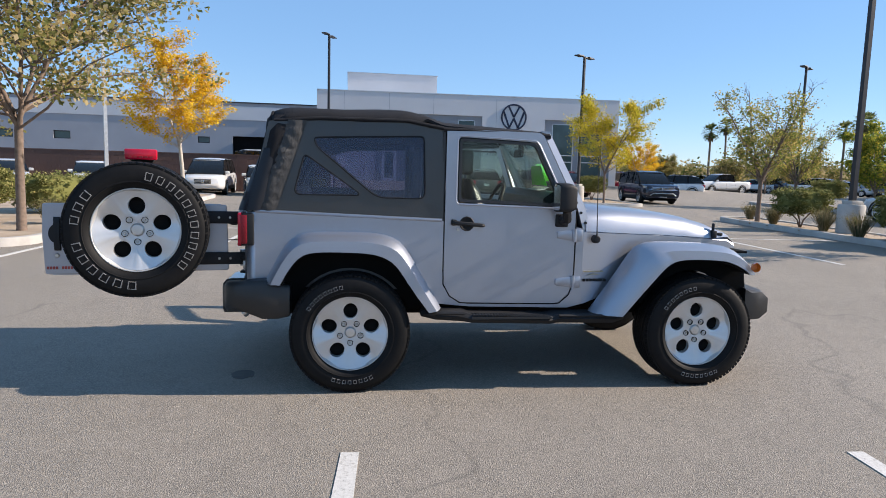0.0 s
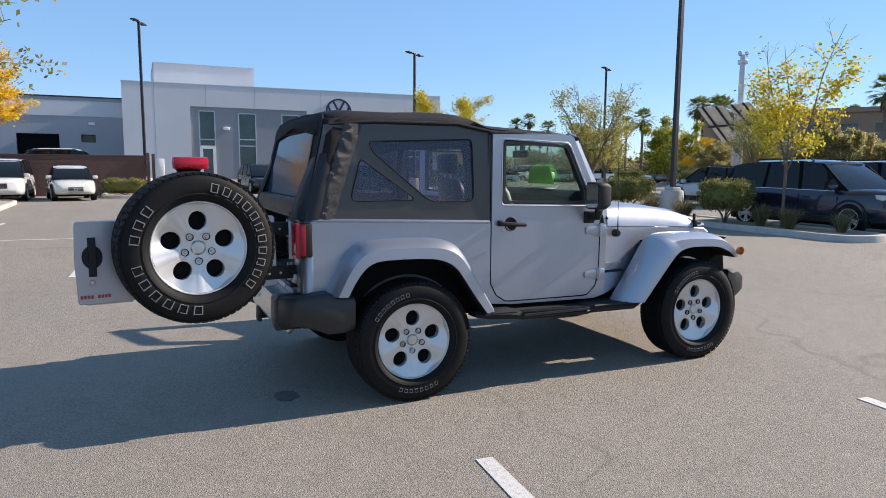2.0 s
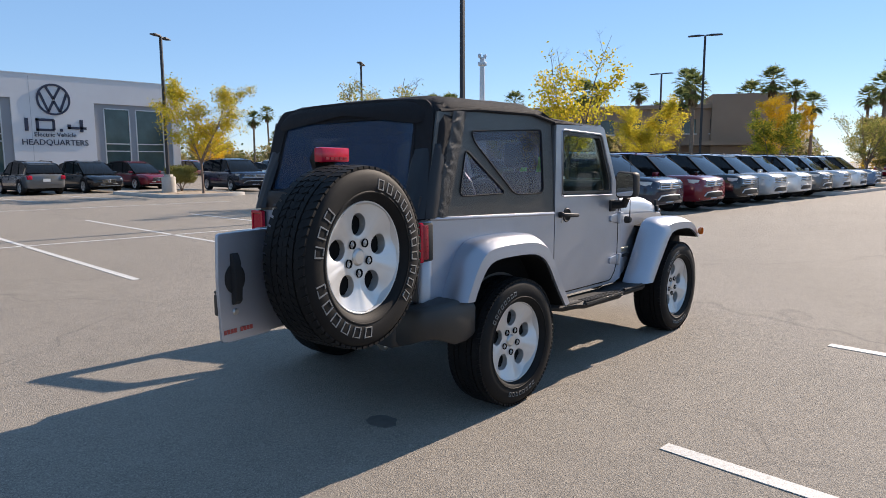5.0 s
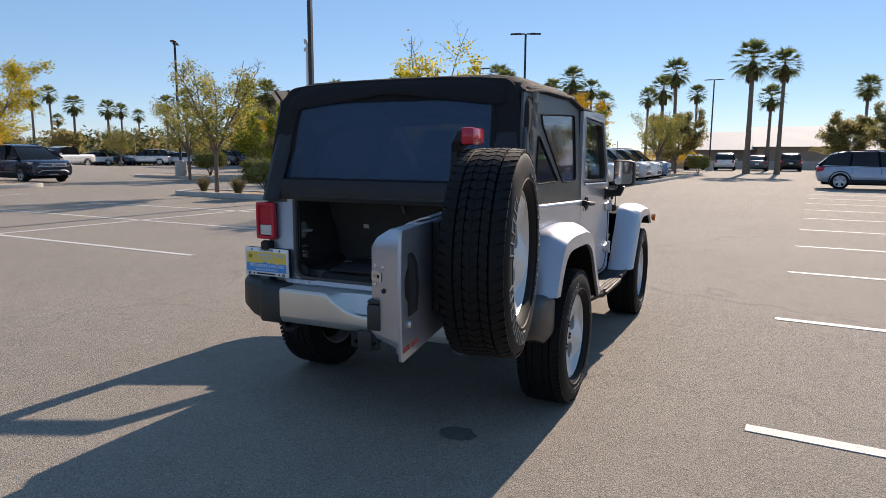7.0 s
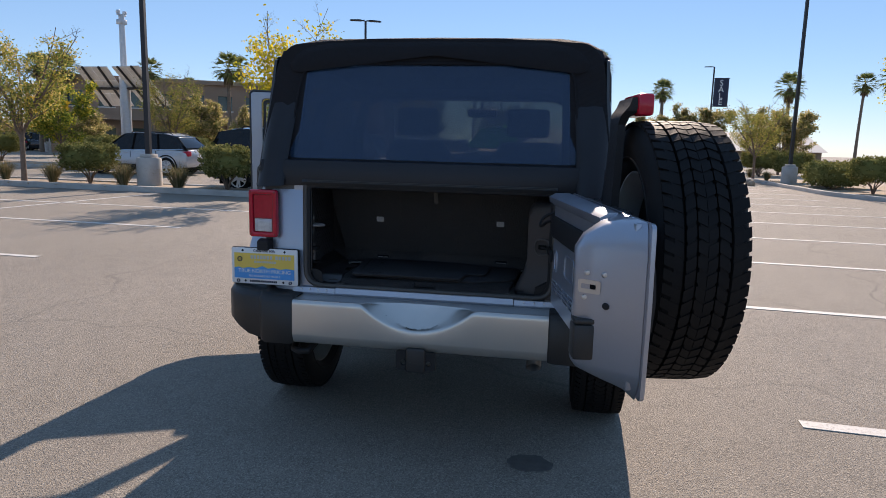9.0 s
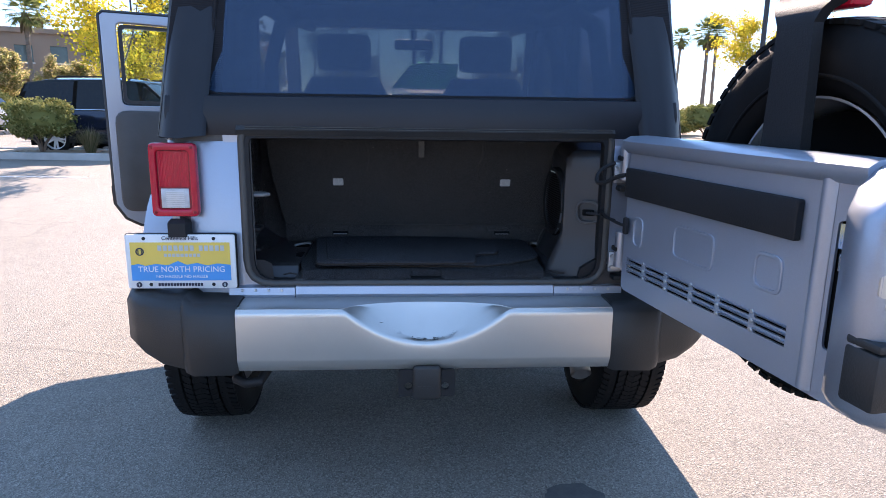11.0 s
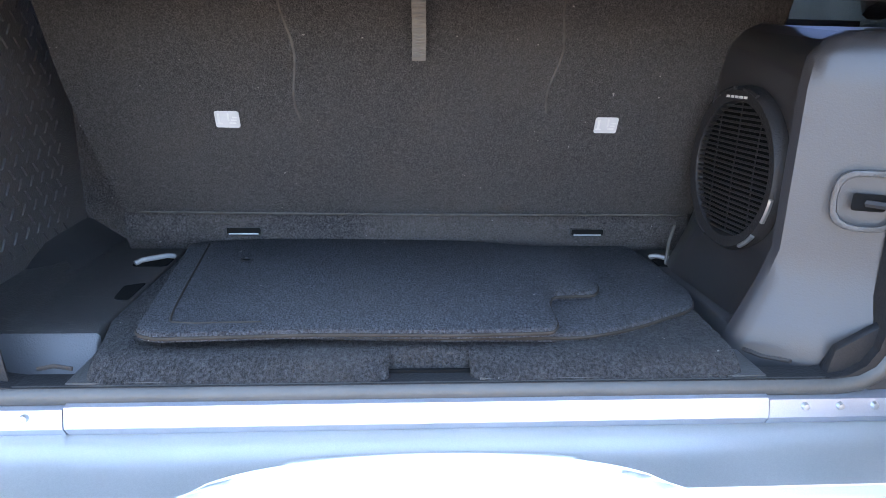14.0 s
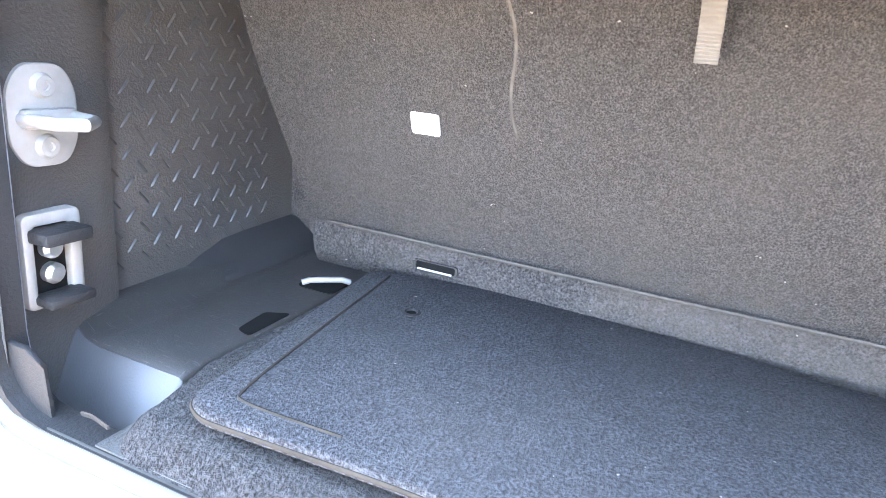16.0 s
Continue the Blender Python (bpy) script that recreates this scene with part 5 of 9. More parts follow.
# ---- cabin seen through the windows ----
bm = bmesh.new()
hoop = [(0.50, -0.68, 0.7), (0.50, -0.67, 1.45), (0.50, -0.62, 1.62), (0.50, -0.52, 1.68), (0.50, 0.52, 1.68), (0.50, 0.62, 1.62), (0.50, 0.67, 1.45), (0.50, 0.68, 0.7)]
tube(bm, hoop, 0.032, 10)
for s in (-1, 1):
    tube(bm, [(0.50, s * 0.60, 1.66), (0.0, s * 0.6, 1.64), (-0.32, s * 0.60, 1.55), (-0.5, s * 0.61, 1.18)], 0.032, 10)
    tube(bm, [(0.50, s * 0.60, 1.67), (1.28, s * 0.58, 1.70)], 0.03, 10)
part("roll_bar", bm, BLACK, car, "padded black roll bar")


def front_seat(y):
    st = group_part("front_seat", car, "charcoal cloth front seat with a headrest")
    bm = bmesh.new()
    box(bm, 0.9, 1.36, y - 0.25, y + 0.25, 0.72, 0.9, 0.05, 3)
    part("seat_cushion", bm, SIDECLOTH, st)
    bm = bmesh.new()
    rings = []
    for t, w, th in ((0, 0.24, 0.075), (0.12, 0.25, 0.08), (0.5, 0.255, 0.075), (0.85, 0.22, 0.06), (1, 0.17, 0.03)):
        z, x = 0.85 + 0.56 * t, 0.98 - 0.15 * t
        rings.append([(x + th * math.cos(a) * 1.0, y + w * (abs(math.sin(a)) ** 0.5) * (1 if math.sin(a) > 0 else -1), z) for a in (2 * math.pi * k / 16 for k in range(16))])
    loft(bm, rings)
    part("backrest", bm, SIDECLOTH, st, smooth=60)
    bm = bmesh.new()
    box(bm, 0.77, 0.865, y - 0.135, y + 0.135, 1.44, 1.62, 0.035, 3)
    part("headrest", bm, SIDECLOTH, st)
    for q in (y - 0.06, y + 0.06):
        part("headrest_post", tube(bmesh.new(), [(0.82, q, 1.36), (0.82, q, 1.47)], 0.007, 6), STEEL, st)


front_seat(-0.36)
front_seat(0.36)
bm = bmesh.new()
loft(bm, [[(1.38, y, 0.75), (1.30, y, 1.15), (1.33, y, 1.29), (1.39, y, 1.335), (1.49, y, 1.335), (1.54, y, 1.27), (1.58, y, 1.2), (1.58, y, 0.75)] for y in (-0.68, 0.68)])
part("dashboard", bm, TRIM, car, "dark plastic dashboard")
bm = bmesh.new()
c, tl = Vector((1.2, 0.36, 1.2)), Matrix.Rotation(radians(25), 3, "Y")
tube(bm, [c + tl @ Vector((0, 0.185 * math.cos(a), 0.185 * math.sin(a))) for a in (2 * math.pi * k / 28 for k in range(29))], 0.015, 8, caps=False)
for a in (180, 0, 270):
    tube(bm, [c, c + tl @ Vector((0, 0.18 * math.cos(radians(a)), 0.18 * math.sin(radians(a))))], 0.018, 6)
tube(bm, [c, c + Vector((0.25, 0, -0.1))], 0.04, 8)
part("steering_wheel", bm, BLACK, car, "black steering wheel")

# ---- rear: opening, bumper, lamps, tailgate, cargo bay ----
def xat(x):
    return lambda u, v, w: (x + w, u, v)


# frame of the opening with its dark seal
hole = rnd(rect(-0.548, 0.532, 0.736, 1.183), [0.068, 0.068, 0.02, 0.02])
face = rect(-0.62, 0.6, 0.70, 1.19)
part("rear_panel", slab(bmesh.new(), [face, hole], xat(-0.687), 0.0, 0.03), SILVER, car, smooth=0)
bm = bmesh.new()
seal = rnd(rect(-0.562, 0.546, 0.734, 1.193), [0.075, 0.075, 0.025, 0.025])
tube(bm, [(-0.693, u, v) for u, v in seal + seal[:1]], 0.0115, 10, caps=False)
part("opening_seal", bm, SEAL, car, "worn black rubber seal")
seal2 = rnd(rect(-0.552, 0.536, 0.74, 1.186), [0.07, 0.07, 0.022, 0.022])
bm = slab(bmesh.new(), [seal2, rnd(rect(-0.54, 0.524, 0.745, 1.177), [0.065, 0.065, 0.018, 0.018])], xat(-0.685), -0.012, 0.022)
part("opening_lip", bm, BLACK, car, smooth=0)
# rear sill plate with its two end pieces
bm = bmesh.new()
loft(bm, [[(-0.687, y, 0.733), (-0.71, y, 0.728), (-0.716, y, 0.705), (-0.702, y, 0.685), (-0.675, y, 0.685)] for y in (-0.40, 0.40)])
part("rear_sill", bm, SILVER, car)
for a, b in ((-0.62, -0.403), (0.403, 0.60)):
    bm = bmesh.new()
    loft(bm, [[(-0.687, y, 0.729), (-0.708, y, 0.724), (-0.713, y, 0.703), (-0.702, y, 0.685), (-0.675, y, 0.685)] for y in (a, b)])
    part("rear_sill", bm, SILVER, car)
    for k in range(4):
        part("sill_rivet", lathe(bmesh.new(), [(0.0, -0.719), (0.004, -0.718), (0.0055, -0.712)], 8, "x", (0.004, a + (b - a) * (0.2 + 0.2 * k), 0.716)), STEEL, car)

bumper = group_part("rear_bumper", car, "silver centre section between black plastic ends")
bumper.matrix_basis = pose(0.042, 0, -0.006)
bm = bmesh.new()
cols = []
for y in np.linspace(-0.556, 0.556, 75):
    q = max(0.0, 1 - (y / 0.243) ** 2)
    lip = 0.694 - 0.098 * q
    k = q ** 0.5
    prof = [(-0.725, 0.697), (-0.76, 0.699)]
    # flat top up to the rim of the scoop, a short steep edge, the sloping pad, then a flatter band behind the lip
    t0 = 0.94 - 0.84 * k
    low = (lip + 0.004) * q + 0.696 * (1 - q)
    for t, z in ((t0 * 0.5, 0.698), (t0 - 0.004, 0.6975), (t0, 0.697), (t0 + 0.02 * k, 0.697 - 0.007 * q), (t0 + 0.45 * (0.8 - t0) * k, 0.697 - 0.007 * q - (0.69 - low) * 0.52 * q), (t0 + (0.8 - t0) * k, low), (t0 + (0.86 - t0) * k, low - 0.003 * q), (0.945, lip + 0.001)):
        prof.append((-0.79 - 0.081 * t, z))
    prof += [(-0.874, lip - 0.002), (-0.8765, lip - 0.010), (-0.877, lip - 0.02), (-0.879, 0.546), (-0.8775, 0.54), (-0.862, 0.507), (-0.85, 0.501), (-0.76, 0.50)]
    cols.append([(x, y, z) for x, z in prof])
loft(bm, cols)
part("bumper_centre", bm, SILVER_BUMPER, bumper, "silver painted bumper centre with a scooped step", 55)
for s in (1, -1):
    bm = bmesh.new()
    rings = []
    for x, y, z0, z1 in ((-0.872, 0.557, 0.50, 0.704), (-0.878, 0.575, 0.495, 0.707), (-0.882, 0.685, 0.495, 0.71), (-0.876, 0.70, 0.5, 0.722), (-0.866, 0.712, 0.502, 0.728)):
        rings.append([(x + 0.01, y, z0), (x, y, z0 + 0.025), (x, y, z1 - 0.03), (x + 0.02, y, z1 - 0.004), (x + 0.05, y, z1), (-0.72, y, z1 + 0.002), (-0.72, y, z0)])
    loft(bm, rings)
    part("bumper_end", bm if s > 0 else mirrored(bm), GREYPLASTIC, bumper, smooth=55)
    bm = bmesh.new()
    rings = []
    for x, y, nx, ny, z0, z1 in ((-0.864, 0.713, 1, 0, 0.505, 0.716), (-0.852, 0.79, 0.95, -0.3, 0.52, 0.722), (-0.822, 0.855, 0.8, -0.6, 0.545, 0.728), (-0.77, 0.898, 0.5, -0.85, 0.552, 0.733), (-0.70, 0.915, 0.2, -1, 0.535, 0.738), (-0.6, 0.918, 0, -1, 0.495, 0.745), (-0.50, 0.915, 0, -1, 0.495, 0.725), (-0.43, 0.905, 0, -1, 0.51, 0.71)):
        rings.append([(x + nx * 0.02, y + ny * 0.02, z0), (x, y, z0 + 0.03), (x, y, z1 - 0.03), (x + nx * 0.015, y + ny * 0.015, z1 - 0.006), (x + nx * 0.04, y + ny * 0.04, z1), (x + nx * 0.14, y + ny * 0.14, z1), (x + nx * 0.14, y + ny * 0.14, z0)])
    loft(bm, rings)
    part("bumper_wrap", bm if s > 0 else mirrored(bm), GREYPLASTIC, bumper, smooth=45)
# paint rubbed through on the step
bm = bmesh.new()
rs = random.Random(11)
for i in range(26):
    y = rs.gauss(0.0, 0.055) - 0.015 * (i % 3)
    q = max(0.0, 1 - (y / 0.243) ** 2)
    t = 0.81 + 0.1 * rs.random()
    z = (0.694 - 0.098 * q + 0.004) * q + 0.696 * (1 - q) + 0.0015 - 0.004 * max(0, t - 0.8) / 0.1
    x = -0.79 - 0.081 * t
    l_, w_ = rs.uniform(0.002, 0.011), rs.uniform(0.0006, 0.0016)
    sl = rs.uniform(-0.3, 0.3)
    bm.faces.new([bm.verts.new((x + c * w_ + sl * a * l_, y + a * l_, z - c * w_ * 0.9 + 0.0006)) for a, c in ((-1, -0.3), (0.2, -1), (1, 0.4), (-0.3, 1))])
part("scuff", bm, DARK, bumper, "dark scuffs on the step", 0)
# tow hitch
hitch = group_part("tow_hitch", car, "black tow receiver with a square cap")
hitch.matrix_basis = pose(0.042, 0, 0)
for y in (-0.056, 0.056):
    ring_ = [(y + 0.012 * math.cos(a), 0.448 + 0.012 * math.sin(a)) for a in (2 * math.pi * k / 14 for k in range(14))]
    part("hitch_ear", slab(bmesh.new(), [rnd(rect(y - 0.03, y + 0.03, 0.415, 0.50), 0.012), ring_], xat(-0.872), 0, 0.012), BLACK, hitch, smooth=0)
part("receiver", mk((-0.86, -0.55, -0.036, 0.036, 0.43, 0.50)), BLACK, hitch)
bm = bmesh.new()
box(bm, -0.882, -0.862, -0.043, 0.043, 0.405, 0.515, 0.012, 3)
for i in range(4):
    box(bm, -0.8835, -0.881, -0.026 + 0.0145 * i, -0.026 + 0.0145 * i + 0.009, 0.44, 0.453)
part("hitch_cap", bm, GREYPLASTIC, hitch)
bm = tube(bmesh.new(), [(-0.60, 0.58, 0.47), (-0.72, 0.585, 0.462), (-0.765, 0.578, 0.45), (-0.785, 0.545, 0.445), (-0.78, 0.505, 0.45), (-0.74, 0.49, 0.47), (-0.68, 0.49, 0.48)], 0.015, 10)
part("tow_hook", bm, BLACK, car, "black steel tow hook")
bm = bmesh.new()
tube(bm, [(-0.40, -0.5, 0.50), (-0.62, -0.5, 0.495), (-0.69, -0.5, 0.475), (-0.735, -0.5, 0.44)], [0.03, 0.03, 0.031, 0.033], 18, caps=False)
tube(bm, [(-0.737, -0.5, 0.438), (-0.69, -0.5, 0.474), (-0.62, -0.5, 0.494)], [0.0285, 0.027, 0.026], 18, caps=False)
part("tailpipe", bm, STEEL, car, "rusty tailpipe")

# tail lamps
for s in (1, -1):
    lamp = group_part("tail_lamp", car, "red tail lamp with a clear reversing lens")
    y0, y1 = 0.672, 0.806
    lamp.matrix_basis = pose(0.09, 0, 0.002)
    f = (lambda b: b) if s > 0 else mirrored
    bm = bmesh.new()
    box(bm, -0.79, -0.71, y0 + 0.004, y1 - 0.001, 0.948, 1.155, 0.012, 2)
    part("lamp_body", f(bm), BLACK, lamp)
    rim_ = rnd(rect(y0, y1, 0.944, 1.159), 0.016)
    core_ = rnd(rect(y0 + 0.02, y1 - 0.02, 0.966, 1.137), 0.012)
    part("lamp_rim", f(slab(bmesh.new(), [rim_, core_], xat(-0.79), 0.0, -0.022, 0.006)), REDLENS, lamp, "glossy red lens rim", 30)
    part("lamp_side", f(mk((-0.795, -0.752, y1 - 0.012, y1 + 0.001, 0.96, 1.145), bev=0.004)), DEEPRED, lamp)
    part("red_lens", f(mk((-0.803, -0.792, y0 + 0.021, y1 - 0.021, 0.967, 1.136))), DEEPRED, lamp, "ribbed deep red lens")
    bm = bmesh.new()
    loft(bm, [[(-0.8032 - 0.0011 * (i % 2), y0 + 0.0235 + 0.0021 * i, z) for z in (1.032, 1.134)] + [(-0.8025, y0 + 0.0235 + 0.0021 * i, z) for z in (1.134, 1.032)] for i in range(42)])
    part("lens_flute", f(bm), REDLENS, lamp, smooth=0)
    bm = bmesh.new()
    box(bm, -0.8065, -0.80, y0 + 0.026, y1 - 0.027, 0.969, 1.027, 0.003)
    part("reversing_lens", f(bm), WHITELENS, lamp, "clear reversing lens")
    bm = bmesh.new()
    for i in range(8):
        box(bm, -0.8078, -0.806, y0 + 0.04, y1 - 0.042, 0.976 + 0.0058 * i, 0.9785 + 0.0058 * i)
    part("lens_rib", f(bm), FRAMEALU, lamp, smooth=0)
    for yy in (y0 + 0.011, y1 - 0.011):
        for zz in (0.957, 1.147):
            bm = lathe(bmesh.new(), [(0.0, -0.814), (0.004, -0.814), (0.006, -0.811)], 10, "x", (0, yy, zz))
            part("lamp_screw", f(bm), DEEPRED, lamp)

# dealer plate with its holder and small lamp
plate = group_part("dealer_plate", car, "yellow and blue dealer plate in a white frame")
plate.matrix_basis = pose(0.06, -0.006, 0.003)
bm = bmesh.new()
box(bm, -0.785, -0.763, 0.575, 0.898, 0.724, 0.893, 0.006)
part("plate_holder", bm, BLACK, plate)
part("plate_frame", slab(bmesh.new(), [rnd(rect(0.577, 0.895, 0.727, 0.891), 0.008)], xat(-0.785), 0, -0.006, 0.002), WHITE, plate, "white plate frame", 30)
part("plate_field", slab(bmesh.new(), [rect(0.592, 0.881, 0.752, 0.868)], xat(-0.7912), 0, -0.001), YELLOWPRINT, plate, "yellow printed field", 0)
wave = [(0.592, 0.752), (0.881, 0.752), (0.881, 0.799), (0.86, 0.803), (0.84, 0.797), (0.81, 0.803), (0.775, 0.799), (0.745, 0.812), (0.72, 0.80), (0.69, 0.806), (0.66, 0.798), (0.63, 0.804), (0.592, 0.80)]
part("plate_band", slab(bmesh.new(), [wave], xat(-0.7922), 0, -0.001), BLUEPRINT, plate, "blue printed band", 0)
face_back = Matrix(((0, 0, -1, -0.7936), (-1, 0, 0, 0), (0, 1, 0, 0), (0, 0, 0, 1)))


def plate_text(text, size, y, z, material):
    m = face_back.copy()
    m[1][3], m[2][3] = y, z
    letters(text, size, material, plate, m, depth=0.0004)


plate_text("TRUE NORTH PRICING", 0.0245, 0.735, 0.786, WHITE)
plate_text("NO HAGGLE NO HASSLE", 0.0135, 0.735, 0.764, WHITE)
plate_text("Centennial Hills", 0.0165, 0.735, 0.8805, NAVY)
for i in range(12):
    y = 0.79 - 0.0155 * i - 0.011 * (i > 6)
    part("plate_bar", mk((-0.7936, -0.792, y, y + 0.011, 0.843, 0.859)), GREYPRINT, plate, "plain grey bar", 0)
for i in range(9):
    part("plate_bar", mk((-0.7936, -0.792, 0.775 - 0.012 * i, 0.784 - 0.012 * i, 0.825, 0.834)), GREYPRINT, plate, "plain grey bar", 0)
for i in range(15):
    part("plate_bar", mk((-0.7936, -0.791, 0.80 - 0.0088 * i, 0.8065 - 0.0088 * i, 0.7355, 0.744)), NAVY, plate, "plain dark bar", 0)
for yy, zz, r in ((0.853, 0.84, 0.012), (0.862, 0.739, 0.008), (0.612, 0.739, 0.008)):
    bm = lathe(bmesh.new(), [(r - 0.0035, -0.794), (r, -0.794), (r, -0.791)], 20, "x", (0, yy, zz))
    for k in (-1, 1):
        box(bm, -0.794, -0.7915, yy + k * r * 0.4 - 0.001, yy + k * r * 0.4 + 0.001, zz - r * 0.5, zz + r * 0.5)
    part("plate_emblem", bm, NAVY, plate, "small round emblem", 30)
for yy, zz in ((0.84, 0.8795), (0.638, 0.8795), (0.828, 0.7395), (0.645, 0.7395)):
    part("plate_screw", lathe(bmesh.new(), [(0.0, -0.7955), (0.004, -0.795), (0.0055, -0.7915)], 10, "x", (0, yy, zz)), BLACK, plate)
bm = bmesh.new()
loft(bm, [[(-0.765, 0.775, z0), (-0.80, 0.765, z0), (-0.80, 0.715, z0), (-0.765, 0.705, z0)] for z0 in (0.885, 0.925)] + [[(-0.765, 0.765, 0.935), (-0.785, 0.76, 0.935), (-0.785, 0.72, 0.935), (-0.765, 0.715, 0.935)]])
part("plate_lamp", bm, BLACK, plate, "small black plate lamp")

# ---- tailgate, swung open; u runs from the hinges, v outwards, z up ----
gate = group_part("tailgate", car, "open silver tailgate with vents and a black cover strip")
ga = radians(98.8)
INNER = pose(0, 0, 0, 0, 0, 2)                # the inner panel tapers towards the free end
gate.matrix_basis = Matrix(((-math.sin(ga), -math.cos(ga), 0, -0.76), (math.cos(ga), -math.sin(ga), 0, -0.537), (0, 0, 1, 0), (0, 0, 0, 1)))


def gplate(u, v, w):
    return (u, w, v)


def grect(u0, u1, z0, z1, r, w0, w1, mat_, name, label="", bev=0.0):
    return part(name, slab(bmesh.new(), [rnd(rect(u0, u1, z0, z1), r)], gplate, w0, w1, bev), mat_, gate, label, 30)


skin = rnd([(0.06, 0.765), (1.145, 0.755), (1.155, 1.0), (1.148, 1.2), (0.07, 1.2)], 0.02)
part("gate_skin", slab(bmesh.new(), [skin], gplate, 0.078, 0.09, 0.004), SILVER, gate, smooth=20)
vents = []
for g0, g1 in ((0.14, 0.217), (0.235, 0.323), (0.34, 0.43), (0.446, 0.53), (0.546, 0.642), (0.658, 0.748)):
    for k in range(3):
        z = 0.863 - 0.0165 * k
        vents.append(rect(g0, g1, z - 0.0105, z))
inner_hole = rnd(rect(0.835, 0.868, 0.85, 1.09), 0.012)
inner = rnd([(0.115, 0.765), (0.80, 0.752), (0.955, 0.748), (0.96, 1.0), (0.93, 1.15), (0.885, 1.195), (0.12, 1.2)], 0.02)
part("gate_inner", slab(bmesh.new(), [inner] + vents + [inner_hole], gplate, 0.0, 0.006, 0.0), GATE_IN, gate, "blue-grey inner panel with slotted vents", 0).matrix_basis = INNER
part("gate_core", mk((0.1, 0.93, 0.040, 0.076, 0.775, 1.17)), DARK, gate)
part("gate_end_fill", mk((0.88, 1.1, 0.052, 0.08, 0.77, 1.196), bev=0.004), SILVER, gate)
for v in vents:
    u0, u1, z1 = v[0][0], v[1][0], v[2][1]
    part("vent_slat", loft(bmesh.new(), [[(u, -0.005, z1 + 0.001), (u, 0.004, z1 + 0.001), (u, 0.012, z1 - 0.008), (u, 0.003, z1 - 0.006)] for u in (u0, u1)]), GATE_IN, gate, smooth=0).matrix_basis = INNER
STUD = mesh_of("vent_stud", lathe(bmesh.new(), [(0.0, -0.003), (0.004, -0.0025), (0.006, 0.001)], 8, "y"), STEEL)
for u in (0.226, 0.3315, 0.438, 0.538, 0.65):
    for z in (0.863, 0.843, 0.823):
        share("vent_stud", STUD, gate, INNER @ Matrix.Translation((u, 0, z)))
grect(0.125, 0.755, 1.035, 1.115, 0.006, -0.002, -0.016, BLACK, "cover_strip", "black cover strip", 0.004).matrix_basis = INNER
for a in ((0.35, 0.51, 0.91, 0.998), (0.64, 0.722, 0.915, 0.995), (0.16, 0.21, 0.9, 0.985)):
    bm = slab(bmesh.new(), [rnd(rect(*a), 0.022), rnd(rect(a[0] + 0.008, a[1] - 0.008, a[2] + 0.008, a[3] - 0.008), 0.016)], gplate, 0.001, -0.0035, 0.0015)
    part("pressed_pad", bm, GATE_IN, gate, smooth=40).matrix_basis = INNER
bm = bmesh.new()
loft(bm, [[(u, -0.004, 1.155), (u, -0.022, 1.17), (u, -0.024, 1.188), (u, 0.0, 1.201), (u, 0.056 - 0.035 * u, 1.203), (u, 0.056 - 0.035 * u, 1.193), (u, 0.0, 1.19)] for u in (0.11, 0.4, 0.8, 0.9)])
part("gate_top_flange", bm, GATE_IN, gate, smooth=50).matrix_basis = INNER
bm = bmesh.new()
loft(bm, [[(0.79, -0.001, z), (0.80, -0.012, z), (0.815, -0.012, z), (0.825, -0.001, z)] for z in (0.76, 0.9, 1.17)])
part("pressed_rib", bm, GATE_IN, gate, smooth=60).matrix_basis = INNER
# free end with its latch
bm = bmesh.new()
e_ = [(0.878, 0.028), (0.90, -0.02), (0.935, -0.055), (0.97, -0.070), (1.005, -0.073), (1.026, -0.064), (1.045, -0.03), (1.13, 0.077)]
rings = []
for z, k in ((0.748, 0.1), (0.765, 0.4), (0.80, 0.9), (0.82, 1.0), (1.12, 1.0), (1.155, 0.86), (1.185, 0.55), (1.2, 0.2)):
    rings.append([(0.87 + (u - 0.87) * (0.9 + 0.1 * k), 0.076 - (0.076 - w) * k, z) for u, w in e_] + [(0.88, 0.077, z)])
loft(bm, rings)
part("gate_end", bm, SILVER, gate, "pale silver end of the tailgate", 50)
latch = bmesh.new()
slab(latch, [rnd([(-0.066, 0.937), (-0.016, 0.937), (-0.016, 0.972), (-0.066, 0.972)], 0.006), rnd([(-0.06, 0.948), (-0.026, 0.948), (-0.026, 0.961), (-0.06, 0.961)], 0.004)], lambda u, v, w: (1.066 + w + 0.72 * u, u, v + 0.07), -0.004, 0.006)
part("gate_latch", latch, STEEL, gate, smooth=0)
part("latch_mouth", slab(bmesh.new(), [rect(-0.06, -0.026, 0.948, 0.961)], lambda u, v, w: (1.066 + w + 0.72 * u, u, v + 0.07), 0.0, 0.002), DARK, gate, smooth=0)
bm = bmesh.new()
box(bm, 0.985, 1.052, -0.076, -0.02, 0.83, 0.925, 0.008)
box(bm, 0.985, 1.05, -0.074, -0.01, 0.925, 0.94, 0.005)
part("dovetail_wedge", bm, GREYPLASTIC, gate, "black plastic dovetail wedge")
for u, z in ((-0.046, 0.99), (-0.008, 0.99), (-0.05, 0.925)):
    part("latch_bolt", lathe(bmesh.new(), [(0.0, 0.012), (0.006, 0.011), (0.008, 0.004)], 10, "x", (1.062 + 0.72 * u, u, z + 0.07)), STEEL, gate)
bm = lathe(bmesh.new(), [(0.0, 0.013), (0.008, 0.013), (0.009, 0.003)], 12, "x", (1.062, -0.002, 0.98))
part("rubber_buffer", bm, BLACK, gate)
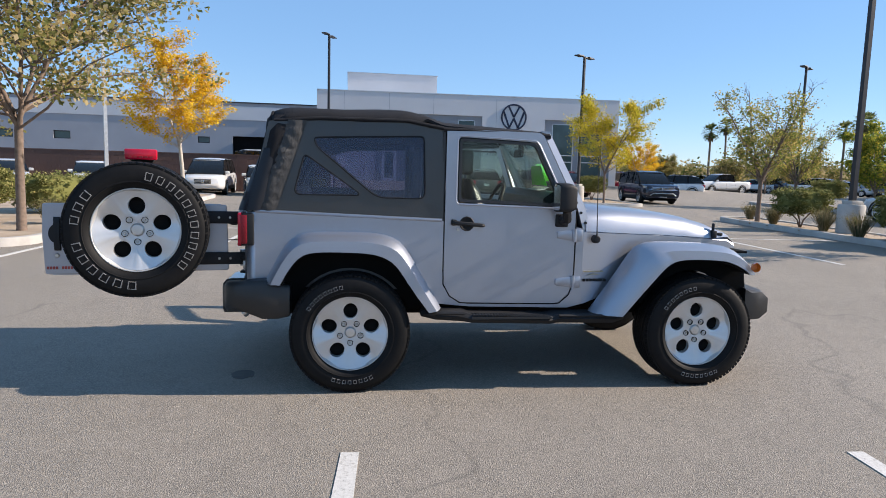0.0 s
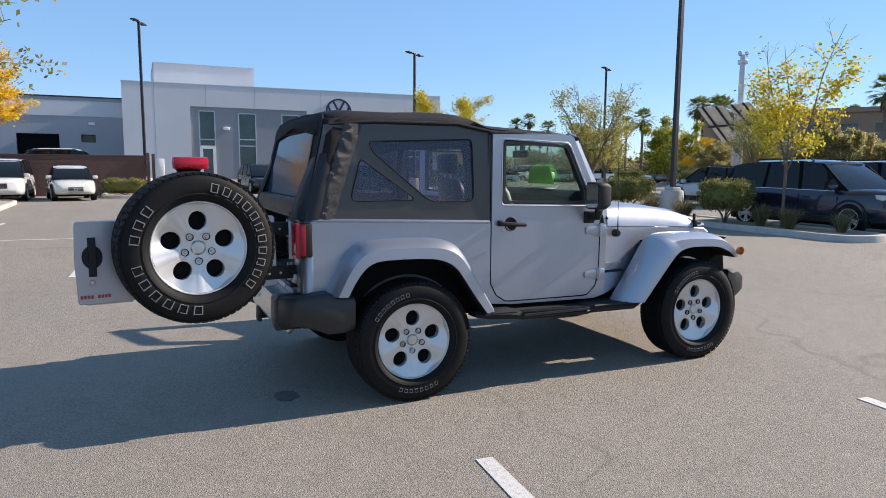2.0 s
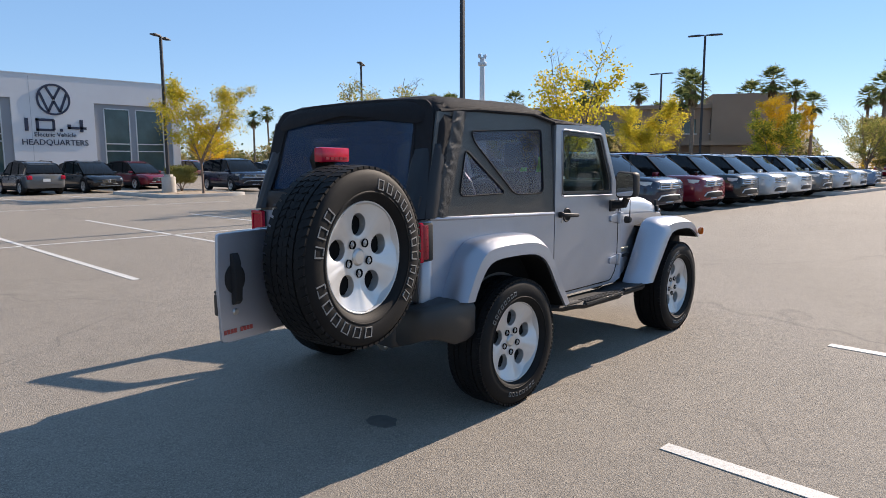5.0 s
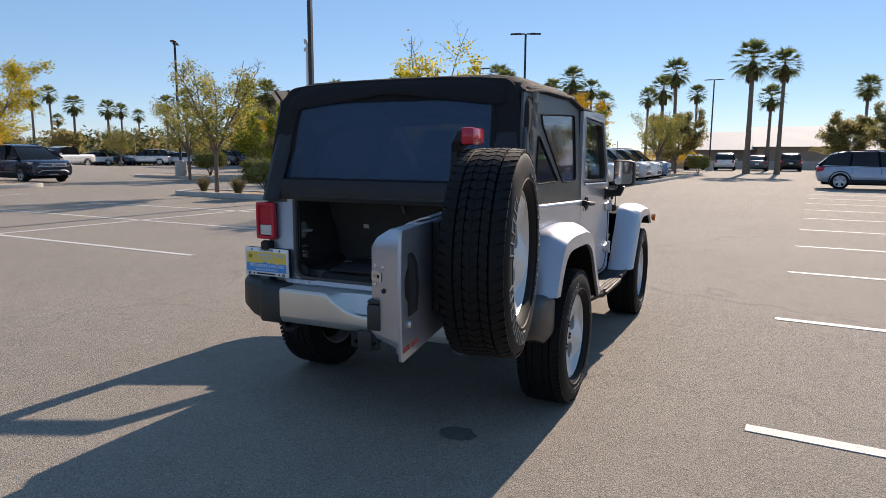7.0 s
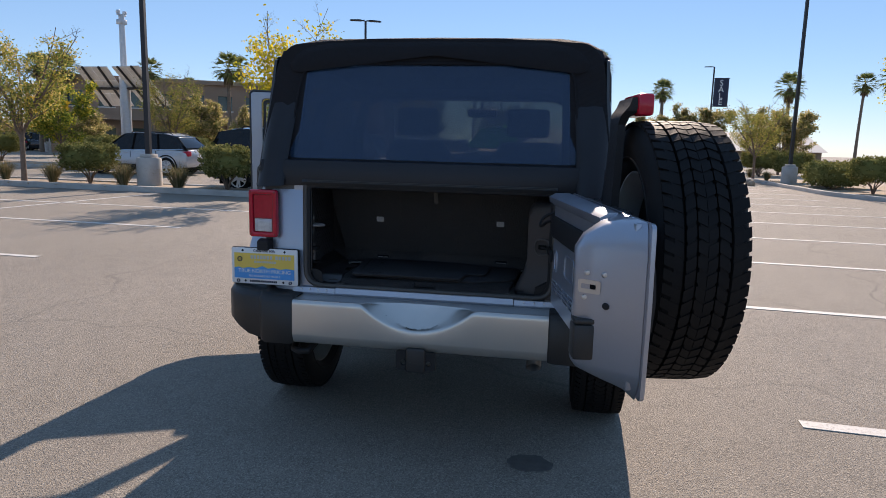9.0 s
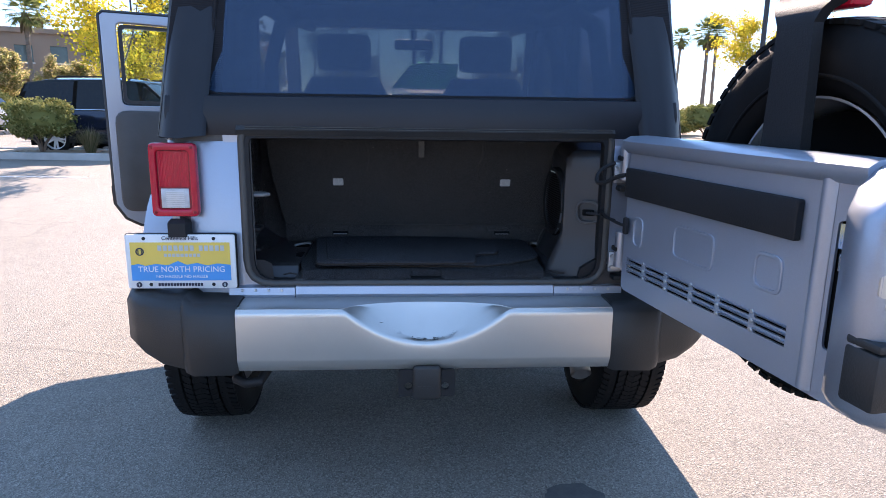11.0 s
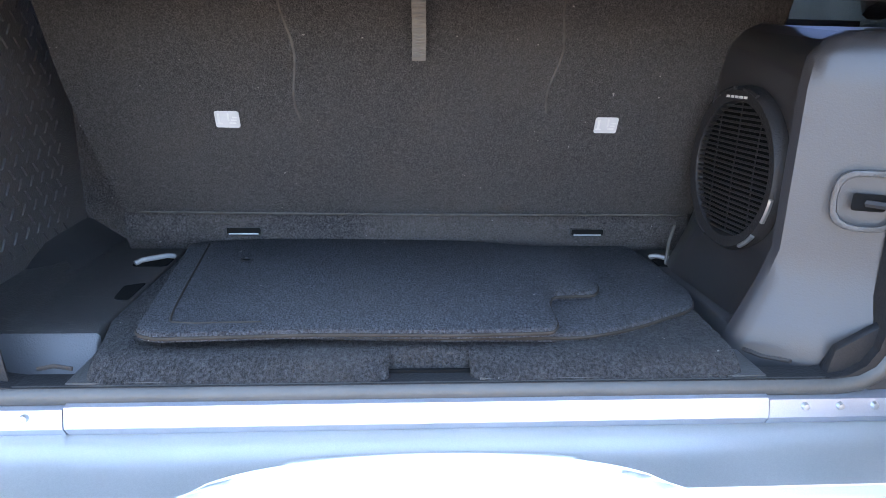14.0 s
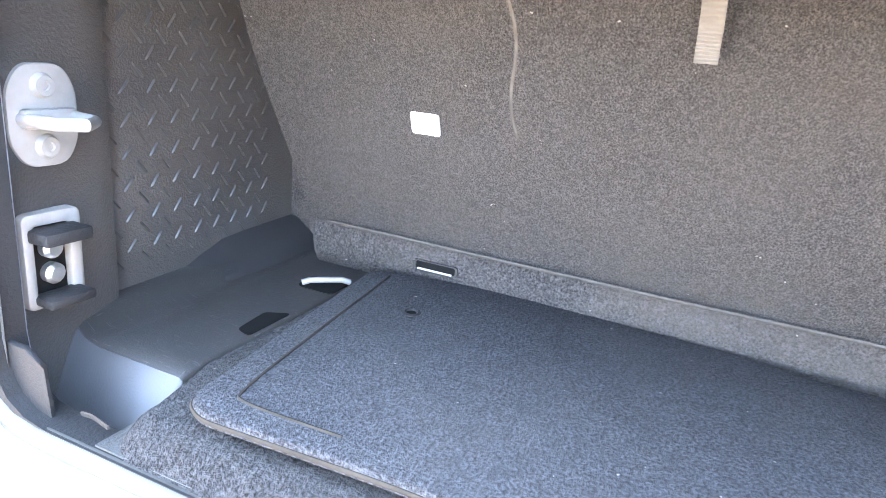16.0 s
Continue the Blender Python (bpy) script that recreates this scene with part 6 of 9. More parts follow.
bm = slab(bmesh.new(), [rnd(rect(0.838, 0.866, 0.853, 1.087), 0.01)], gplate, 0.008, 0.0095)
part("latch_recess", bm, DARK, gate, smooth=0).matrix_basis = INNER
bm = mk((0.842, 0.86, -0.002, 0.008, 1.04, 1.085), (0.846, 0.862, 0.0, 0.008, 1.0, 1.03))
part("latch_rod", bm, CHROME, gate).matrix_basis = INNER
# outer face: handle recess, lock and dealer sticker
bm = slab(bmesh.new(), [[(1.03 + 0.05 * math.cos(a), 1.01 + 0.062 * math.sin(a)) for a in (2 * math.pi * k / 28 for k in range(28))]], lambda u, v, w: (u + 0.04, w + 0.034, v), 0.0555, 0.06)
part("handle_bowl", bm, BLACK, gate, "black oval handle recess", 0)
bm = bmesh.new()
loft(bm, [[(1.07 - 0.02, 0.091, z), (1.07 - 0.016, 0.113 + b, z), (1.07 + 0.016, 0.113 + b, z), (1.07 + 0.02, 0.091, z)] for z, b in ((0.905, -0.015), (0.92, 0.0), (1.0, 0.006), (1.08, 0.0), (1.105, -0.01), (1.115, -0.018))])
part("gate_handle", bm, BLACK, gate, "upright black pull handle", 40)
part("lock", lathe(bmesh.new(), [(0.0, 0.1), (0.01, 0.1), (0.014, 0.094), (0.014, 0.088)], 16, "y", (1.075, 0, 0.874)), STEEL, gate)
bm = bmesh.new()
for i in range(9):
    if i != 4:
        box(bm, 1.135 - 0.0165 * i - 0.013, 1.135 - 0.0165 * i, 0.0902, 0.0925, 0.787, 0.805)
part("sticker_bar", bm, REDPRINT, gate, "plain red bars in place of a name", 0)
for z in (1.118, 0.847):
    bm = bmesh.new()
    box(bm, -0.06, 0.36, 0.091, 0.118, z - 0.04, z + 0.04, 0.006)
    part("hinge_knuckle", tube(bmesh.new(), [(-0.03, 0.075, z - 0.055), (-0.03, 0.075, z + 0.055)], 0.02, 12), SILVER, gate)
    part("gate_hinge", bm, BLACK, gate, "black hinge arm")
    for x in (0.05, 0.12):
        part("hinge_bolt", lathe(bmesh.new(), [(0.0, 0.125), (0.006, 0.125), (0.008, 0.122), (0.0085, 0.117)], 12, "y", (x, 0, z)), STEEL, gate)
# spare wheel, its carrier and the high brake lamp
wheel(gate, "spare_wheel", pose(0.581, 0.278, 1.057, 0, 0, 180) @ Matrix.Diagonal((1.045, 0.97, 1.045, 1)), True, True)
bm = bmesh.new()
lathe(bm, [(0.0, 0.09), (0.15, 0.092), (0.14, 0.13), (0.09, 0.17), (0.09, 0.3), (0.0, 0.3)], 24, "y", (0.585, 0, 1.055))
box(bm, 0.36, 0.82, 0.091, 0.12, 0.86, 1.2, 0.01)
part("spare_carrier", bm, BLACK, gate)
bm = bmesh.new()
rings = []
for z, u, v0, v1, w in ((1.12, 0.585, 0.092, 0.118, 0.062), (1.25, 0.58, 0.098, 0.122, 0.058), (1.36, 0.575, 0.103, 0.127, 0.054), (1.45, 0.57, 0.107, 0.131, 0.052), (1.474, 0.57, 0.11, 0.138, 0.066), (1.49, 0.57, 0.118, 0.158, 0.082), (1.505, 0.57, 0.13, 0.17, 0.086), (1.532, 0.57, 0.14, 0.17, 0.082)):
    rings.append([(u - w, v0, z), (u + w, v0, z), (u + w, v1, z), (u - w, v1, z)])
loft(bm, rings)
part("brake_lamp_arm", bm, BLACK, gate, "tapered black brake lamp post", 30)
bm = bmesh.new()
box(bm, 0.477, 0.663, 0.155, 0.205, 1.478, 1.545, 0.01)
part("brake_lamp", bm, REDLENS, gate, "red high-level brake lamp")
bm = bmesh.new()
for i in range(5):
    box(bm, 0.5 + 0.03 * i, 0.52 + 0.03 * i, 0.2045, 0.2075, 1.49, 1.502)
part("lamp_facet", bm, DEEPRED, gate, smooth=0)
bm = tube(bmesh.new(), supple([(-0.02, 0.03, 1.115), (-0.02, -0.02, 1.095), (0.0, -0.04, 1.062), (0.04, -0.035, 1.06), (0.085, -0.02, 1.085), (0.12, -0.005, 1.095)]), 0.0062, 8)
part("wiring_boot", bm, BLACK, gate, "ribbed black wiring boot")
bm = bmesh.new()
tube(bm, supple([(-0.06, 0.015, 0.962), (0.02, -0.005, 0.958), (0.09, -0.012, 0.955), (0.14, -0.006, 0.953)]), 0.0042, 6)
box(bm, 0.132, 0.15, -0.014, 0.0, 0.93, 0.978, 0.005)
part("check_strap", bm, BLACK, gate, "black check strap")
# hinge post beside the opening, with the folded edge of the lamp recess
part("jamb_edge", mk((-0.738, -0.687, -0.667, -0.659, 0.93, 1.165), bev=0.003), SILVER, car)
for z in (1.08, 0.80):
    bm = mk((-0.703, -0.688, -0.615, -0.575, z - 0.03, z + 0.035), bev=0.004)
    box(bm, -0.712, -0.688, -0.66, -0.612, z - 0.025, z + 0.03, 0.004)
    part("body_hinge", bm, FRAMEALU, car, "bright hinge plate")
    for q in (z + 0.04, z - 0.052):
        part("hinge_buffer", mk((-0.73, -0.688, -0.66, -0.585, q, q + 0.015), bev=0.004), BLACK, car)
    for y, dz in ((-0.585, 0.02), (-0.585, -0.015)):
        part("hinge_bolt", lathe(bmesh.new(), [(0.0, -0.71), (0.006, -0.709), (0.008, -0.702)], 10, "x", (0, y, z + dz)), STEEL, car)

# ---- cargo bay ----
bay = group_part("cargo_bay", car, "cargo bay lined with black plastic and carpet")
FZ = 0.755
part("bay_floor", mk((-0.59, -0.2, -0.66, 0.66, 0.66, FZ - 0.008), (-0.688, -0.59, -0.405, 0.405, 0.66, FZ - 0.008), (-0.76, -0.688, -0.405, -0.06, 0.66, FZ - 0.008), (-0.76, -0.688, 0.08, 0.405, 0.66, FZ - 0.008)), TRIM, bay)
# left side: flat panel by the opening, then the tread-plate side and its ledge
part("left_pillar", slab(bmesh.new(), [[(-0.755, 0.52), (-0.70, 0.545), (-0.585, 0.555), (-0.552, 0.57), (-0.552, 0.74), (-0.755, 0.74)]], on_xy, 0.67, 1.19, 0.0), TRIM, bay, smooth=30)
part("left_side_panel", slab(bmesh.new(), [[(-0.552, 0.584), (-0.10, 0.60), (-0.10, 0.74), (-0.552, 0.74)]], on_xy, FZ - 0.01, 1.19), TRIM, bay, smooth=30)
bm = bmesh.new()
for i in range(8):
    for j in range(20):
        x, z = -0.540 + 0.034 * i + (0.017 if j % 2 else 0), 0.82 + 0.0182 * j
        for k in ((1,) if j % 2 else (-1,)):
            c, s_ = math.cos(radians(52 * k)), math.sin(radians(52 * k))
            y = 0.585 + (x + 0.525) * 0.0353
            pts = [(-0.0115, 0), (-0.0085, 0.0022), (0.0085, 0.0022), (0.0115, 0), (0.0085, -0.0022), (-0.0085, -0.0022)]
            base = [bm.verts.new((x + u * c - v * s_, y + 0.001, z + u * s_ + v * c)) for u, v in pts]
            ridge = [bm.verts.new((x + u * c * 0.8, y - 0.0018, z + u * s_ * 0.8)) for u in (-0.0095, 0.0095)]
            bm.faces.new((base[0], base[1], ridge[0]))
            bm.faces.new((base[1], base[2], ridge[1], ridge[0]))
            bm.faces.new((base[2], base[3], ridge[1]))
            bm.faces.new((base[3], base[4], ridge[1]))
            bm.faces.new((base[4], base[5], ridge[0], ridge[1]))
            bm.faces.new((base[5], base[0], ridge[0]))
for s in (1, -1):
    part("inner_side_panel", mk((-0.11 if s > 0 else -0.28, 0.6, min(s * 0.62, s * 0.75), max(s * 0.62, s * 0.75), 0.66, 1.18)), TRIM, bay)
tp = part("tread_plate_bar", bm, GLOSSBLACK, bay, "raised tread-plate bars", 30)
tagged(tp, kind="stuff")
TRAY = 0.771
for s in (1, -1):
    f = (lambda b: b) if s > 0 else mirrored
    # flat shelf beside the carpet, then a ramp down to the sill
    bm = bmesh.new()
    rings = []
    for x, z in ((-0.19, TRAY), (-0.40, TRAY), (-0.585, TRAY), (-0.602, TRAY - 0.002), (-0.61, TRAY - 0.006)):
        rings.append([(x, 0.406, 0.665), (x, 0.406, z - 0.004), (x, 0.41, z), (x, 0.52, z), (x, 0.54, z + 0.004), (x, 0.555, z + 0.016), (x, 0.60, z + 0.018), (x, 0.60, 0.665)])
    loft(bm, rings)
    part("side_tray", f(bm), SCUFFED if s > 0 else SMOOTHTRIM, bay, "scratched black plastic tray beside the carpet" if s > 0 else "", 60)
    bm, rings = bmesh.new(), []
    for x, z in ((-0.611, TRAY - 0.006), (-0.617, TRAY - 0.014), (-0.652, TRAY - 0.085), (-0.664, TRAY - 0.096), (-0.75, TRAY - 0.099)):
        rings.append([(x, 0.406, 0.665), (x, 0.406, z - 0.004), (x, 0.41, z), (x, 0.52, z), (x, 0.54, z + 0.004), (x, 0.555, z + 0.016), (x, 0.60, z + 0.018), (x, 0.60, 0.665)])
    part("corner_pocket", f(loft(bm, rings)), POCKET, bay, "smooth moulded pocket below the tray", 60)
bm = bmesh.new()
rings = []
for x, k in ((-0.50, 0.0), (-0.465, 0.18), (-0.42, 0.62), (-0.375, 0.95), (-0.33, 1.0), (-0.2, 1.0)):
    rings.append([(x, 0.61, TRAY + 0.002 + 0.042 * k), (x, 0.585, TRAY + 0.002 + 0.038 * k), (x, 0.56, TRAY + 0.001 + 0.022 * k), (x, 0.53, TRAY + 0.0005), (x, 0.53, TRAY - 0.004), (x, 0.61, TRAY - 0.004)])
loft(bm, rings)
part("left_wheel_hump", bm, SMOOTHTRIM, bay, "low black wheel hump", 70)
bm = bmesh.new()
rings = []
for x, z, y1 in ((-0.748, 0.806, 0.462), (-0.735, 0.808, 0.463), (-0.715, 0.803, 0.472), (-0.695, 0.785, 0.49), (-0.682, 0.755, 0.51)):
    rings.append([(x, 0.56, z), (x, y1 + 0.035, z), (x, y1 + 0.012, z - 0.012), (x, y1, 0.67), (x, 0.56, 0.67)])
loft(bm, rings)
part("left_corner_moulding", bm, BLACK, bay, smooth=70)
# striker and dovetail bracket
st = group_part("door_striker", bay, "pale zinc striker with two bolts")
st.matrix_basis = pose(0, 0, -0.014)
wall = lambda u, v, w: (u, 0.551 - w, v)
bm = slab(bmesh.new(), [rnd([(-0.665, 0.99), (-0.65, 0.968), (-0.61, 0.968), (-0.597, 0.99), (-0.597, 1.04), (-0.61, 1.062), (-0.65, 1.062), (-0.665, 1.04)], 0.012)], wall, 0, 0.007, 0.003)
part("striker_plate", bm, ZINC, st, smooth=40)
for k in (0, 1):
    part("striker_bolt", lathe(bmesh.new(), [(0.0, 0.537), (0.004, 0.537), (0.0045, 0.5345), (0.009, 0.5345), (0.011, 0.538), (0.0125, 0.5415)], 20, "y", (-0.631, 0.004, 0.987 + 0.055 * k)), ZINC, st)
bm = tube(bmesh.new(), [(-0.652, 0.545, 1.013), (-0.648, 0.505, 1.013), (-0.63, 0.49, 1.013), (-0.61, 0.505, 1.013), (-0.606, 0.545, 1.013)], 0.0062, 10)
box(bm, -0.655, -0.603, 0.535, 0.545, 1.004, 1.022, 0.003)
part("striker_loop", bm, ZINC, st)
dv = group_part("dovetail_bracket", bay, "zinc dovetail bracket with rubber pads")
dv.matrix_basis = pose(0, 0, -0.012)
ring = rnd(rect(-0.667, -0.607, 0.83, 0.925), 0.008)
bm = slab(bmesh.new(), [ring, rnd(rect(-0.656, -0.62, 0.838, 0.912), 0.004)], wall, 0, 0.013, 0.003)
part("bracket_frame", bm, ZINC, dv, smooth=30)
part("bracket_back", slab(bmesh.new(), [rect(-0.66, -0.61, 0.835, 0.918)], wall, 0.001, 0.003), DARK, dv, smooth=0)
for k in (0, 1):
    part("bracket_bolt", lathe(bmesh.new(), [(0.0, 0.536), (0.007, 0.536), (0.0105, 0.54), (0.0105, 0.55)], 16, "y", (-0.637, 0, 0.862 + 0.026 * k)), STEEL, dv)
for b in ((-0.66, -0.612, 0.515, 0.546, 0.835, 0.845), (-0.662, -0.613, 0.512, 0.546, 0.898, 0.911)):
    part("bracket_pad", mk(b, bev=0.003), BLACK, dv)

# right side: moulded trim with the subwoofer
wallpath = [(-0.755, -0.562), (-0.70, -0.54), (-0.66, -0.492), (-0.634, -0.442), (-0.624, -0.426), (-0.608, -0.424), (-0.59, -0.446), (-0.40, -0.440), (-0.36, -0.445), (-0.30, -0.50), (-0.27, -0.60)]
bm = bmesh.new()
rings = []
for z, k in ((0.67, -0.03), (FZ, -0.028), (0.79, -0.012), (0.84, 0.01), (0.88, 0.022), (1.08, 0.022), (1.115, 0.026), (1.135, 0.04), (1.145, 0.06)):
    rings.append([(x - 0.3 * max(0, -k) * (1 if x < -0.62 else 0), y - k, z + (0.02 if x > -0.5 else 0) * (z > 1.0)) for x, y in wallpath] + [(-0.27, -0.74, z), (-0.755, -0.74, z)])
loft(bm, rings)
part("right_trim", bm, SMOOTHTRIM, bay, "smooth black moulded side trim", 50)
spk = group_part("subwoofer", bay, "round black subwoofer with a slatted grille")
spk.matrix_basis = pose(-0.452, -0.458, 0.957, 0, 0, 2.2) @ Matrix.Diagonal((0.88, 1, 0.88, 1))
bm = lathe(bmesh.new(), [(0.108, 0.0), (0.112, 0.012), (0.128, 0.014), (0.134, 0.006), (0.136, -0.004)], 44)
part("grille_ring", bm, BLACK, spk)
part("grille_back", lathe(bmesh.new(), [(0.0, 0.002), (0.11, 0.001)], 32), DARK, spk)
bm = bmesh.new()
for i in range(25):
    z = -0.102 + 0.0085 * i
    h = math.sqrt(max(0.0, 0.109 ** 2 - z * z))
    tube(bm, [(-h, 0.008, z), (0, 0.0105, z), (h, 0.008, z)], 0.0021, 6)
for x in (-0.06, 0.0, 0.06):
    h = math.sqrt(0.109 ** 2 - x * x)
    tube(bm, [(x, 0.004, -h), (x, 0.0055, 0), (x, 0.004, h)], 0.0012, 4)
part("grille_mesh", bm, BLACK, spk, smooth=60)
for a in (200, 232, 300, 75, 105):
    bm = bmesh.new()
    tube(bm, [(0.131 * math.cos(radians(a + t)), 0.012, 0.131 * math.sin(radians(a + t))) for t in range(-9, 10, 3)], 0.0035, 6)
    part("ring_clip", bm, STEEL if a in (200, 232) else BLACK, spk)
bm = bmesh.new()
for i in range(5):
    box(bm, -0.03 + 0.013 * i, -0.021 + 0.013 * i, 0.0145, 0.0155, 0.115, 0.119)
part("maker_bar", bm, GREYPRINT, spk, "plain bars in place of a maker's name", 0)
# slot for the check strap
slot = lambda u, v, w: (-0.68 + 0.6 * u - 0.8 * w, -0.512 + 0.8 * u + 0.6 * w, v)
bm = slab(bmesh.new(), [rnd(rect(-0.045, 0.04, 0.917, 0.99), 0.03), rnd(rect(-0.038, 0.033, 0.924, 0.983), 0.026)], slot, 0.0, 0.006, 0.002)
part("strap_bezel", bm, TRIM, bay, smooth=40)
part("strap_slot", slab(bmesh.new(), [rnd(rect(-0.022, 0.018, 0.942, 0.962), 0.004)], slot, 0.0, 0.004), DARK, bay, smooth=0)
bm = tube(bmesh.new(), supple([(-0.685, -0.508, 0.952), (-0.74, -0.535, 0.95), (-0.80, -0.56, 0.945), (-0.83, -0.565, 0.945)]), 0.0045, 6)
part("strap_cable", bm, BLACK, bay)
bm = bmesh.new()
rings = []
for x, z in ((-0.755, 0.805), (-0.73, 0.81), (-0.70, 0.79), (-0.67, 0.76)):
    rings.append([(x, -0.57, z), (x, -0.54, z), (x, -0.49, z - 0.03), (x, -0.47, 0.68), (x, -0.57, 0.67)])
loft(bm, rings)
part("right_corner_moulding", bm, BLACK, bay, smooth=70)

# rear bench seen from behind: carpeted back, lower flap, labels and strap
bench = group_part("rear_bench", car, "carpeted back of the upright rear bench")
bench.matrix_basis = pose(0.036, 0, 0.004)


def back_x(v):
    return -0.288 - 0.40 * (v - 0.835)


outline = rnd([(0.50, 0.835), (-0.49, 0.835), (-0.515, 0.92), (-0.53, 1.04), (-0.54, 1.2), (-0.53, 1.30), (0.525, 1.30), (0.538, 1.2), (0.533, 1.04), (0.513, 0.92)], [0.02, 0.02, 0.05, 0.05, 0.04, 0.06, 0.06, 0.04, 0.05, 0.05])
bm = bmesh.new()
slab(bm, [outline], lambda u, v, w: (back_x(v) + w, u, v), 0.0, 0.09)
part("bench_back", bm, SEATCARPET, bench, "grey-brown carpeted seat back", 0)
bm = bmesh.new()
loft(bm, [[(-0.245, y, 0.76), (-0.27, y, 0.764), (-0.284, y, 0.79), (-0.287, y, 0.82), (-0.279, y, 0.836), (-0.243, y, 0.838)] for y in (-0.49, -0.2, 0.2, 0.502)])
part("bench_flap", bm, CARPET, bench, "charcoal carpet flap along the foot", 60)
for s in (1, -1):
    part("bench_side", mk((-0.215, -0.18, min(s * 0.42, s * 0.66), max(s * 0.42, s * 0.66), 0.67, 1.24)), CARPET, bench)
bm = tube(bmesh.new(), [(back_x(0.838) - 0.011, 0.47, 0.84), (back_x(0.838) - 0.012, 0, 0.838), (back_x(0.838) - 0.011, -0.47, 0.84)], 0.0022, 5)
part("flap_piping", bm, STREAK, bench, "pale worn piping")
for y in (0.302, -0.305):
    bm = slab(bmesh.new(), [rnd(rect(y - 0.033, y + 0.033, 0.796, 0.811), 0.005), rnd(rect(y - 0.029, y + 0.029, 0.7985, 0.8095), 0.003)], lambda u, v, w: (-0.2855 + w, u, v), 0.0, -0.004, 0.001)
    part("anchor_bezel", bm, GREYPLASTIC, bench, smooth=30)
    part("anchor_slot", slab(bmesh.new(), [rect(y - 0.031, y + 0.031, 0.797, 0.811)], lambda u, v, w: (-0.286 + w, u, v), 0.0, -0.0022), DARK, bench, smooth=0)
    part("anchor_wire", tube(bmesh.new(), [(-0.2905, y - 0.025, 0.7995), (-0.2905, y + 0.025, 0.7995)], 0.0013, 6), STEEL, bench)
    part("seam", tube(bmesh.new(), [(-0.2865, y - 0.05, 0.819), (-0.287, y + 0.05, 0.8185)], 0.0009, 4), STREAK, bench)
for y in (0.300, -0.300):
    part("pictogram_label", slab(bmesh.new(), [rnd(rect(y - 0.0185, y + 0.0185, 0.988, 1.014), 0.004)], lambda u, v, w: (back_x(v) + w, u, v), -0.0005, -0.003), LABELWHITE, bench, "white pictogram label", 0)
    bm = bmesh.new()
    for u0, u1, z0, z1 in ((-0.0145, -0.011, 0.994, 1.01), (-0.017, -0.008, 0.993, 0.9955), (0.001, 0.0035, 0.998, 1.011), (0.003, 0.013, 0.994, 0.9965), (0.006, 0.014, 0.9985, 1.001), (0.008, 0.015, 1.003, 1.0055)):
        box(bm, back_x(1.0) - 0.0042, back_x(1.0) - 0.0025, y - u1, y - u0, z0, z1)
    for v in bm.verts:
        v.co.x += -0.40 * (v.co.z - 1.0)
    part("label_mark", bm, GREYPRINT, bench, smooth=0)
bm = bmesh.new()
loft(bm, [[(back_x(z) - 0.004 - b, 0.016 + c, z), (back_x(z) - 0.004 - b, -0.004 + c, z), (back_x(z) - 0.0065 - b, -0.004 + c, z), (back_x(z) - 0.0065 - b, 0.016 + c, z)] for z, b, c in ((1.095, 0.02, 0.0), (1.12, 0.02, 0.0), (1.18, 0.012, 0.002), (1.28, 0.0, 0.003))])
part("pull_strap", bm, WEBBING, bench, "grey webbing pull strap", 0)
for a, b in (((0.187, 1.0), (0.2, 1.2)), ((-0.2, 1.02), (-0.21, 1.2))):
    pts = [(back_x(z) + 0.0038, a[0] + (b[0] - a[0]) * t + 0.006 * math.sin(9 * t), z) for t, z in ((k / 10, a[1] + (b[1] - a[1]) * k / 10) for k in range(11))]
    part("pressed_seam", tube(bmesh.new(), pts, 0.0042, 9), STREAK, bench, smooth=60)
bm = tube(bmesh.new(), [(-0.275, 0.49, 0.835), (-0.285, 0.498, 0.87)], 0.0022, 6)
part("release_cord", bm, WEBBING, bench)
bm = tube(bmesh.new(), [(-0.30, -0.46, 0.82), (-0.33, -0.44, 0.80), (-0.36, -0.425, 0.77), (-0.38, -0.42, 0.758)], 0.0028, 6)
part("release_cord", bm, WEBBING, bench, "pale webbing cord")

for s in (1, -1):
    f = (lambda b: b) if s > 0 else mirrored
    # flat near-black plate on the tray, standing for the shade of a recess
    bm = slab(bmesh.new(), [rnd([(-0.375, 0.409), (-0.375, 0.462), (-0.335, 0.468), (-0.325, 0.409)], 0.008)], on_xy, TRAY - 0.003, TRAY + 0.0012)
    part("ring_recess", f(bm), DARK, bay, "flat dark plate standing for the shaded recess of a tie-down ring", 0)
    part("tie_ring", f(tube(bmesh.new(), [(-0.37, 0.458, TRAY + 0.004), (-0.362, 0.45, TRAY + 0.007), (-0.338, 0.416, TRAY + 0.008), (-0.33, 0.408, TRAY + 0.004)], 0.0045, 8)), ZINC, bay, "zinc tie-down ring")
# no slot is cut here: a dark plate stands for its shade
bm = slab(bmesh.new(), [rnd([(-0.525, 0.41), (-0.52, 0.431), (-0.47, 0.437), (-0.455, 0.41)], 0.006)], on_xy, TRAY - 0.003, TRAY + 0.0012)
part("hand_slot", bm, DARK, bay, "flat dark plate standing for a shaded hand slot beside the carpet", 0)
bm = tube(bmesh.new(), [(-0.66, -0.40, FZ + 0.004), (-0.70, -0.41, FZ + 0.006), (-0.735, -0.44, FZ + 0.004)], 0.003, 6)
part("loose_cord", bm, BLACK, bay)
bm = tube(bmesh.new(), [(-0.72, 0.44, FZ + 0.002), (-0.735, 0.42, FZ + 0.008), (-0.74, 0.40, FZ + 0.005)], 0.003, 6)
part("loose_cord", bm, BLACK, bay)


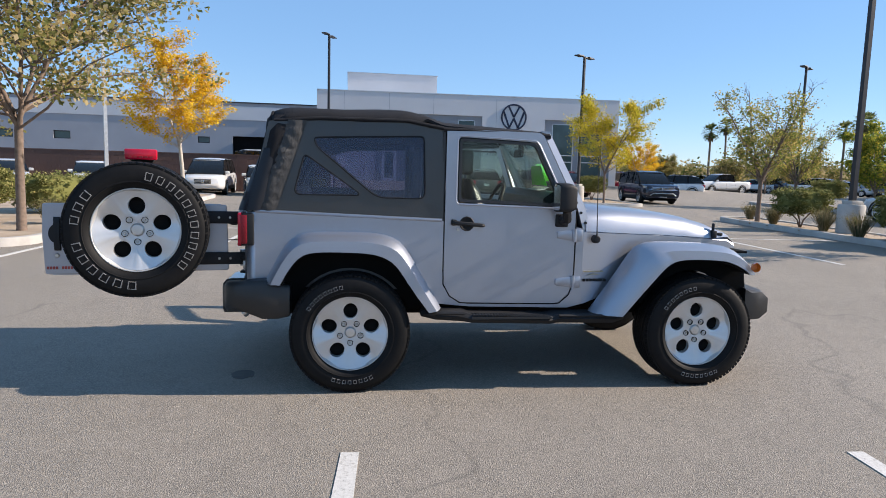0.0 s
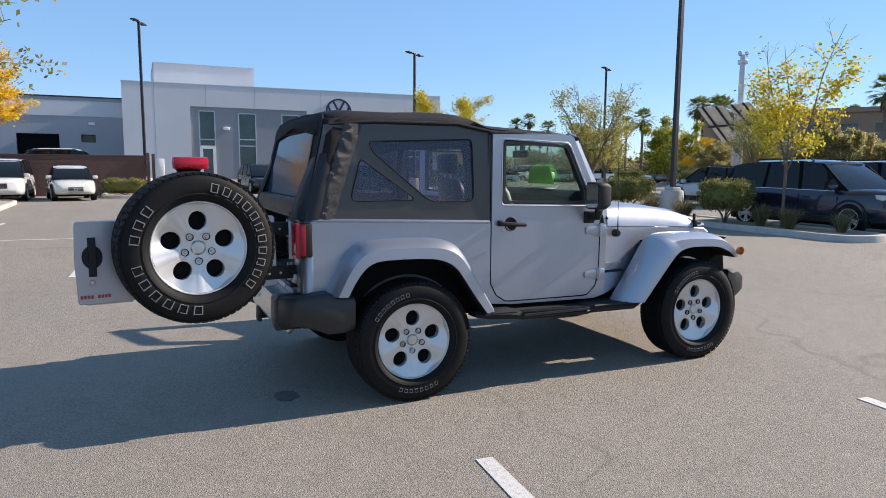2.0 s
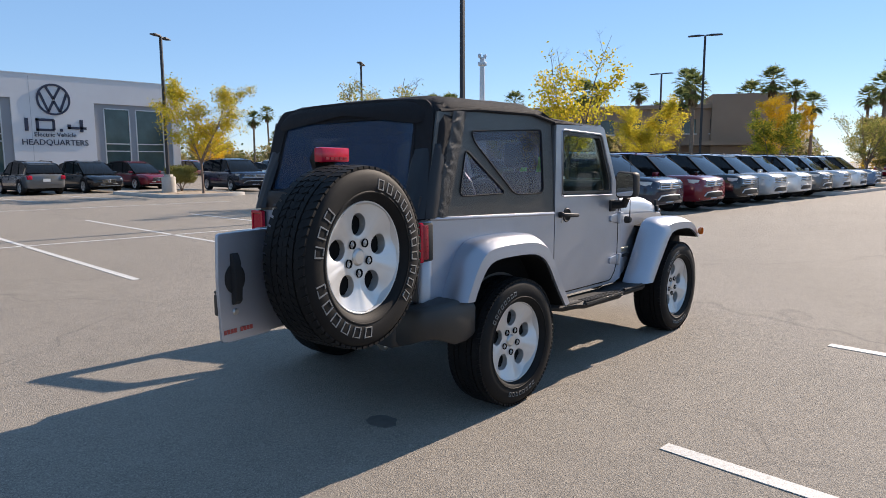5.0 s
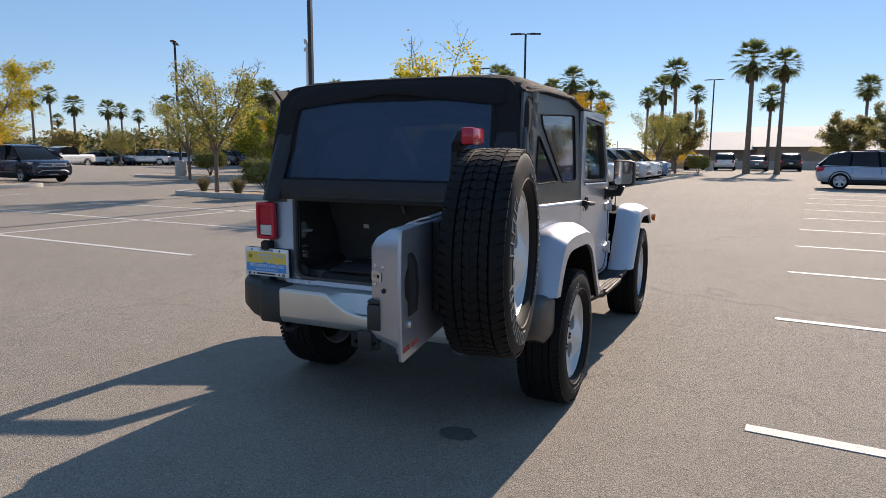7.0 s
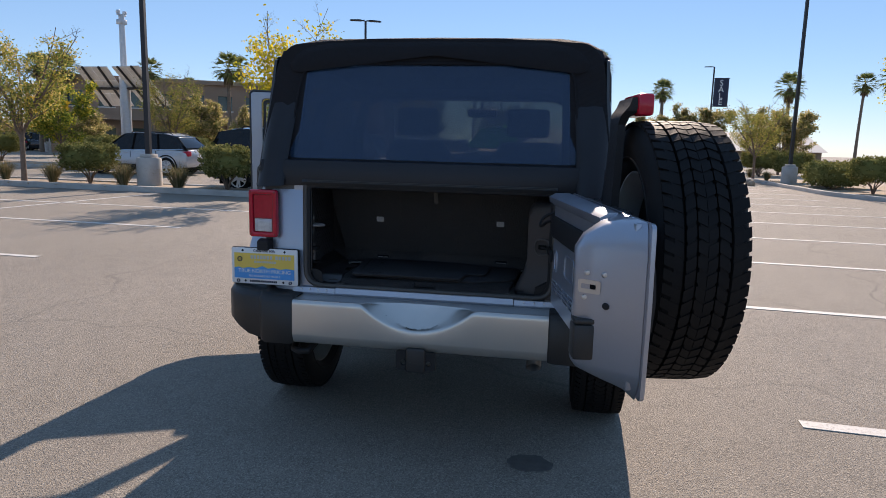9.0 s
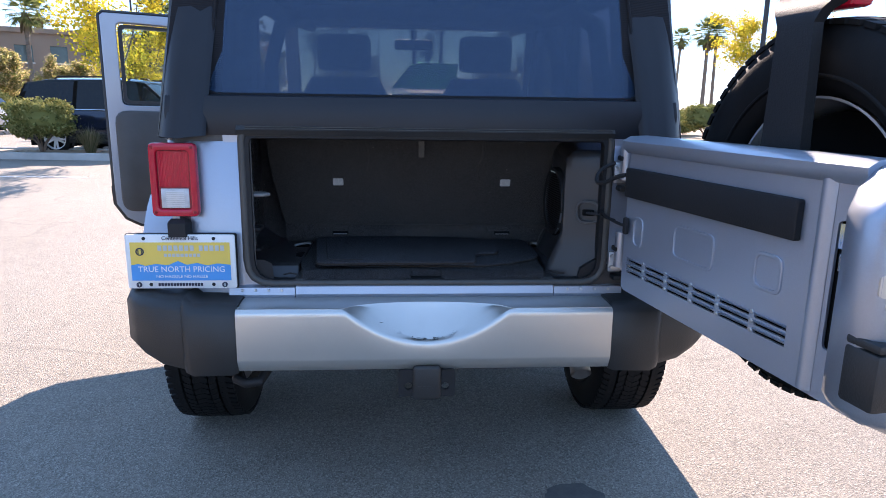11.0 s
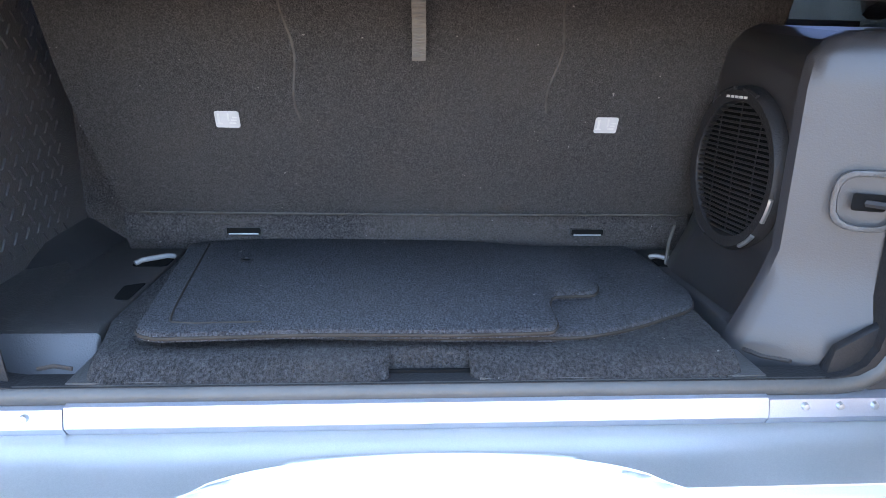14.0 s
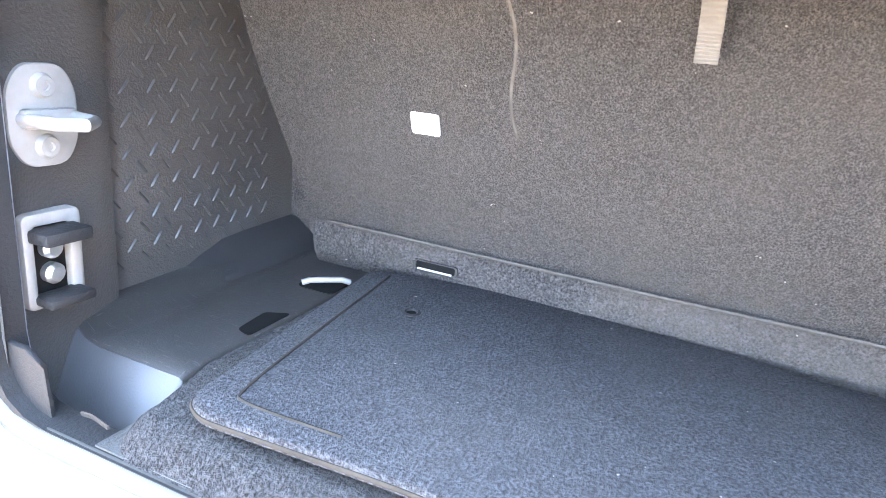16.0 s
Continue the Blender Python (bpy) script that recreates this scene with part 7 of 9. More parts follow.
# the mouldings draw together towards the opening
for ob in bay.children_recursive:
    if ob.type == "MESH" and ob.parent != spk:
        for v in ob.data.vertices:
            v.co.x += float(np.interp(v.co.x, [-0.80, -0.755, -0.68, -0.60, -0.50, 0.6], [0.07, 0.07, 0.018, 0.018, 0.035, 0.04]))

# load floor carpet; its front apron rolls down to the sill on either side of the finger notch
bm = slab(bmesh.new(), [[(-0.21, 0.405), (-0.56, 0.405), (-0.60, 0.395), (-0.6395, 0.386), (-0.6395, -0.378), (-0.55, -0.384), (-0.21, -0.405)]], on_xy, FZ - 0.02, FZ + 0.012)
part("load_floor", bm, APRONCARPET, bay, "worn charcoal carpet load floor", 0)


def apron(y0, y1, reach, name):
    prof = [(0.0, 0.0), (0.014, -0.0004), (0.028, -0.004), (0.042, -0.0125), (0.053, -0.022), (0.0585, -0.028), (0.0595, -0.0335), (0.056, -0.039), (0.03, -0.034), (0.0, -0.03)]
    rings, n = [], 40
    for i in range(n + 1):
        y = y0 + (y1 - y0) * i / n
        e = min(y - y0, y1 - y)
        k = reach * (1 - 0.28 * max(0.0, 1 - e / 0.028) ** 2)
        w = 0.0022 * noise.noise(Vector((y * 14, 3.1, reach)))
        rings.append([(-0.6396 - a * k, y, FZ + 0.012 + b * (k / reach) + w * min(1, a / 0.03)) for a, b in prof])
    return part(name, loft(bmesh.new(), rings), APRONCARPET, bay, "worn carpet apron rolled down over the sill", 70)


apron(0.046, 0.386, 1.0, "carpet_apron")
apron(-0.378, -0.05, 1.0, "carpet_apron")
apron(-0.05, 0.046, 0.45, "carpet_apron")
part("notch_wall", mk((-0.671, -0.666, -0.052, 0.048, FZ - 0.09, FZ - 0.006)), DARK, bay)
part("notch_floor", mk((-0.70, -0.664, -0.055, 0.05, FZ - 0.078, FZ - 0.073)), BLACK, bay)
for y in (0.0465, -0.0505):
    part("notch_cheek", mk((-0.694, -0.655, y - 0.001, y + 0.001, FZ - 0.075, FZ - 0.028)), DARK, bay, smooth=0)


# two loose floor mats on the load floor
def floor_mat(outline, z, label):
    """A thick carpet mat with a rounded edge and a thin bound rim."""
    mat_ = thing("floor_mat", label, "floor mat", None, "floor mats in the cargo bay")
    bm = slab(bmesh.new(), [outline], on_xy, z, z + 0.012, 0.005)
    part("carpet", bm, MATCARPET, mat_, smooth=40)
    bm = tube(bmesh.new(), [(u, v, z + 0.0045) for u, v in outline + outline[:1]], 0.0024, 6, caps=False)
    part("binding", bm, BINDING, mat_, "worn brown bound edge")
    return mat_


under = rnd([(-0.235, 0.33), (-0.61, 0.30), (-0.632, 0.0), (-0.635, -0.19), (-0.612, -0.26), (-0.54, -0.378), (-0.49, -0.398), (-0.37, -0.398), (-0.228, -0.385)], [0.04, 0.05, 0.05, 0.03, 0.03, 0.03, 0.03, 0.03, 0.03], 6)
floor_mat(under, FZ + 0.0125, "charcoal carpet floor mat lying under another on the load floor")
over = rnd([(-0.268, 0.388), (-0.645, 0.343), (-0.660, 0.318), (-0.650, 0.137), (-0.655, -0.04), (-0.650, -0.153), (-0.626, -0.164), (-0.555, -0.168), (-0.526, -0.180), (-0.521, -0.243), (-0.487, -0.257), (-0.318, -0.263), (-0.288, -0.21), (-0.252, -0.08), (-0.240, 0.24)], [0.03, 0.02, 0.018, 0.03, 0.03, 0.012, 0.01, 0.02, 0.012, 0.015, 0.015, 0.03, 0.03, 0.04, 0.05], 5)
m2 = floor_mat(over, FZ + 0.0265, "navy-charcoal carpet floor mat with a stepped corner, on top of another")
bm = lathe(bmesh.new(), [(0.0055, FZ + 0.0385), (0.008, FZ + 0.0405), (0.0115, FZ + 0.0395), (0.0115, FZ + 0.0375)], 20, "z", (-0.375, 0.272, 0))
part("grommet", bm, BLACK, m2)
part("grommet_hole", lathe(bmesh.new(), [(0.0, FZ + 0.0388), (0.006, FZ + 0.0388)], 14, "z", (-0.375, 0.272, 0)), DARK, m2, smooth=0)
bm = bmesh.new()
tube(bm, supple([(-0.285, 0.352, FZ + 0.0388), (-0.45, 0.333, FZ + 0.0388), (-0.62, 0.312, FZ + 0.0388), (-0.632, 0.30, FZ + 0.0388), (-0.628, 0.2, FZ + 0.0388)]), 0.0016, 5)
part("stitch_line", bm, BINDING, m2)

# fluorescent card and papers on the dashboard
card = thing("windscreen_card", "bright fluorescent green card propped on the dashboard", "card")
shape = [(-0.27, 1.372), (0.13, 1.372), (0.02, 1.505), (-0.05, 1.52), (-0.27, 1.52)]
part("card", slab(bmesh.new(), [shape], lambda u, v, w: (1.475 - 0.38 * (v - 1.37) + w, u, v), 0.0, 0.003), GREEN, card, smooth=0)
paper = thing("paper", "white paper sheet lying on the dashboard", "paper")
bm = loft(bmesh.new(), [[(x, y0, z), (x, y1, z), (x, y1, z + 0.002), (x, y0, z + 0.002)] for x, y0, y1, z in ((1.375, -0.38, -0.02, 1.3365), (1.43, -0.36, 0.02, 1.343), (1.475, -0.33, 0.05, 1.362))])
part("sheet", bm, WHITE, paper, smooth=0)

# ---- lamp posts, solar mast ----
def lamp_post(x, y, h=8.0, heads=(0, 180), turn=0, base=0.88, square=0.13, metal=POLE, words="dark bronze"):
    p = thing("street_lamp", f"tall {words} car-park lamp on a round concrete base", "street lamp", pose(x, y, 0, 0, 0, turn), "car-park lamps")
    part("base", lathe(bmesh.new(), [(0.0, 0), (0.33, 0), (0.33, base - 0.04), (0.3, base), (0.0, base)], 28, "z"), CONCRETE, p)
    part("base_plate", mk((-0.17, 0.17, -0.17, 0.17, base, base + 0.1), bev=0.015), CONCRETE, p)
    s = square / 2
    part("pole", loft(bmesh.new(), [[(-k, -k, z), (k, -k, z), (k, k, z), (-k, k, z)] for z, k in ((base + 0.08, s), (h, s * 0.85))]), metal, p, smooth=0)
    for a in heads:
        c, q = math.cos(radians(a)), math.sin(radians(a))
        bm = loft(bmesh.new(), [[(u * c - w * q, u * q + w * c, h - 0.02 + z) for w, z in ((-k, 0), (k, 0), (k * 0.8, t), (-k * 0.8, t))] for u, k, t in ((0.05, 0.05, 0.06), (0.2, 0.06, 0.06), (0.28, 0.16, 0.07), (0.78, 0.16, 0.05), (0.84, 0.13, 0.03))])
        part("lamp_head", bm, metal, p, smooth=0)
    return p


lamp_post(13.25, 10.65, 8.75, (0, 180), 5)
lamp_post(12.0, 28.4, 7.5, (0, 180), 40)
lamp_post(24.45, 28.2, 7.55, (0, 180), 40)
lamp_post(32.2, 10.1, 8.0, (90, 270), 20)
lamp_post(-1.2, 34.3, 9.0, (0, 180), 70)
lamp_post(-9.3, 22.1, 8.6, (0, 180), 30, metal=GALV, words="pale galvanised")
lamp_post(28.6, -10.85, 9.0, (0, 180), 10)
lamp_post(21.6, -13.2, 8.5, (0, 180), 10)
lamp_post(45.0, 18.0, 8.0, (90, 270), 10)
lamp_post(62.0, 2.0, 8.2, (90, 270), 0)
lamp_post(52.0, 47.0, 8.2, (0, 180), 40)

lamp_post(60.0, -13.8, 9.0, (90,), 0)
flag = thing("pole_banner", "dark banner with white upright capitals hung on a lamp pole", "banner", pose(60.0, -13.8, 0))
part("banner_cloth", mk((-0.02, 0.02, -1.35, -0.1, 5.6, 8.0)), NAVY, flag, smooth=0)
for i, ch in enumerate("SALE"):
    letters(ch, 0.72, WHITE, flag, Matrix(((0, 0, -1, -0.03), (-1, 0, 0, -0.72), (0, 1, 0, 7.6 - 0.56 * i), (0, 0, 0, 1))), "banner_letter", 0.005)
part("banner_arm", mk((-0.03, 0.03, -1.4, 0, 8.0, 8.06), (-0.03, 0.03, -1.4, 0, 5.54, 5.6)), POLE, flag, smooth=0)

mast = thing("solar_mast", "galvanised mast with two tilted solar panel arrays", "solar mast", pose(30.5, 23.5, 0, 0, 0, -7))
part("mast_pole", tube(bmesh.new(), [(0, 0, 0), (0, 0, 5.2), (0, 0, 5.21), (0, 0, 8.1)], [0.3, 0.28, 0.17, 0.15], 14), GALV, mast)
for nm, b in (("mast_arm", (-0.3, 0.3, -0.06, 0.06, 8.05, 8.15)), ("camera_box", (-0.3, -0.18, -0.1, 0.1, 8.15, 8.33)), ("camera_box", (0.18, 0.3, -0.1, 0.1, 8.15, 8.33)), ("mast_collar", (-0.22, 0.22, -0.22, 0.22, 5.1, 5.35)), ("mast_collar", (-0.2, 0.2, -0.2, 0.2, 7.6, 7.85))):
    part(nm, mk(b, bev=0.02), GALV, mast)
for s in (-1, 1):
    arr = group_part("solar_array", mast, "three by two solar panels seen from behind")
    arr.matrix_basis = pose(-0.1, s * 1.25, 4.25, 0, 42, 6 * s)
    for i in range(3):
        for j in range(2):
            part("solar_panel", mk((-1.45 + i * 0.98, -0.5 + i * 0.98, -0.98 + j * 0.99, -0.02 + j * 0.99, -0.02, 0.02)), SOLAR, arr, smooth=0)
    part("panel_rail", mk((-1.5, 1.5, -0.55, -0.45, -0.1, -0.02), (-1.5, 1.5, 0.45, 0.55, -0.1, -0.02), (-0.05, 0.05, -1.0, 1.0, -0.18, -0.1)), POLE, arr, smooth=0)
part("array_arm", tube(bmesh.new(), [(0, -1.3, 4.15), (0, 1.3, 4.15)], 0.07, 8), GALV, mast)


# ---- trees, palms, hedges, grasses ----
def leaves(bm, centres, count, spread, size, rr, flat=1.0):
    for i in range(count):
        c = centres[rr.randrange(len(centres))]
        p = c + Vector((rr.gauss(0, spread), rr.gauss(0, spread), rr.gauss(0, spread * 0.8)))
        s = size * rr.uniform(0.6, 1.3)
        a = Vector((rr.gauss(0, 1), rr.gauss(0, 1), rr.gauss(0, 1))).normalized()
        b = a.orthogonal().normalized() * s * 0.45
        a = a * s
        bm.faces.new([bm.verts.new(q) for q in (p - a * 0.5, p + b, p + a * 0.7, p - b)])
    return bm


def shoot(bm, p, d, length, r, rr, n=5, rise=0.05, wob=0.13, sides=5):
    """A tapered, crooked shoot; returns its points."""
    pts, rad = [p.copy()], [r]
    for k in range(n):
        d = (d + Vector((rr.gauss(0, wob), rr.gauss(0, wob), rr.gauss(rise, wob * 0.5)))).normalized()
        p = p + d * length / n
        pts.append(p)
        rad.append(r * (1 - 0.8 * (k + 1) / n))
    tube(bm, pts, rad, sides, caps=False)
    return pts


def grown(seed, h, fork, width, leaders, material, z0, z1, count, size, r, bark, side=13, rise=0.05, open_=0.25):
    """Trunk, leaders, side branches and twigs; leaves sit along the twigs between z0 and z1, and the rest stays bare."""
    rr = random.Random(seed)
    bm = bmesh.new()
    sway = Vector((rr.uniform(-0.05, 0.05), rr.uniform(-0.05, 0.05), 0))
    foot = [Vector((0, 0, -0.1)), Vector((0, 0, 0.06)), Vector((0, 0, fork * 0.5)) + sway * fork * 0.3, Vector((0, 0, fork)) + sway * fork]
    tube(bm, foot, [r * 1.35, r * 1.08, r * 0.92, r * 0.86], 9)
    at = []
    for k in range(leaders):
        a = 2 * math.pi * (k + rr.uniform(-0.2, 0.2)) / leaders
        lean_ = open_ * rr.uniform(0.7, 1.2) if leaders > 1 else 0.04
        d = Vector((math.cos(a) * lean_, math.sin(a) * lean_, 1)).normalized()
        main = shoot(bm, foot[3] - Vector((0, 0, 0.05 * k)), d, (h - fork) * rr.uniform(0.86, 1.0), r * (0.8 if leaders == 1 else 0.58), rr, 8, 0.02, 0.07, 7)
        for i in range(side):
            t = (i + rr.random()) / side * 0.94
            q = main[int(t * 8)].lerp(main[int(t * 8) + 1], t * 8 - int(t * 8))
            b = a + rr.gauss(0, 0.9) if leaders > 1 and rr.random() < 0.6 else rr.uniform(0, 2 * math.pi)
            reach = 0.5 * width * (1 - 0.62 * t) * rr.uniform(0.6, 1.15) * (1.0 if leaders == 1 else 0.66)
            up = rr.uniform(0.25, 0.75) + 0.5 * t
            limb = shoot(bm, q, Vector((math.cos(b), math.sin(b), up)).normalized(), reach * 1.15, r * 0.32 * (1 - 0.6 * t), rr, 5, rise)
            for w in range(rr.randint(5, 8)):
                c = rr.uniform(0.3, 1.0) * 4.99
                o = limb[int(c)].lerp(limb[int(c) + 1], c - int(c))
                e = rr.uniform(0, 2 * math.pi)
                tip = (limb[-1] - limb[0]).normalized() * 0.8 + Vector((math.cos(e), math.sin(e), rr.uniform(-0.2, 0.7)))
                twig = shoot(bm, o, tip.normalized(), max(0.25, reach * rr.uniform(0.25, 0.55)), r * 0.07, rr, 4, rise, 0.2, 3)
                if rr.random() < 0.85:
                    at += [twig[m].lerp(twig[m + 1], f) for m in range(4) for f in (0.2, 0.7)]
    at = [p for p in at if z0 + rr.uniform(-0.35, 0.35) < p.z < z1 + rr.uniform(-0.35, 0.35)]
    return mesh_of("trunk", bm, bark, 60), mesh_of("crown", leaves(bmesh.new(), at, count, 0.13, size, rr), material, 0)


def plant(name, label, cat, meshes, x, y, turn=0.0, scale=1.0, z=0.0, group=""):
    t = thing(name, label, cat, pose(x, y, z, 0, 0, turn) @ Matrix.Scale(scale, 4), group)
    for nm, me in zip(("trunk", "crown", "skirt"), meshes):
        share(nm, me, t, Matrix())
    return t


T_OLIVE = grown(21, 4.9, 1.1, 6.4, 5, LEAF_O, 1.0, 5.3, 26000, 0.10, 0.10, BARK, 10, 0.0, 0.5)
T_BIG = grown(37, 5.9, 2.1, 9.6, 5, LEAF_O, 1.7, 6.0, 15000, 0.088, 0.085, BARK, 13, -0.07, 0.5)
T_YELLOW = grown(8, 6.6, 2.1, 7.4, 3, LEAF_Y, 2.2, 6.8, 22000, 0.085, 0.09, PALEBARK, 14, -0.02, 0.4)
T_TURN = grown(33, 4.9, 1.35, 4.0, 5, LEAF_M, 1.3, 3.8, 8000, 0.058, 0.075, BARK, 9, 0.06, 0.5)
T_LIME = grown(47, 5.1, 1.45, 3.5, 3, LEAF_L, 1.2, 3.9, 3800, 0.07, 0.04, BARK, 10, 0.06, 0.35)
T_GREEN = grown(61, 4.4, 1.1, 4.6, 4, LEAF_G, 1.0, 4.6, 12000, 0.085, 0.05, BARK, 10, 0.03, 0.5)
T_PALE = grown(51, 5.4, 1.5, 6.2, 4, LEAF_L, 1.5, 5.6, 14000, 0.08, 0.055, BARK, 11, 0.03, 0.45)
plant("olive_tree", "sparse tree with dry olive and brown leaves", "tree", T_BIG, -6.2, 8.4, 20, 1.0, 0.1)
plant("yellow_tree", "slender tree in bright yellow autumn leaf", "tree", T_YELLOW, -7.2, 25.2, 60, 1.0, 0.1)
plant("turning_tree", "small tree half turned to yellow-green", "tree", T_TURN, 13.2, 14.6, 200, 1.0, 0.1, "island trees")
plant("lime_tree", "thin young tree with lime-yellow leaves and bare twigs", "tree", T_LIME, 12.85, 6.5, 30, 1.0, 0.1, "island trees")
plant("pale_tree", "thin young tree with pale yellow leaves", "tree", T_PALE, 12.5, 26.0, 0, 1.0, 0.1)
for i, (x, y, s, me, nm, lb) in enumerate((
        (23.8, 16.5, 1.0, T_TURN, "turning_tree", "small tree half turned to yellow-green"), (24.6, 22.8, 0.95, T_GREEN, "green_tree", "small rounded tree in green and yellow leaf"), (22.4, 25.4, 1.0, T_TURN, "turning_tree", "small tree half turned to yellow-green"),
        (33.3, 13.4, 0.95, T_PALE, "pale_tree", "yellow-green tree behind parked cars"),
        (36.3, 18.5, 0.72, T_OLIVE, "olive_tree", "rounded dry olive tree behind parked cars"), (41.5, 4.0, 1.0, T_TURN, "turning_tree", "small tree turning yellow"),
        (47.0, 3.4, 0.95, T_OLIVE, "olive_tree", "rounded dry olive-leaved tree on an island"), (36.5, 7.6, 0.95, T_GREEN, "green_tree", "small rounded tree in green and yellow leaf"),
        (34.0, -10.8, 0.95, T_TURN, "turning_tree", "small spreading tree with thin leaves"), (42.5, -14.6, 0.9, T_OLIVE, "olive_tree", "rounded tree with dry olive leaves"),
        (48.0, -10.5, 1.0, T_OLIVE, "olive_tree", "rounded tree with dry olive leaves"), (54.0, -8.0, 0.95, T_OLIVE, "olive_tree", "rounded tree with dry olive leaves"), (50.0, -15.5, 1.0, T_TURN, "turning_tree", "small tree turning yellow"),
        (39.0, 33.0, 0.75, T_OLIVE, "olive_tree", "rounded tree with dry olive leaves"), (44.0, 40.0, 0.7, T_YELLOW, "yellow_tree", "yellow tree in the far car park"), (34.0, 45.0, 0.85, T_TURN, "turning_tree", "far tree turning yellow"),
        (30.0, 55.0, 0.75, T_OLIVE, "olive_tree", "far rounded tree with dry leaves"), (40.0, 60.0, 0.75, T_OLIVE, "olive_tree", "far rounded tree with dry leaves"), (50.0, 66.0, 0.95, T_TURN, "turning_tree", "far tree turning yellow"), (22.0, 43.0, 0.6, T_YELLOW, "yellow_tree", "small yellow tree beside the building"),
        (46.0, 28.0, 1.0, T_OLIVE, "olive_tree", "rounded tree with dry olive leaves"), (49.0, 22.0, 1.0, T_LIME, "lime_tree", "small yellow tree before the brown building"), (56.0, 12.0, 1.0, T_YELLOW, "yellow_tree", "yellow tree before the brown building"))):
    plant(nm, lb, "tree", me, x, y, 47 * i, s, 0.0, "trees of the car park")


def palm_meshes(seed, h):
    rr = random.Random(seed)
    bm = bmesh.new()
    bend = rr.uniform(-0.35, 0.35)
    spine = [Vector((bend * (t ** 2), 0.3 * bend * t, h * t)) for t in (0, 0.25, 0.5, 0.75, 1.0)]
    tube(bm, spine, [0.25, 0.17, 0.15, 0.14, 0.16], 10)
    for k in range(26):
        z = h * (0.1 + 0.9 * k / 26)
        t = z / h
        lathe(bm, [(0.145, z), (0.172, z + 0.07), (0.14, z + 0.1)], 10, "z", (bend * t * t, 0.3 * bend * t, 0)) if k % 2 else None
    trunk = mesh_of("trunk", bm, PALMBARK, 50)
    bm, sk = bmesh.new(), bmesh.new()
    tip = spine[-1]
    for k in range(46):
        a = 2.399 * k + rr.uniform(-0.2, 0.2)
        el = radians(80 - 128 * (k / 45) ** 0.9)
        out = Vector((math.cos(a), math.sin(a), 0))
        d = out * math.cos(el) + Vector((0, 0, math.sin(el)))
        stem = rr.uniform(0.7, 1.0)
        base = tip + d * stem
        side = Vector((-math.sin(a), math.cos(a), 0))
        upv = side.cross(d)
        for q in range(15):
            f = radians(-75 + 150 * q / 14)
            ld = (d * math.cos(f) + side * math.sin(f) + upv * 0.1).normalized()
            ln = rr.uniform(0.62, 0.88) * (1 - 0.25 * abs(f) / 1.3)
            w = ld.cross(upv).normalized() * 0.035
            drop = Vector((0, 0, -0.22 * ln))
            bm.faces.new([bm.verts.new(v) for v in (base - w, base + ld * ln * 0.6 - w * 0.7 , base + ld * ln + drop, base + ld * ln * 0.6 + w * 0.7, base + w)])
        w = side * 0.02
        bm.faces.new([bm.verts.new(v) for v in (tip - w, base - w, base + w, tip + w)])
    for k in range(90):
        a, z = rr.uniform(0, 6.28), rr.uniform(0.0, 0.75)
        out = Vector((math.cos(a), math.sin(a), 0))
        p = tip - Vector((0, 0, z)) + out * 0.14
        s_ = Vector((-math.sin(a), math.cos(a), 0)) * 0.07
        sk.faces.new([sk.verts.new(v) for v in (p - s_, p + out * 0.22 - Vector((0, 0, 0.5)) - s_, p + out * 0.24 - Vector((0, 0, 0.75)), p + out * 0.22 - Vector((0, 0, 0.5)) + s_, p + s_)])
    return trunk, mesh_of("crown", bm, LEAF_P, 0), mesh_of("skirt", sk, LEAF_D, 0)


PALMS = [palm_meshes(5, 8.5), palm_meshes(6, 10.0), palm_meshes(9, 7.2)]


def palm(x, y, k, s, turn):
    plant("palm_tree", "tall fan palm with a shaggy brown skirt", "palm tree", PALMS[k], x, y, turn, s, 0.0, "fan palms")


CAM0 = Vector((-3.7, -1.5))


def polar(azimuth, dist):
    a = radians(azimuth)
    return CAM0.x + dist * math.sin(a), CAM0.y + dist * math.cos(a)


PALM_SPOTS = ((62.7, 33.0, 10.4), (62.1, 27.7, 9.8), (70.2, 29.2, 8.5), (60.0, 22.6, 8.6), (54.9, 19.4, 9.2), (42.8, 69.2, 8.1), (44.3, 68.2, 8.7), (47.8, 69.4, 8.0), (59.0, 88.5, 6.9), (50.6, 67.3, 7.6), (53.0, 68.0, 7.4), (54.8, 49.7, 9.6), (56.1, 48.1, 9.5), (63.6, 23.5, 11.0), (71.2, 19.7, 10.1), (60.2, 14.4, 9.9), (66.5, 14.1, 9.3), (76.5, 14.9, 9.0))
PALM_SPOTS += ((73.4, 9.4, 9.0), (63.7, 6.6, 9.1), (59.9, 5.0, 10.1), (72.0, 4.2, 8.9), (54.2, -1.2, 10.4), (54.2, -3.4, 9.7), (66.2, -2.8, 8.1), (67.7, -10.7, 8.8), (75.6, -11.6, 9.6), (59.5, -20.1, 8.6), (50.6, 46.5, 9.1), (50.3, 43.6, 8.9), (48.0, 33.4, 8.2), (69.3, 42.7, 8.8), (52.9, 29.0, 9.3), (56.9, 64.7, 8.6), (55.1, 59.6, 9.1), (67.3, 81.9, 7.9), (57.3, -25.0, 8.4), (57.3, -27.6, 9.3), (57.6, -28.6, 9.0))
for i, (x, y, top_z) in enumerate(PALM_SPOTS):
    k = (0, 1, 2, 0, 2)[i % 5]
    palm(x, y, k, top_z / ((8.5, 10.0, 7.2)[k] + 1.4), 77 * i)



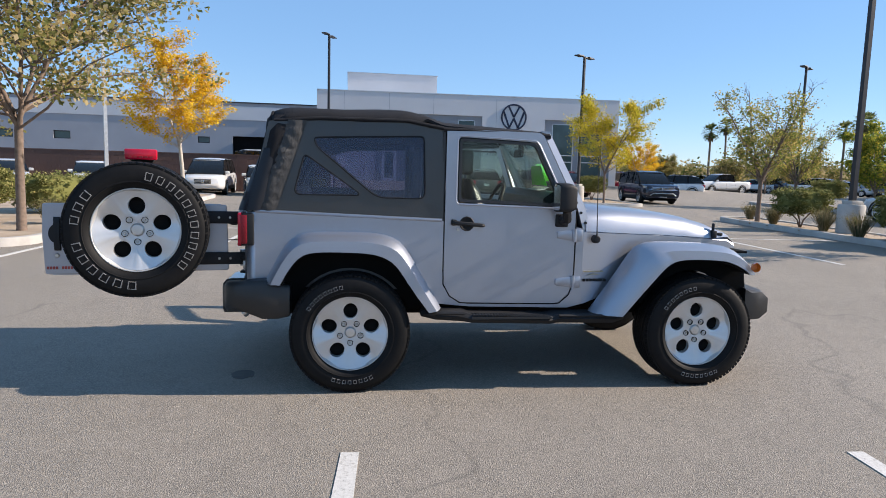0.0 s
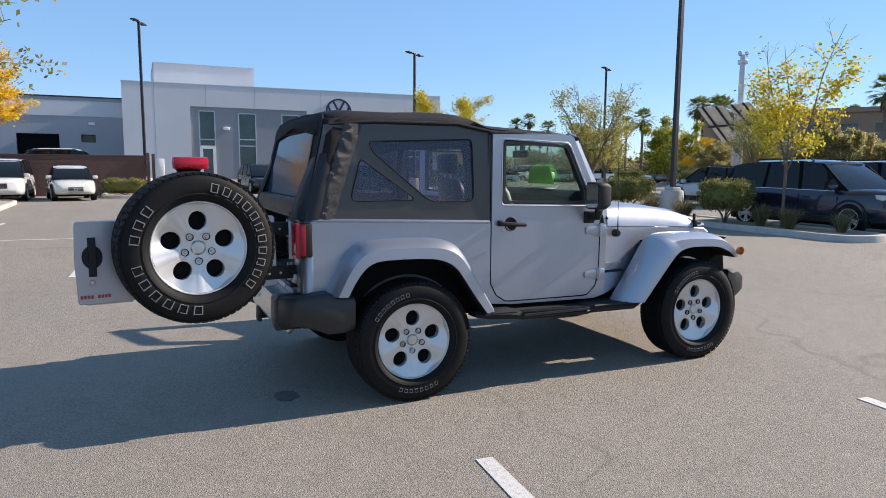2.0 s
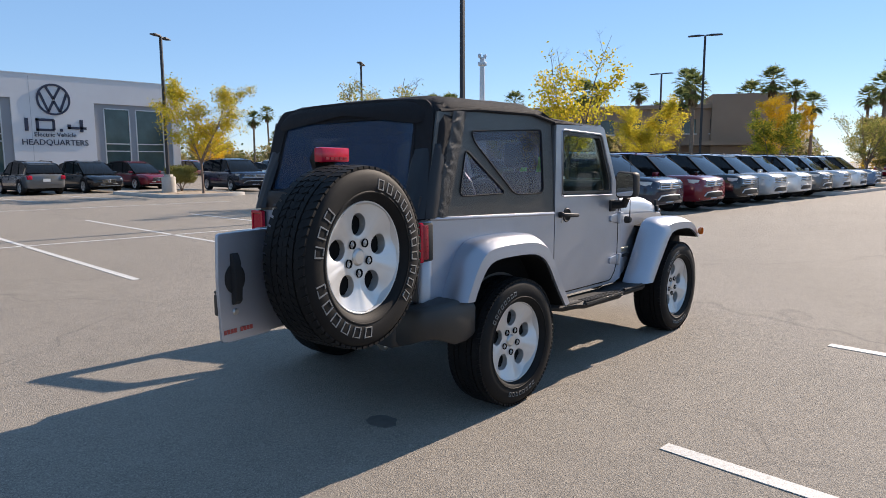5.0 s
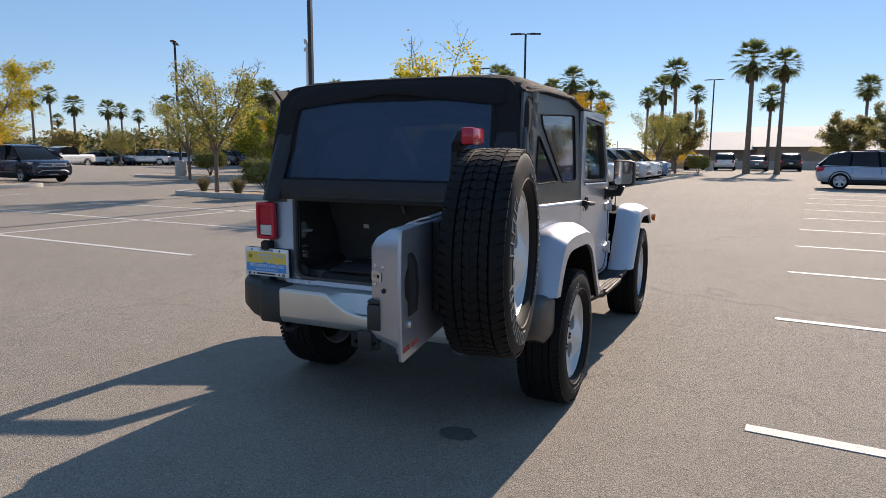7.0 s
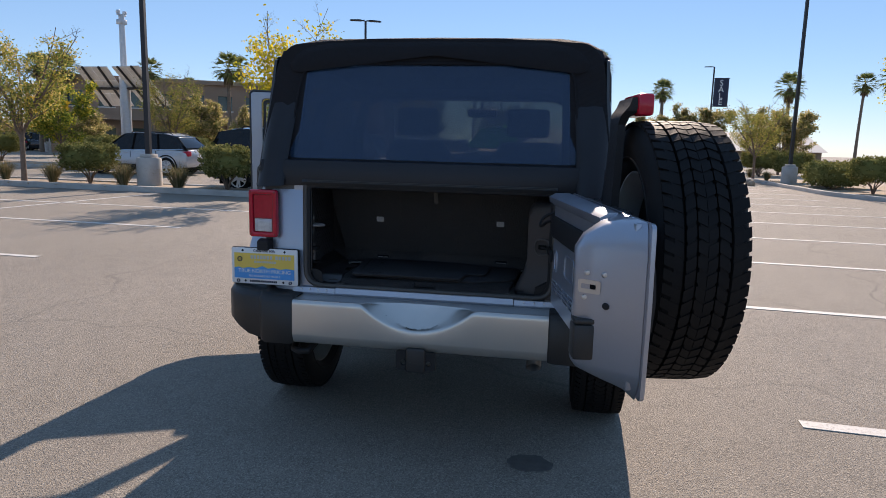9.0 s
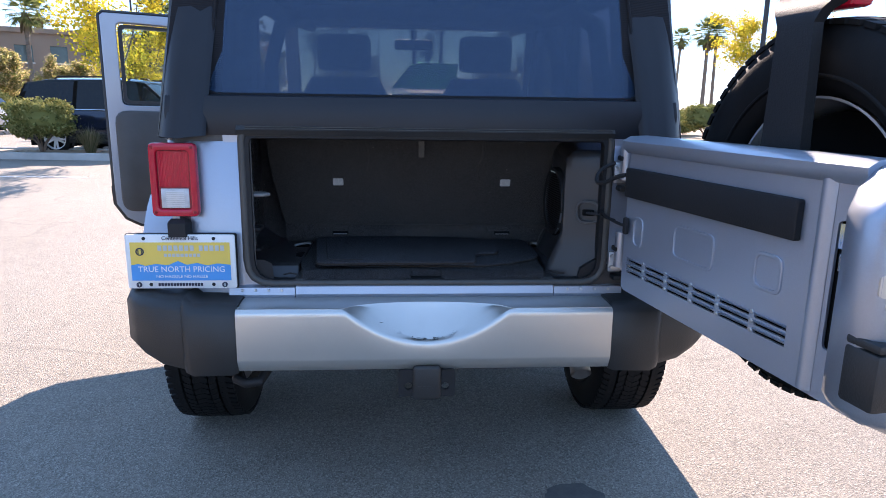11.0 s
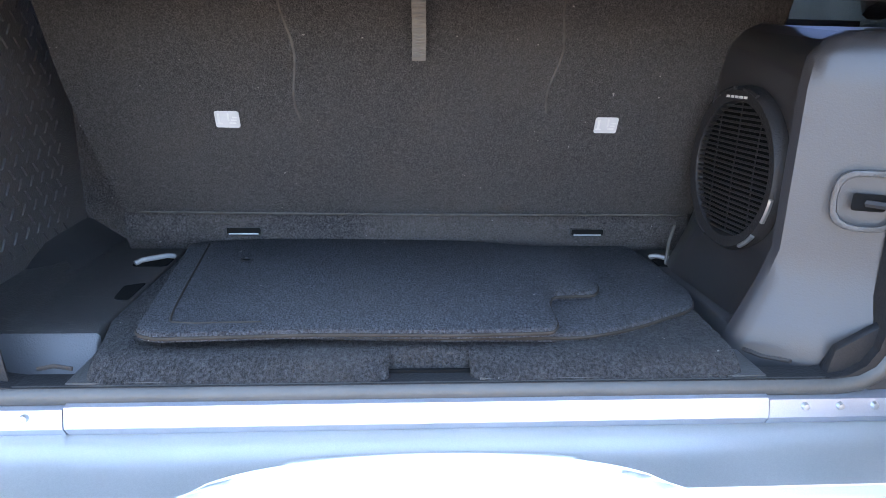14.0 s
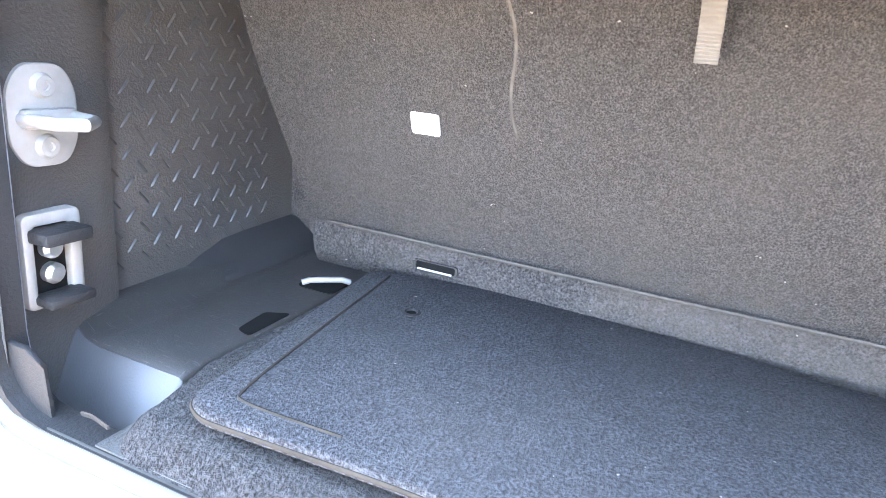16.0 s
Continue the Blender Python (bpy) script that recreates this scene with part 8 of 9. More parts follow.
def hedge_mesh(seed, lx, ly, h, lift):
    rr = random.Random(seed)
    bm = bmesh.new()
    for k in range(5):
        a = 6.28 * k / 5
        tube(bm, [(0, 0, -0.05), (0.1 * math.cos(a), 0.1 * math.sin(a), lift * 0.6), (lx * 0.3 * math.cos(a), ly * 0.3 * math.sin(a), lift + 0.25)], [0.03, 0.022, 0.012], 5)
    stems = mesh_of("trunk", bm, BARK, 60)
    bm = bmesh.new()
    bmesh.ops.create_icosphere(bm, subdivisions=3, radius=1)
    for v in bm.verts:
        n = v.co.normalized()
        k = 0.8 + 0.12 * noise.noise(n * 2.3 + Vector((seed, 0, 0)))
        p = [math.copysign(abs(c) ** 0.6, c) for c in n]
        v.co = Vector((p[0] * lx / 2 * k, p[1] * ly / 2 * k, lift + (h - lift) / 2 + p[2] * (h - lift) / 2 * k))
    core = list(v.co.copy() for v in bm.verts)
    pts = [c.copy() for c in core]
    mid = Vector((0, 0, lift + (h - lift) / 2))
    for i in range(5200):
        c = pts[rr.randrange(len(pts))]
        p = mid + (c - mid) * rr.uniform(1.0, 1.2) + Vector((rr.gauss(0, 0.05), rr.gauss(0, 0.05), rr.gauss(0, 0.04)))
        s = rr.uniform(0.02, 0.05)
        a = Vector((rr.gauss(0, 1), rr.gauss(0, 1), rr.gauss(0, 1))).normalized()
        b = a.orthogonal().normalized() * s * 0.6
        bm.faces.new([bm.verts.new(q) for q in (p - a * s, p + b, p + a * s, p - b)])
    return stems, mesh_of("crown", bm, LEAF_B, 0)


H_ROUND, H_LONG = hedge_mesh(3, 1.7, 1.5, 1.3, 0.42), hedge_mesh(4, 2.6, 1.5, 1.05, 0.1)
for i, (x, y, me, s) in enumerate(((13.1, 12.4, H_ROUND, 0.9), (12.45, 7.9, H_ROUND, 0.9), (-7.6, 13.6, H_LONG, 1.0), (-6.9, 18.2, H_LONG, 1.0), (-9.3, 24.6, H_LONG, 0.95), (-2.2, 30.7, H_LONG, 0.8), (-8.2, 10.9, H_ROUND, 0.9),
                                   (13.2, 29.5, H_ROUND, 1.0), (23.5, 19.5, H_ROUND, 1.1), (22.9, 15.2, H_ROUND, 1.1), (25.5, 27.0, H_ROUND, 1.1), (25.0, -11.2, H_LONG, 1.0), (26.6, -12.0, H_LONG, 1.05), (30.5, -11.6, H_ROUND, 1.1), (38.0, -12.2, H_ROUND, 1.2), (40.5, -12.8, H_ROUND, 1.1), (31.5, 9.0, H_LONG, 1.1), (47.5, 1.9, H_ROUND, 1.0), (21.9, -11.5, H_ROUND, 1.0), (20.9, -14.0, H_LONG, 1.1), (22.0, -12.6, H_ROUND, 0.9))):
    plant("hedge_shrub", "clipped dense green shrub on bare stems" if me is H_ROUND else "low clipped green hedge", "shrub", me, x, y, 33 * i, s, 0.1, "clipped shrubs")


def tuft_mesh(seed, n, h):
    rr = random.Random(seed)
    bm = bmesh.new()
    for i in range(n):
        a, r = rr.uniform(0, 6.28), rr.uniform(0, 0.1)
        lean_ = rr.uniform(0.15, 1.55)
        out = Vector((math.cos(a), math.sin(a), 0))
        p = out * r
        s = Vector((-math.sin(a), math.cos(a), 0)) * 0.006
        hh = h * rr.uniform(0.6, 1.1)
        m = p + out * lean_ * hh * 0.3 + Vector((0, 0, hh * 0.65))
        t = p + out * lean_ * hh * 0.8 + Vector((0, 0, hh * (1.0 - 0.32 * lean_)))
        bm.faces.new([bm.verts.new(q) for q in (p - s, m - s * 0.8, t, m + s * 0.8, p + s)])
    return mesh_of("grass_tuft", bm, GRASS, 0)


TUFT = tuft_mesh(2, 420, 0.75)
for i, (x, y, s) in enumerate(((13.0, 13.5, 0.95), (13.0, 11.3, 1.05), (12.3, 9.2, 1.05), (12.7, 7.0, 0.9), (12.6, 6.1, 0.9), (13.6, 15.6, 0.9), (12.9, 5.0, 0.8), (-6.3, 9.9, 0.9), (-5.9, 12.2, 0.75), (-6.3, 21.0, 0.8), (-1.2, 30.2, 0.7), (-7.3, 8.6, 0.8), (24.0, 18.0, 1.0), (32.0, -10.9, 0.8), (36.0, -11.2, 0.9))):
    ob = new("ornamental_grass", TUFT)
    ob.matrix_basis = pose(x, y, 0.1, 0, 0, 71 * i) @ Matrix.Scale(s, 4)
    tagged(ob, "dry arching tuft of ornamental grass", "grass", "ornamental grasses")


# ---- parked cars ----
def road_wheel(r=0.36, w=0.23):
    t, m = bmesh.new(), bmesh.new()
    lathe(t, [(r * 0.66, -w / 2), (r * 0.78, -w / 2 - 0.006), (r * 0.95, -w / 2 + 0.01), (r, -w / 2 + 0.04), (r, w / 2 - 0.04), (r * 0.95, w / 2 - 0.01), (r * 0.66, w / 2)], 32)
    lathe(m, [(r * 0.66, -w / 2 + 0.005), (r * 0.68, -w / 2 - 0.004), (r * 0.62, -w / 2 + 0.01), (r * 0.62, 0.03)], 32)
    for k in range(10):
        a = 2 * math.pi * k / 10 + (0.13 if k % 2 else -0.13)
        c, s = math.cos(a), math.sin(a)
        loft(m, [[(q * c - e * s, y0, q * s + e * c) for e, y0 in ((-h, -w / 2 + 0.03), (h, -w / 2 + 0.03), (h * 0.8, -w / 2 + 0.006 + d), (-h * 0.8, -w / 2 + 0.006 + d))] for q, h, d in ((r * 0.1, 0.03, 0.02), (r * 0.64, 0.022, 0.0))])
    lathe(m, [(0.0, -w / 2 + 0.012), (r * 0.16, -w / 2 + 0.02), (r * 0.18, -w / 2 + 0.06)], 14)
    d = lathe(bmesh.new(), [(0.0, -w / 2 + 0.05), (r * 0.64, -w / 2 + 0.05)], 24)
    return mesh_of("tyre", t, RUBBER, 40), mesh_of("rim", m, ALLOY, 40), mesh_of("brake_disc", d, DARK, 0)


RW = road_wheel()
SHAPES = {
    # length, width, wheelbase, wheel radius, lower body rings (x, half width, bottom, shoulder), roof line (x, z) and glass limits
    "suv": dict(l=4.9, w=1.96, wb=2.95, r=0.38, low=[(-2.42, 0.80, 0.52, 0.98), (-2.36, 0.92, 0.34, 1.05), (-1.9, 0.97, 0.28, 1.08), (0.0, 0.98, 0.26, 1.05), (1.1, 0.98, 0.26, 1.06), (1.9, 0.975, 0.28, 1.07), (2.22, 0.96, 0.3, 1.04), (2.37, 0.92, 0.33, 0.99), (2.45, 0.85, 0.35, 0.93)],
                top=[(-2.38, 1.06, 1.12), (-2.12, 1.06, 1.66), (-1.6, 1.06, 1.74), (0.0, 1.05, 1.76), (0.55, 1.04, 1.7), (1.32, 1.02, 1.06)]),
    "crossover": dict(l=4.6, w=1.86, wb=2.75, r=0.36, low=[(-2.28, 0.74, 0.5, 0.98), (-2.2, 0.86, 0.34, 1.03), (-1.7, 0.92, 0.27, 1.02), (0.0, 0.93, 0.25, 0.98), (1.0, 0.93, 0.25, 0.95), (1.8, 0.9, 0.27, 0.9), (2.15, 0.82, 0.32, 0.82), (2.3, 0.66, 0.4, 0.7)],
                      top=[(-2.22, 1.02, 1.08), (-1.75, 1.02, 1.52), (-1.2, 1.0, 1.63), (-0.1, 0.98, 1.66), (0.4, 0.97, 1.6), (1.3, 0.94, 0.99)]),
    "sedan": dict(l=4.7, w=1.82, wb=2.75, r=0.33, low=[(-2.34, 0.72, 0.45, 0.9), (-2.26, 0.84, 0.3, 0.95), (-1.7, 0.9, 0.24, 0.97), (0.0, 0.91, 0.22, 0.93), (1.0, 0.91, 0.22, 0.91), (1.8, 0.88, 0.24, 0.84), (2.2, 0.8, 0.28, 0.74), (2.35, 0.62, 0.36, 0.62)],
                  top=[(-1.75, 0.97, 1.0), (-1.0, 0.96, 1.38), (-0.5, 0.95, 1.45), (0.15, 0.94, 1.45), (0.45, 0.93, 1.4), (1.3, 0.9, 0.94)]),
    "van": dict(l=5.1, w=1.96, wb=3.05, r=0.34, low=[(-2.5, 0.84, 0.42, 1.0), (-2.44, 0.94, 0.3, 1.08), (-1.9, 0.97, 0.24, 1.1), (0.0, 0.98, 0.22, 1.06), (1.2, 0.98, 0.22, 1.02), (2.0, 0.94, 0.25, 0.96), (2.4, 0.84, 0.3, 0.86), (2.52, 0.7, 0.4, 0.74)],
                top=[(-2.46, 1.08, 1.16), (-2.3, 1.08, 1.68), (-1.8, 1.08, 1.76), (0.2, 1.06, 1.77), (0.8, 1.04, 1.68), (1.75, 1.0, 1.02)]),
    "beetle": dict(l=4.1, w=1.72, wb=2.5, r=0.33, low=[(-2.02, 0.55, 0.42, 0.72), (-1.92, 0.74, 0.3, 0.86), (-1.4, 0.84, 0.24, 0.95), (0.0, 0.86, 0.22, 0.92), (0.9, 0.86, 0.22, 0.92), (1.5, 0.82, 0.25, 0.86), (1.9, 0.72, 0.3, 0.72), (2.03, 0.52, 0.38, 0.58)],
                   top=[(-1.65, 0.93, 0.97), (-1.1, 0.93, 1.3), (-0.5, 0.92, 1.46), (0.1, 0.92, 1.49), (0.5, 0.92, 1.4), (1.15, 0.92, 0.96)]),
    "pickup": dict(l=5.8, w=2.0, wb=3.6, r=0.4, low=[(-2.88, 0.9, 0.6, 1.15), (-2.8, 0.96, 0.5, 1.2), (-1.9, 0.98, 0.42, 1.22), (0.0, 0.99, 0.38, 1.2), (1.1, 0.99, 0.38, 1.2), (2.2, 0.97, 0.4, 1.16), (2.7, 0.92, 0.45, 1.06), (2.88, 0.82, 0.5, 0.95)],
                   top=[(-0.95, 1.2, 1.24), (-0.85, 1.2, 1.78), (-0.6, 1.2, 1.9), (0.4, 1.2, 1.9), (0.75, 1.19, 1.82), (1.5, 1.18, 1.22)]),
}
PAINT = {}


def paint(name, color, metal=0.15, rough=0.2):
    if name not in PAINT:
        PAINT[name] = plain("paint_" + name, color, rough, metal=metal, var=0.06, scale=2, grain=400, relief=0.02, coat=0.6)
    return PAINT[name]


def roof_at(pts, x, k):
    return float(np.interp(x, [p[0] for p in pts], [p[k] for p in pts]))


def plain_nose(c, fx, zh, low, g0, g1):
    bm = mk((fx - 0.12, fx + 0.012, -low[-1][1] * 0.55, low[-1][1] * 0.55, g0, g1), bev=0.02)
    part("grille", bm, GLOSSBLACK, c)
    bm = bmesh.new()
    for k in range(3):
        box(bm, fx - 0.05, fx + 0.02, -low[-1][1] * 0.56, low[-1][1] * 0.56, g0 + 0.03 + 0.06 * k, g0 + 0.045 + 0.06 * k)
    lathe(bm, [(0.05, fx + 0.015), (0.065, fx + 0.022), (0.075, fx + 0.015)], 20, "x", (0, 0, (g0 + g1) / 2 + 0.01))
    part("grille_bar", bm, CHROME, c)
    for s in (-1, 1):
        part("lamp_brow", tube(bmesh.new(), [(fx + 0.004, s * 0.1, zh - 0.005), (fx - 0.03, s * low[-1][1] * 0.8, zh + 0.0), (fx - 0.2, s * (low[-1][1] + 0.06), zh + 0.02)], 0.012, 6), CHROME, c)
        part("skid_wing", mk((fx - 0.14, fx + 0.004, s * low[-1][1] * 0.5 - 0.13, s * low[-1][1] * 0.5 + 0.13, low[-1][2] + 0.05, low[-1][2] + 0.08), bev=0.01), FRAMEALU, c)
    part("lower_intake", mk((fx - 0.2, fx - 0.035, -low[-1][1] * 0.8, low[-1][1] * 0.8, low[-1][2] - 0.02, low[-1][2] + 0.13), bev=0.02), BLACK, c)
    part("skid_trim", mk((fx - 0.2, fx - 0.02, -low[-1][1] * 0.85, low[-1][1] * 0.85, low[-1][2] - 0.05, low[-1][2] - 0.02), bev=0.01), FRAMEALU, c)


def parked(kind, colour_name, colour, x, y, heading, label, z=0.0, noun="parked_car", sills=True):
    d = SHAPES[kind]
    body = paint(colour_name, colour)
    c = thing(noun, label, "car", pose(x, y, z, 0, 0, heading), "parked cars")
    hw = d["w"] / 2
    rings = []
    low = [(q[0], q[1], q[2], q[3]) for q in d["low"]]
    xs_ = sorted({q[0] for q in low} | set(np.linspace(low[0][0], low[-1][0], 15)))
    for xx in xs_:
        w, zb, zs = (float(np.interp(xx, [q[0] for q in low], [q[k] for q in low])) for k in (1, 2, 3))
        h = zs - zb
        ring = [(0.86, 0.0), (0.96, 0.08), (1.0, 0.3), (1.0, 0.48), (0.985, 0.62), (0.97, 0.8), (0.93, 0.93), (0.86, 1.0), (0.4, 1.02)]
        rings.append([(xx, -w * a, zb + h * b) for a, b in ring] + [(xx, w * a, zb + h * b) for a, b in ring[::-1]])
    part("car_body", loft(bmesh.new(), rings), body, c, smooth=50)
    # glasshouse: dark glass with painted roof; pillars coloured near-black to suppress sun glare
    tp_ = d["top"]
    gw = hw * 0.86
    rings = []
    for xx, zb, zt in tp_:
        t = (zt - zb) / max(p[2] - p[1] for p in tp_)
        rings.append([(xx, -gw * 1.04, zb - 0.04), (xx, -gw * (1.04 - 0.16 * t), zt - 0.02 * t), (xx, -gw * 0.6, zt + 0.015 * t), (xx, gw * 0.6, zt + 0.015 * t), (xx, gw * (1.04 - 0.16 * t), zt - 0.02 * t), (xx, gw * 1.04, zb - 0.04)])
    part("window_glass", loft(bmesh.new(), rings), PRIVACY, c, "dark glass", 40)
    rings = []
    x0, x1 = tp_[1][0] - 0.05, tp_[-2][0] + 0.05
    for xx in np.linspace(x0, x1, 9):
        zt = roof_at(tp_, xx, 2)
        rings.append([(xx, -gw * 0.885, zt - 0.075), (xx, -gw * 0.875, zt - 0.015), (xx, -gw * 0.6, zt + 0.028), (xx, gw * 0.6, zt + 0.028), (xx, gw * 0.875, zt - 0.015), (xx, gw * 0.885, zt - 0.075)])
    part("roof", loft(bmesh.new(), rings), body, c, smooth=50)
    for s in (-1, 1):
        for (xa, za), (xb, zb_), wd in (((tp_[-1][0] + 0.02, tp_[-1][1]), (tp_[-2][0], tp_[-2][2]), 0.045), ((tp_[0][0] - 0.0, tp_[0][1]), (tp_[1][0], tp_[1][2]), 0.06), ((0.05, roof_at(tp_, 0.05, 1)), (-0.05, roof_at(tp_, -0.05, 2)), 0.04), ((-1.05 if kind != "pickup" else -0.8, roof_at(tp_, -1.0, 1)), (-1.0 if kind != "pickup" else -0.75, roof_at(tp_, -1.0, 2) - 0.02), 0.04)):
            bm = loft(bmesh.new(), [[(q + wd, s * yy - s * 0.02, zz), (q - wd, s * yy - s * 0.02, zz), (q - wd, s * yy + s * 0.012, zz), (q + wd, s * yy + s * 0.012, zz)] for q, yy, zz in ((xa, gw * 1.045, za - 0.03), (xb, gw * 0.885, zb_ - 0.03))])
            part("pillar", bm, DARK, c, smooth=0)
        part("waist_strip", tube(bmesh.new(), [(tp_[0][0] + 0.15, s * gw * 1.05, roof_at(tp_, tp_[0][0], 1) + 0.0), (tp_[-1][0] - 0.1, s * gw * 1.05, tp_[-1][1] + 0.0)], 0.014, 6), CHROME, c)
        bm = bmesh.new()
        box(bm, tp_[-1][0] - 0.35, tp_[-1][0] - 0.2, s * (gw + 0.15) - 0.11, s * (gw + 0.15) + 0.11, tp_[-1][1] + 0.02, tp_[-1][1] + 0.16, 0.03)
        part("door_mirror", bm, body, c)
        for hx in (-0.75, 0.2):
            part("door_handle", mk((hx, hx + 0.2, s * hw * 0.975 - 0.02, s * hw * 0.975 + 0.02, 0.86, 0.885)), body, c, smooth=0)
        part("door_gap", mk((-0.98, -0.968, s * hw * 0.98 - 0.008, s * hw * 0.98 + 0.004, 0.38, 0.94), (0.08, 0.092, s * hw * 0.985 - 0.008, s * hw * 0.985 + 0.004, 0.38, 0.94), (1.12, 1.132, s * hw * 0.98 - 0.008, s * hw * 0.98 + 0.002, 0.5, 0.9)), DARK, c, smooth=0)
        if sills:
            part("sill_cladding", loft(bmesh.new(), [[(xx, s * hw * 0.9, 0.24), (xx, s * (hw * 1.0 + 0.006), 0.29), (xx, s * (hw * 1.0 + 0.006), 0.42), (xx, s * hw * 0.97, 0.45)] for xx in (-d["wb"] / 2 + 0.3, d["wb"] / 2 - 0.3)]), BLACK, c, smooth=0)
        for wx in (-d["wb"] / 2, d["wb"] / 2):
            k = d["r"] / 0.36
            m = pose(wx - 0.02, s * (hw - 0.11), d["r"], 0, 0, 0 if s < 0 else 180) @ Matrix.Diagonal((k, 1, k, 1))
            wh = group_part("wheel", c)
            wh.matrix_basis = m
            for nm, me in zip(("tyre", "rim", "brake_disc"), RW):
                share(nm, me, wh, Matrix())
            bm = lathe(bmesh.new(), [(0.0, s * (hw - 0.20)), (d["r"] + 0.075, s * (hw - 0.20)), (d["r"] + 0.075, s * (hw + 0.004)), (d["r"] + 0.03, s * (hw + 0.008)), (d["r"] + 0.03, s * (hw - 0.12))], 30, "y", (wx - 0.02, 0, d["r"] + 0.01))
            bmesh.ops.bisect_plane(bm, geom=bm.verts[:] + bm.edges[:] + bm.faces[:], plane_co=(0, 0, 0.2), plane_no=(0, 0, -1), clear_outer=True)
            part("wheel_arch", bm, BLACK, c)
    fx, rx = low[-1][0], low[0][0]
    zh = low[-1][3]
    for s in (-1, 1):
        bm = loft(bmesh.new(), [[(fx - 0.14 - 0.3 * t, s * (low[-1][1] * 0.62 + 0.30 * t), zh - 0.09), (fx - 0.05 - 0.28 * t, s * (low[-1][1] * 0.64 + 0.33 * t), zh - 0.07), (fx - 0.08 - 0.28 * t, s * (low[-1][1] * 0.62 + 0.33 * t), zh + 0.06), (fx - 0.25 - 0.3 * t, s * (low[-1][1] * 0.6 + 0.28 * t), zh + 0.05)] for t in (0, 0.5, 1)])
        if kind == "suv":
            bm.free()
        else:
            part("headlamp", bm, WHITELENS, c, "clear headlamp", 40)
        bm = mk((rx - 0.03, rx + 0.3, s * low[1][1] * 0.86 - 0.12, s * low[1][1] * 0.86 + 0.1, low[0][3] - 0.22, low[0][3] - 0.02), bev=0.04)
        part("rear_lamp", bm, REDLENS, c, "red rear lamp", 40)
    if kind == "suv":
        # full-width chrome grille bars, lamps at their ends and a framed lower intake
        part("grille", mk((fx - 0.1, fx + 0.012, -0.62, 0.62, zh - 0.2, zh + 0.0), bev=0.02), GLOSSBLACK, c)
        for k in range(3):
            part("grille_bar", tube(bmesh.new(), [(fx - 0.06, -0.7, zh - 0.165 + 0.066 * k), (fx + 0.02, -0.55, zh - 0.165 + 0.066 * k), (fx + 0.03, 0.0, zh - 0.165 + 0.066 * k), (fx + 0.02, 0.55, zh - 0.165 + 0.066 * k), (fx - 0.06, 0.7, zh - 0.165 + 0.066 * k)], 0.014, 6), CHROME, c)
        part("grille_badge", lathe(bmesh.new(), [(0.0, fx + 0.042), (0.075, fx + 0.044), (0.085, fx + 0.03)], 20, "x", (0, 0, zh - 0.1)), CHROME, c, "plain round badge")
        part("lower_intake", mk((fx - 0.12, fx + 0.012, -0.62, 0.62, 0.42, 0.58), bev=0.02), BLACK, c)
        part("intake_frame", tube(bmesh.new(), [(fx - 0.09, -0.88, 0.4), (fx + 0.005, -0.66, 0.5), (fx + 0.018, -0.54, 0.58), (fx + 0.022, 0.0, 0.59), (fx + 0.018, 0.54, 0.58), (fx + 0.005, 0.66, 0.5), (fx - 0.09, 0.88, 0.4)], 0.022, 6), FRAMEALU, c, "pale intake frame")
        part("intake_frame", tube(bmesh.new(), [(fx - 0.09, -0.86, 0.39), (fx + 0.012, 0.0, 0.4), (fx - 0.09, 0.86, 0.39)], 0.018, 6), FRAMEALU, c)
        for s in (-1, 1):
            bm = loft(bmesh.new(), [[(xx - 0.06, s * yy, z0), (xx, s * yy, z0), (xx - 0.01, s * yy, z1), (xx - 0.1, s * yy, z1)] for xx, yy, z0, z1 in ((fx + 0.02, 0.56, zh - 0.17, zh + 0.005), (fx - 0.02, 0.76, zh - 0.16, zh + 0.015), (fx - 0.12, 0.9, zh - 0.12, zh + 0.03), (fx - 0.32, 0.965, zh - 0.05, zh + 0.04))])
            part("headlamp", bm, WHITELENS, c, "clear headlamp", 40)
            part("running_lamp", tube(bmesh.new(), [(fx + 0.026, s * 0.58, zh - 0.16), (fx - 0.01, s * 0.76, zh - 0.15), (fx - 0.105, s * 0.905, zh - 0.11)], 0.012, 6), CHROME, c)
    g0, g1 = (zh - 0.2, zh + 0.02)
    plain_nose(c, fx, zh, low, g0, g1) if kind != "suv" else None
    part("plate_panel", mk((rx - 0.02, rx + 0.05, -0.16, 0.16, low[0][3] - 0.32, low[0][3] - 0.18)), WHITE, c, smooth=0)
    part("underbody", mk((rx + 0.25, fx - 0.25, -hw * 0.8, hw * 0.8, 0.2, 0.5)), DARK, c, smooth=0)
    if kind in ("suv", "crossover"):
        for s in (-1, 1):
            part("roof_rail", tube(bmesh.new(), [(-1.55, s * gw * 0.72, roof_at(tp_, -1.55, 2)), (-1.45, s * gw * 0.74, roof_at(tp_, -1.45, 2) + 0.06), (0.1, s * gw * 0.74, roof_at(tp_, 0.1, 2) + 0.055), (0.2, s * gw * 0.72, roof_at(tp_, 0.2, 2))], 0.018, 6), BLACK, c)
    return c


NAVYP, BLACKP, REDP, SILVP, WHITEP, GREYP, BLUEP = (0.012, 0.018, 0.04), (0.012, 0.012, 0.014), (0.17, 0.007, 0.018), (0.5, 0.51, 0.52), (0.75, 0.75, 0.74), (0.12, 0.125, 0.13), (0.1, 0.16, 0.26)
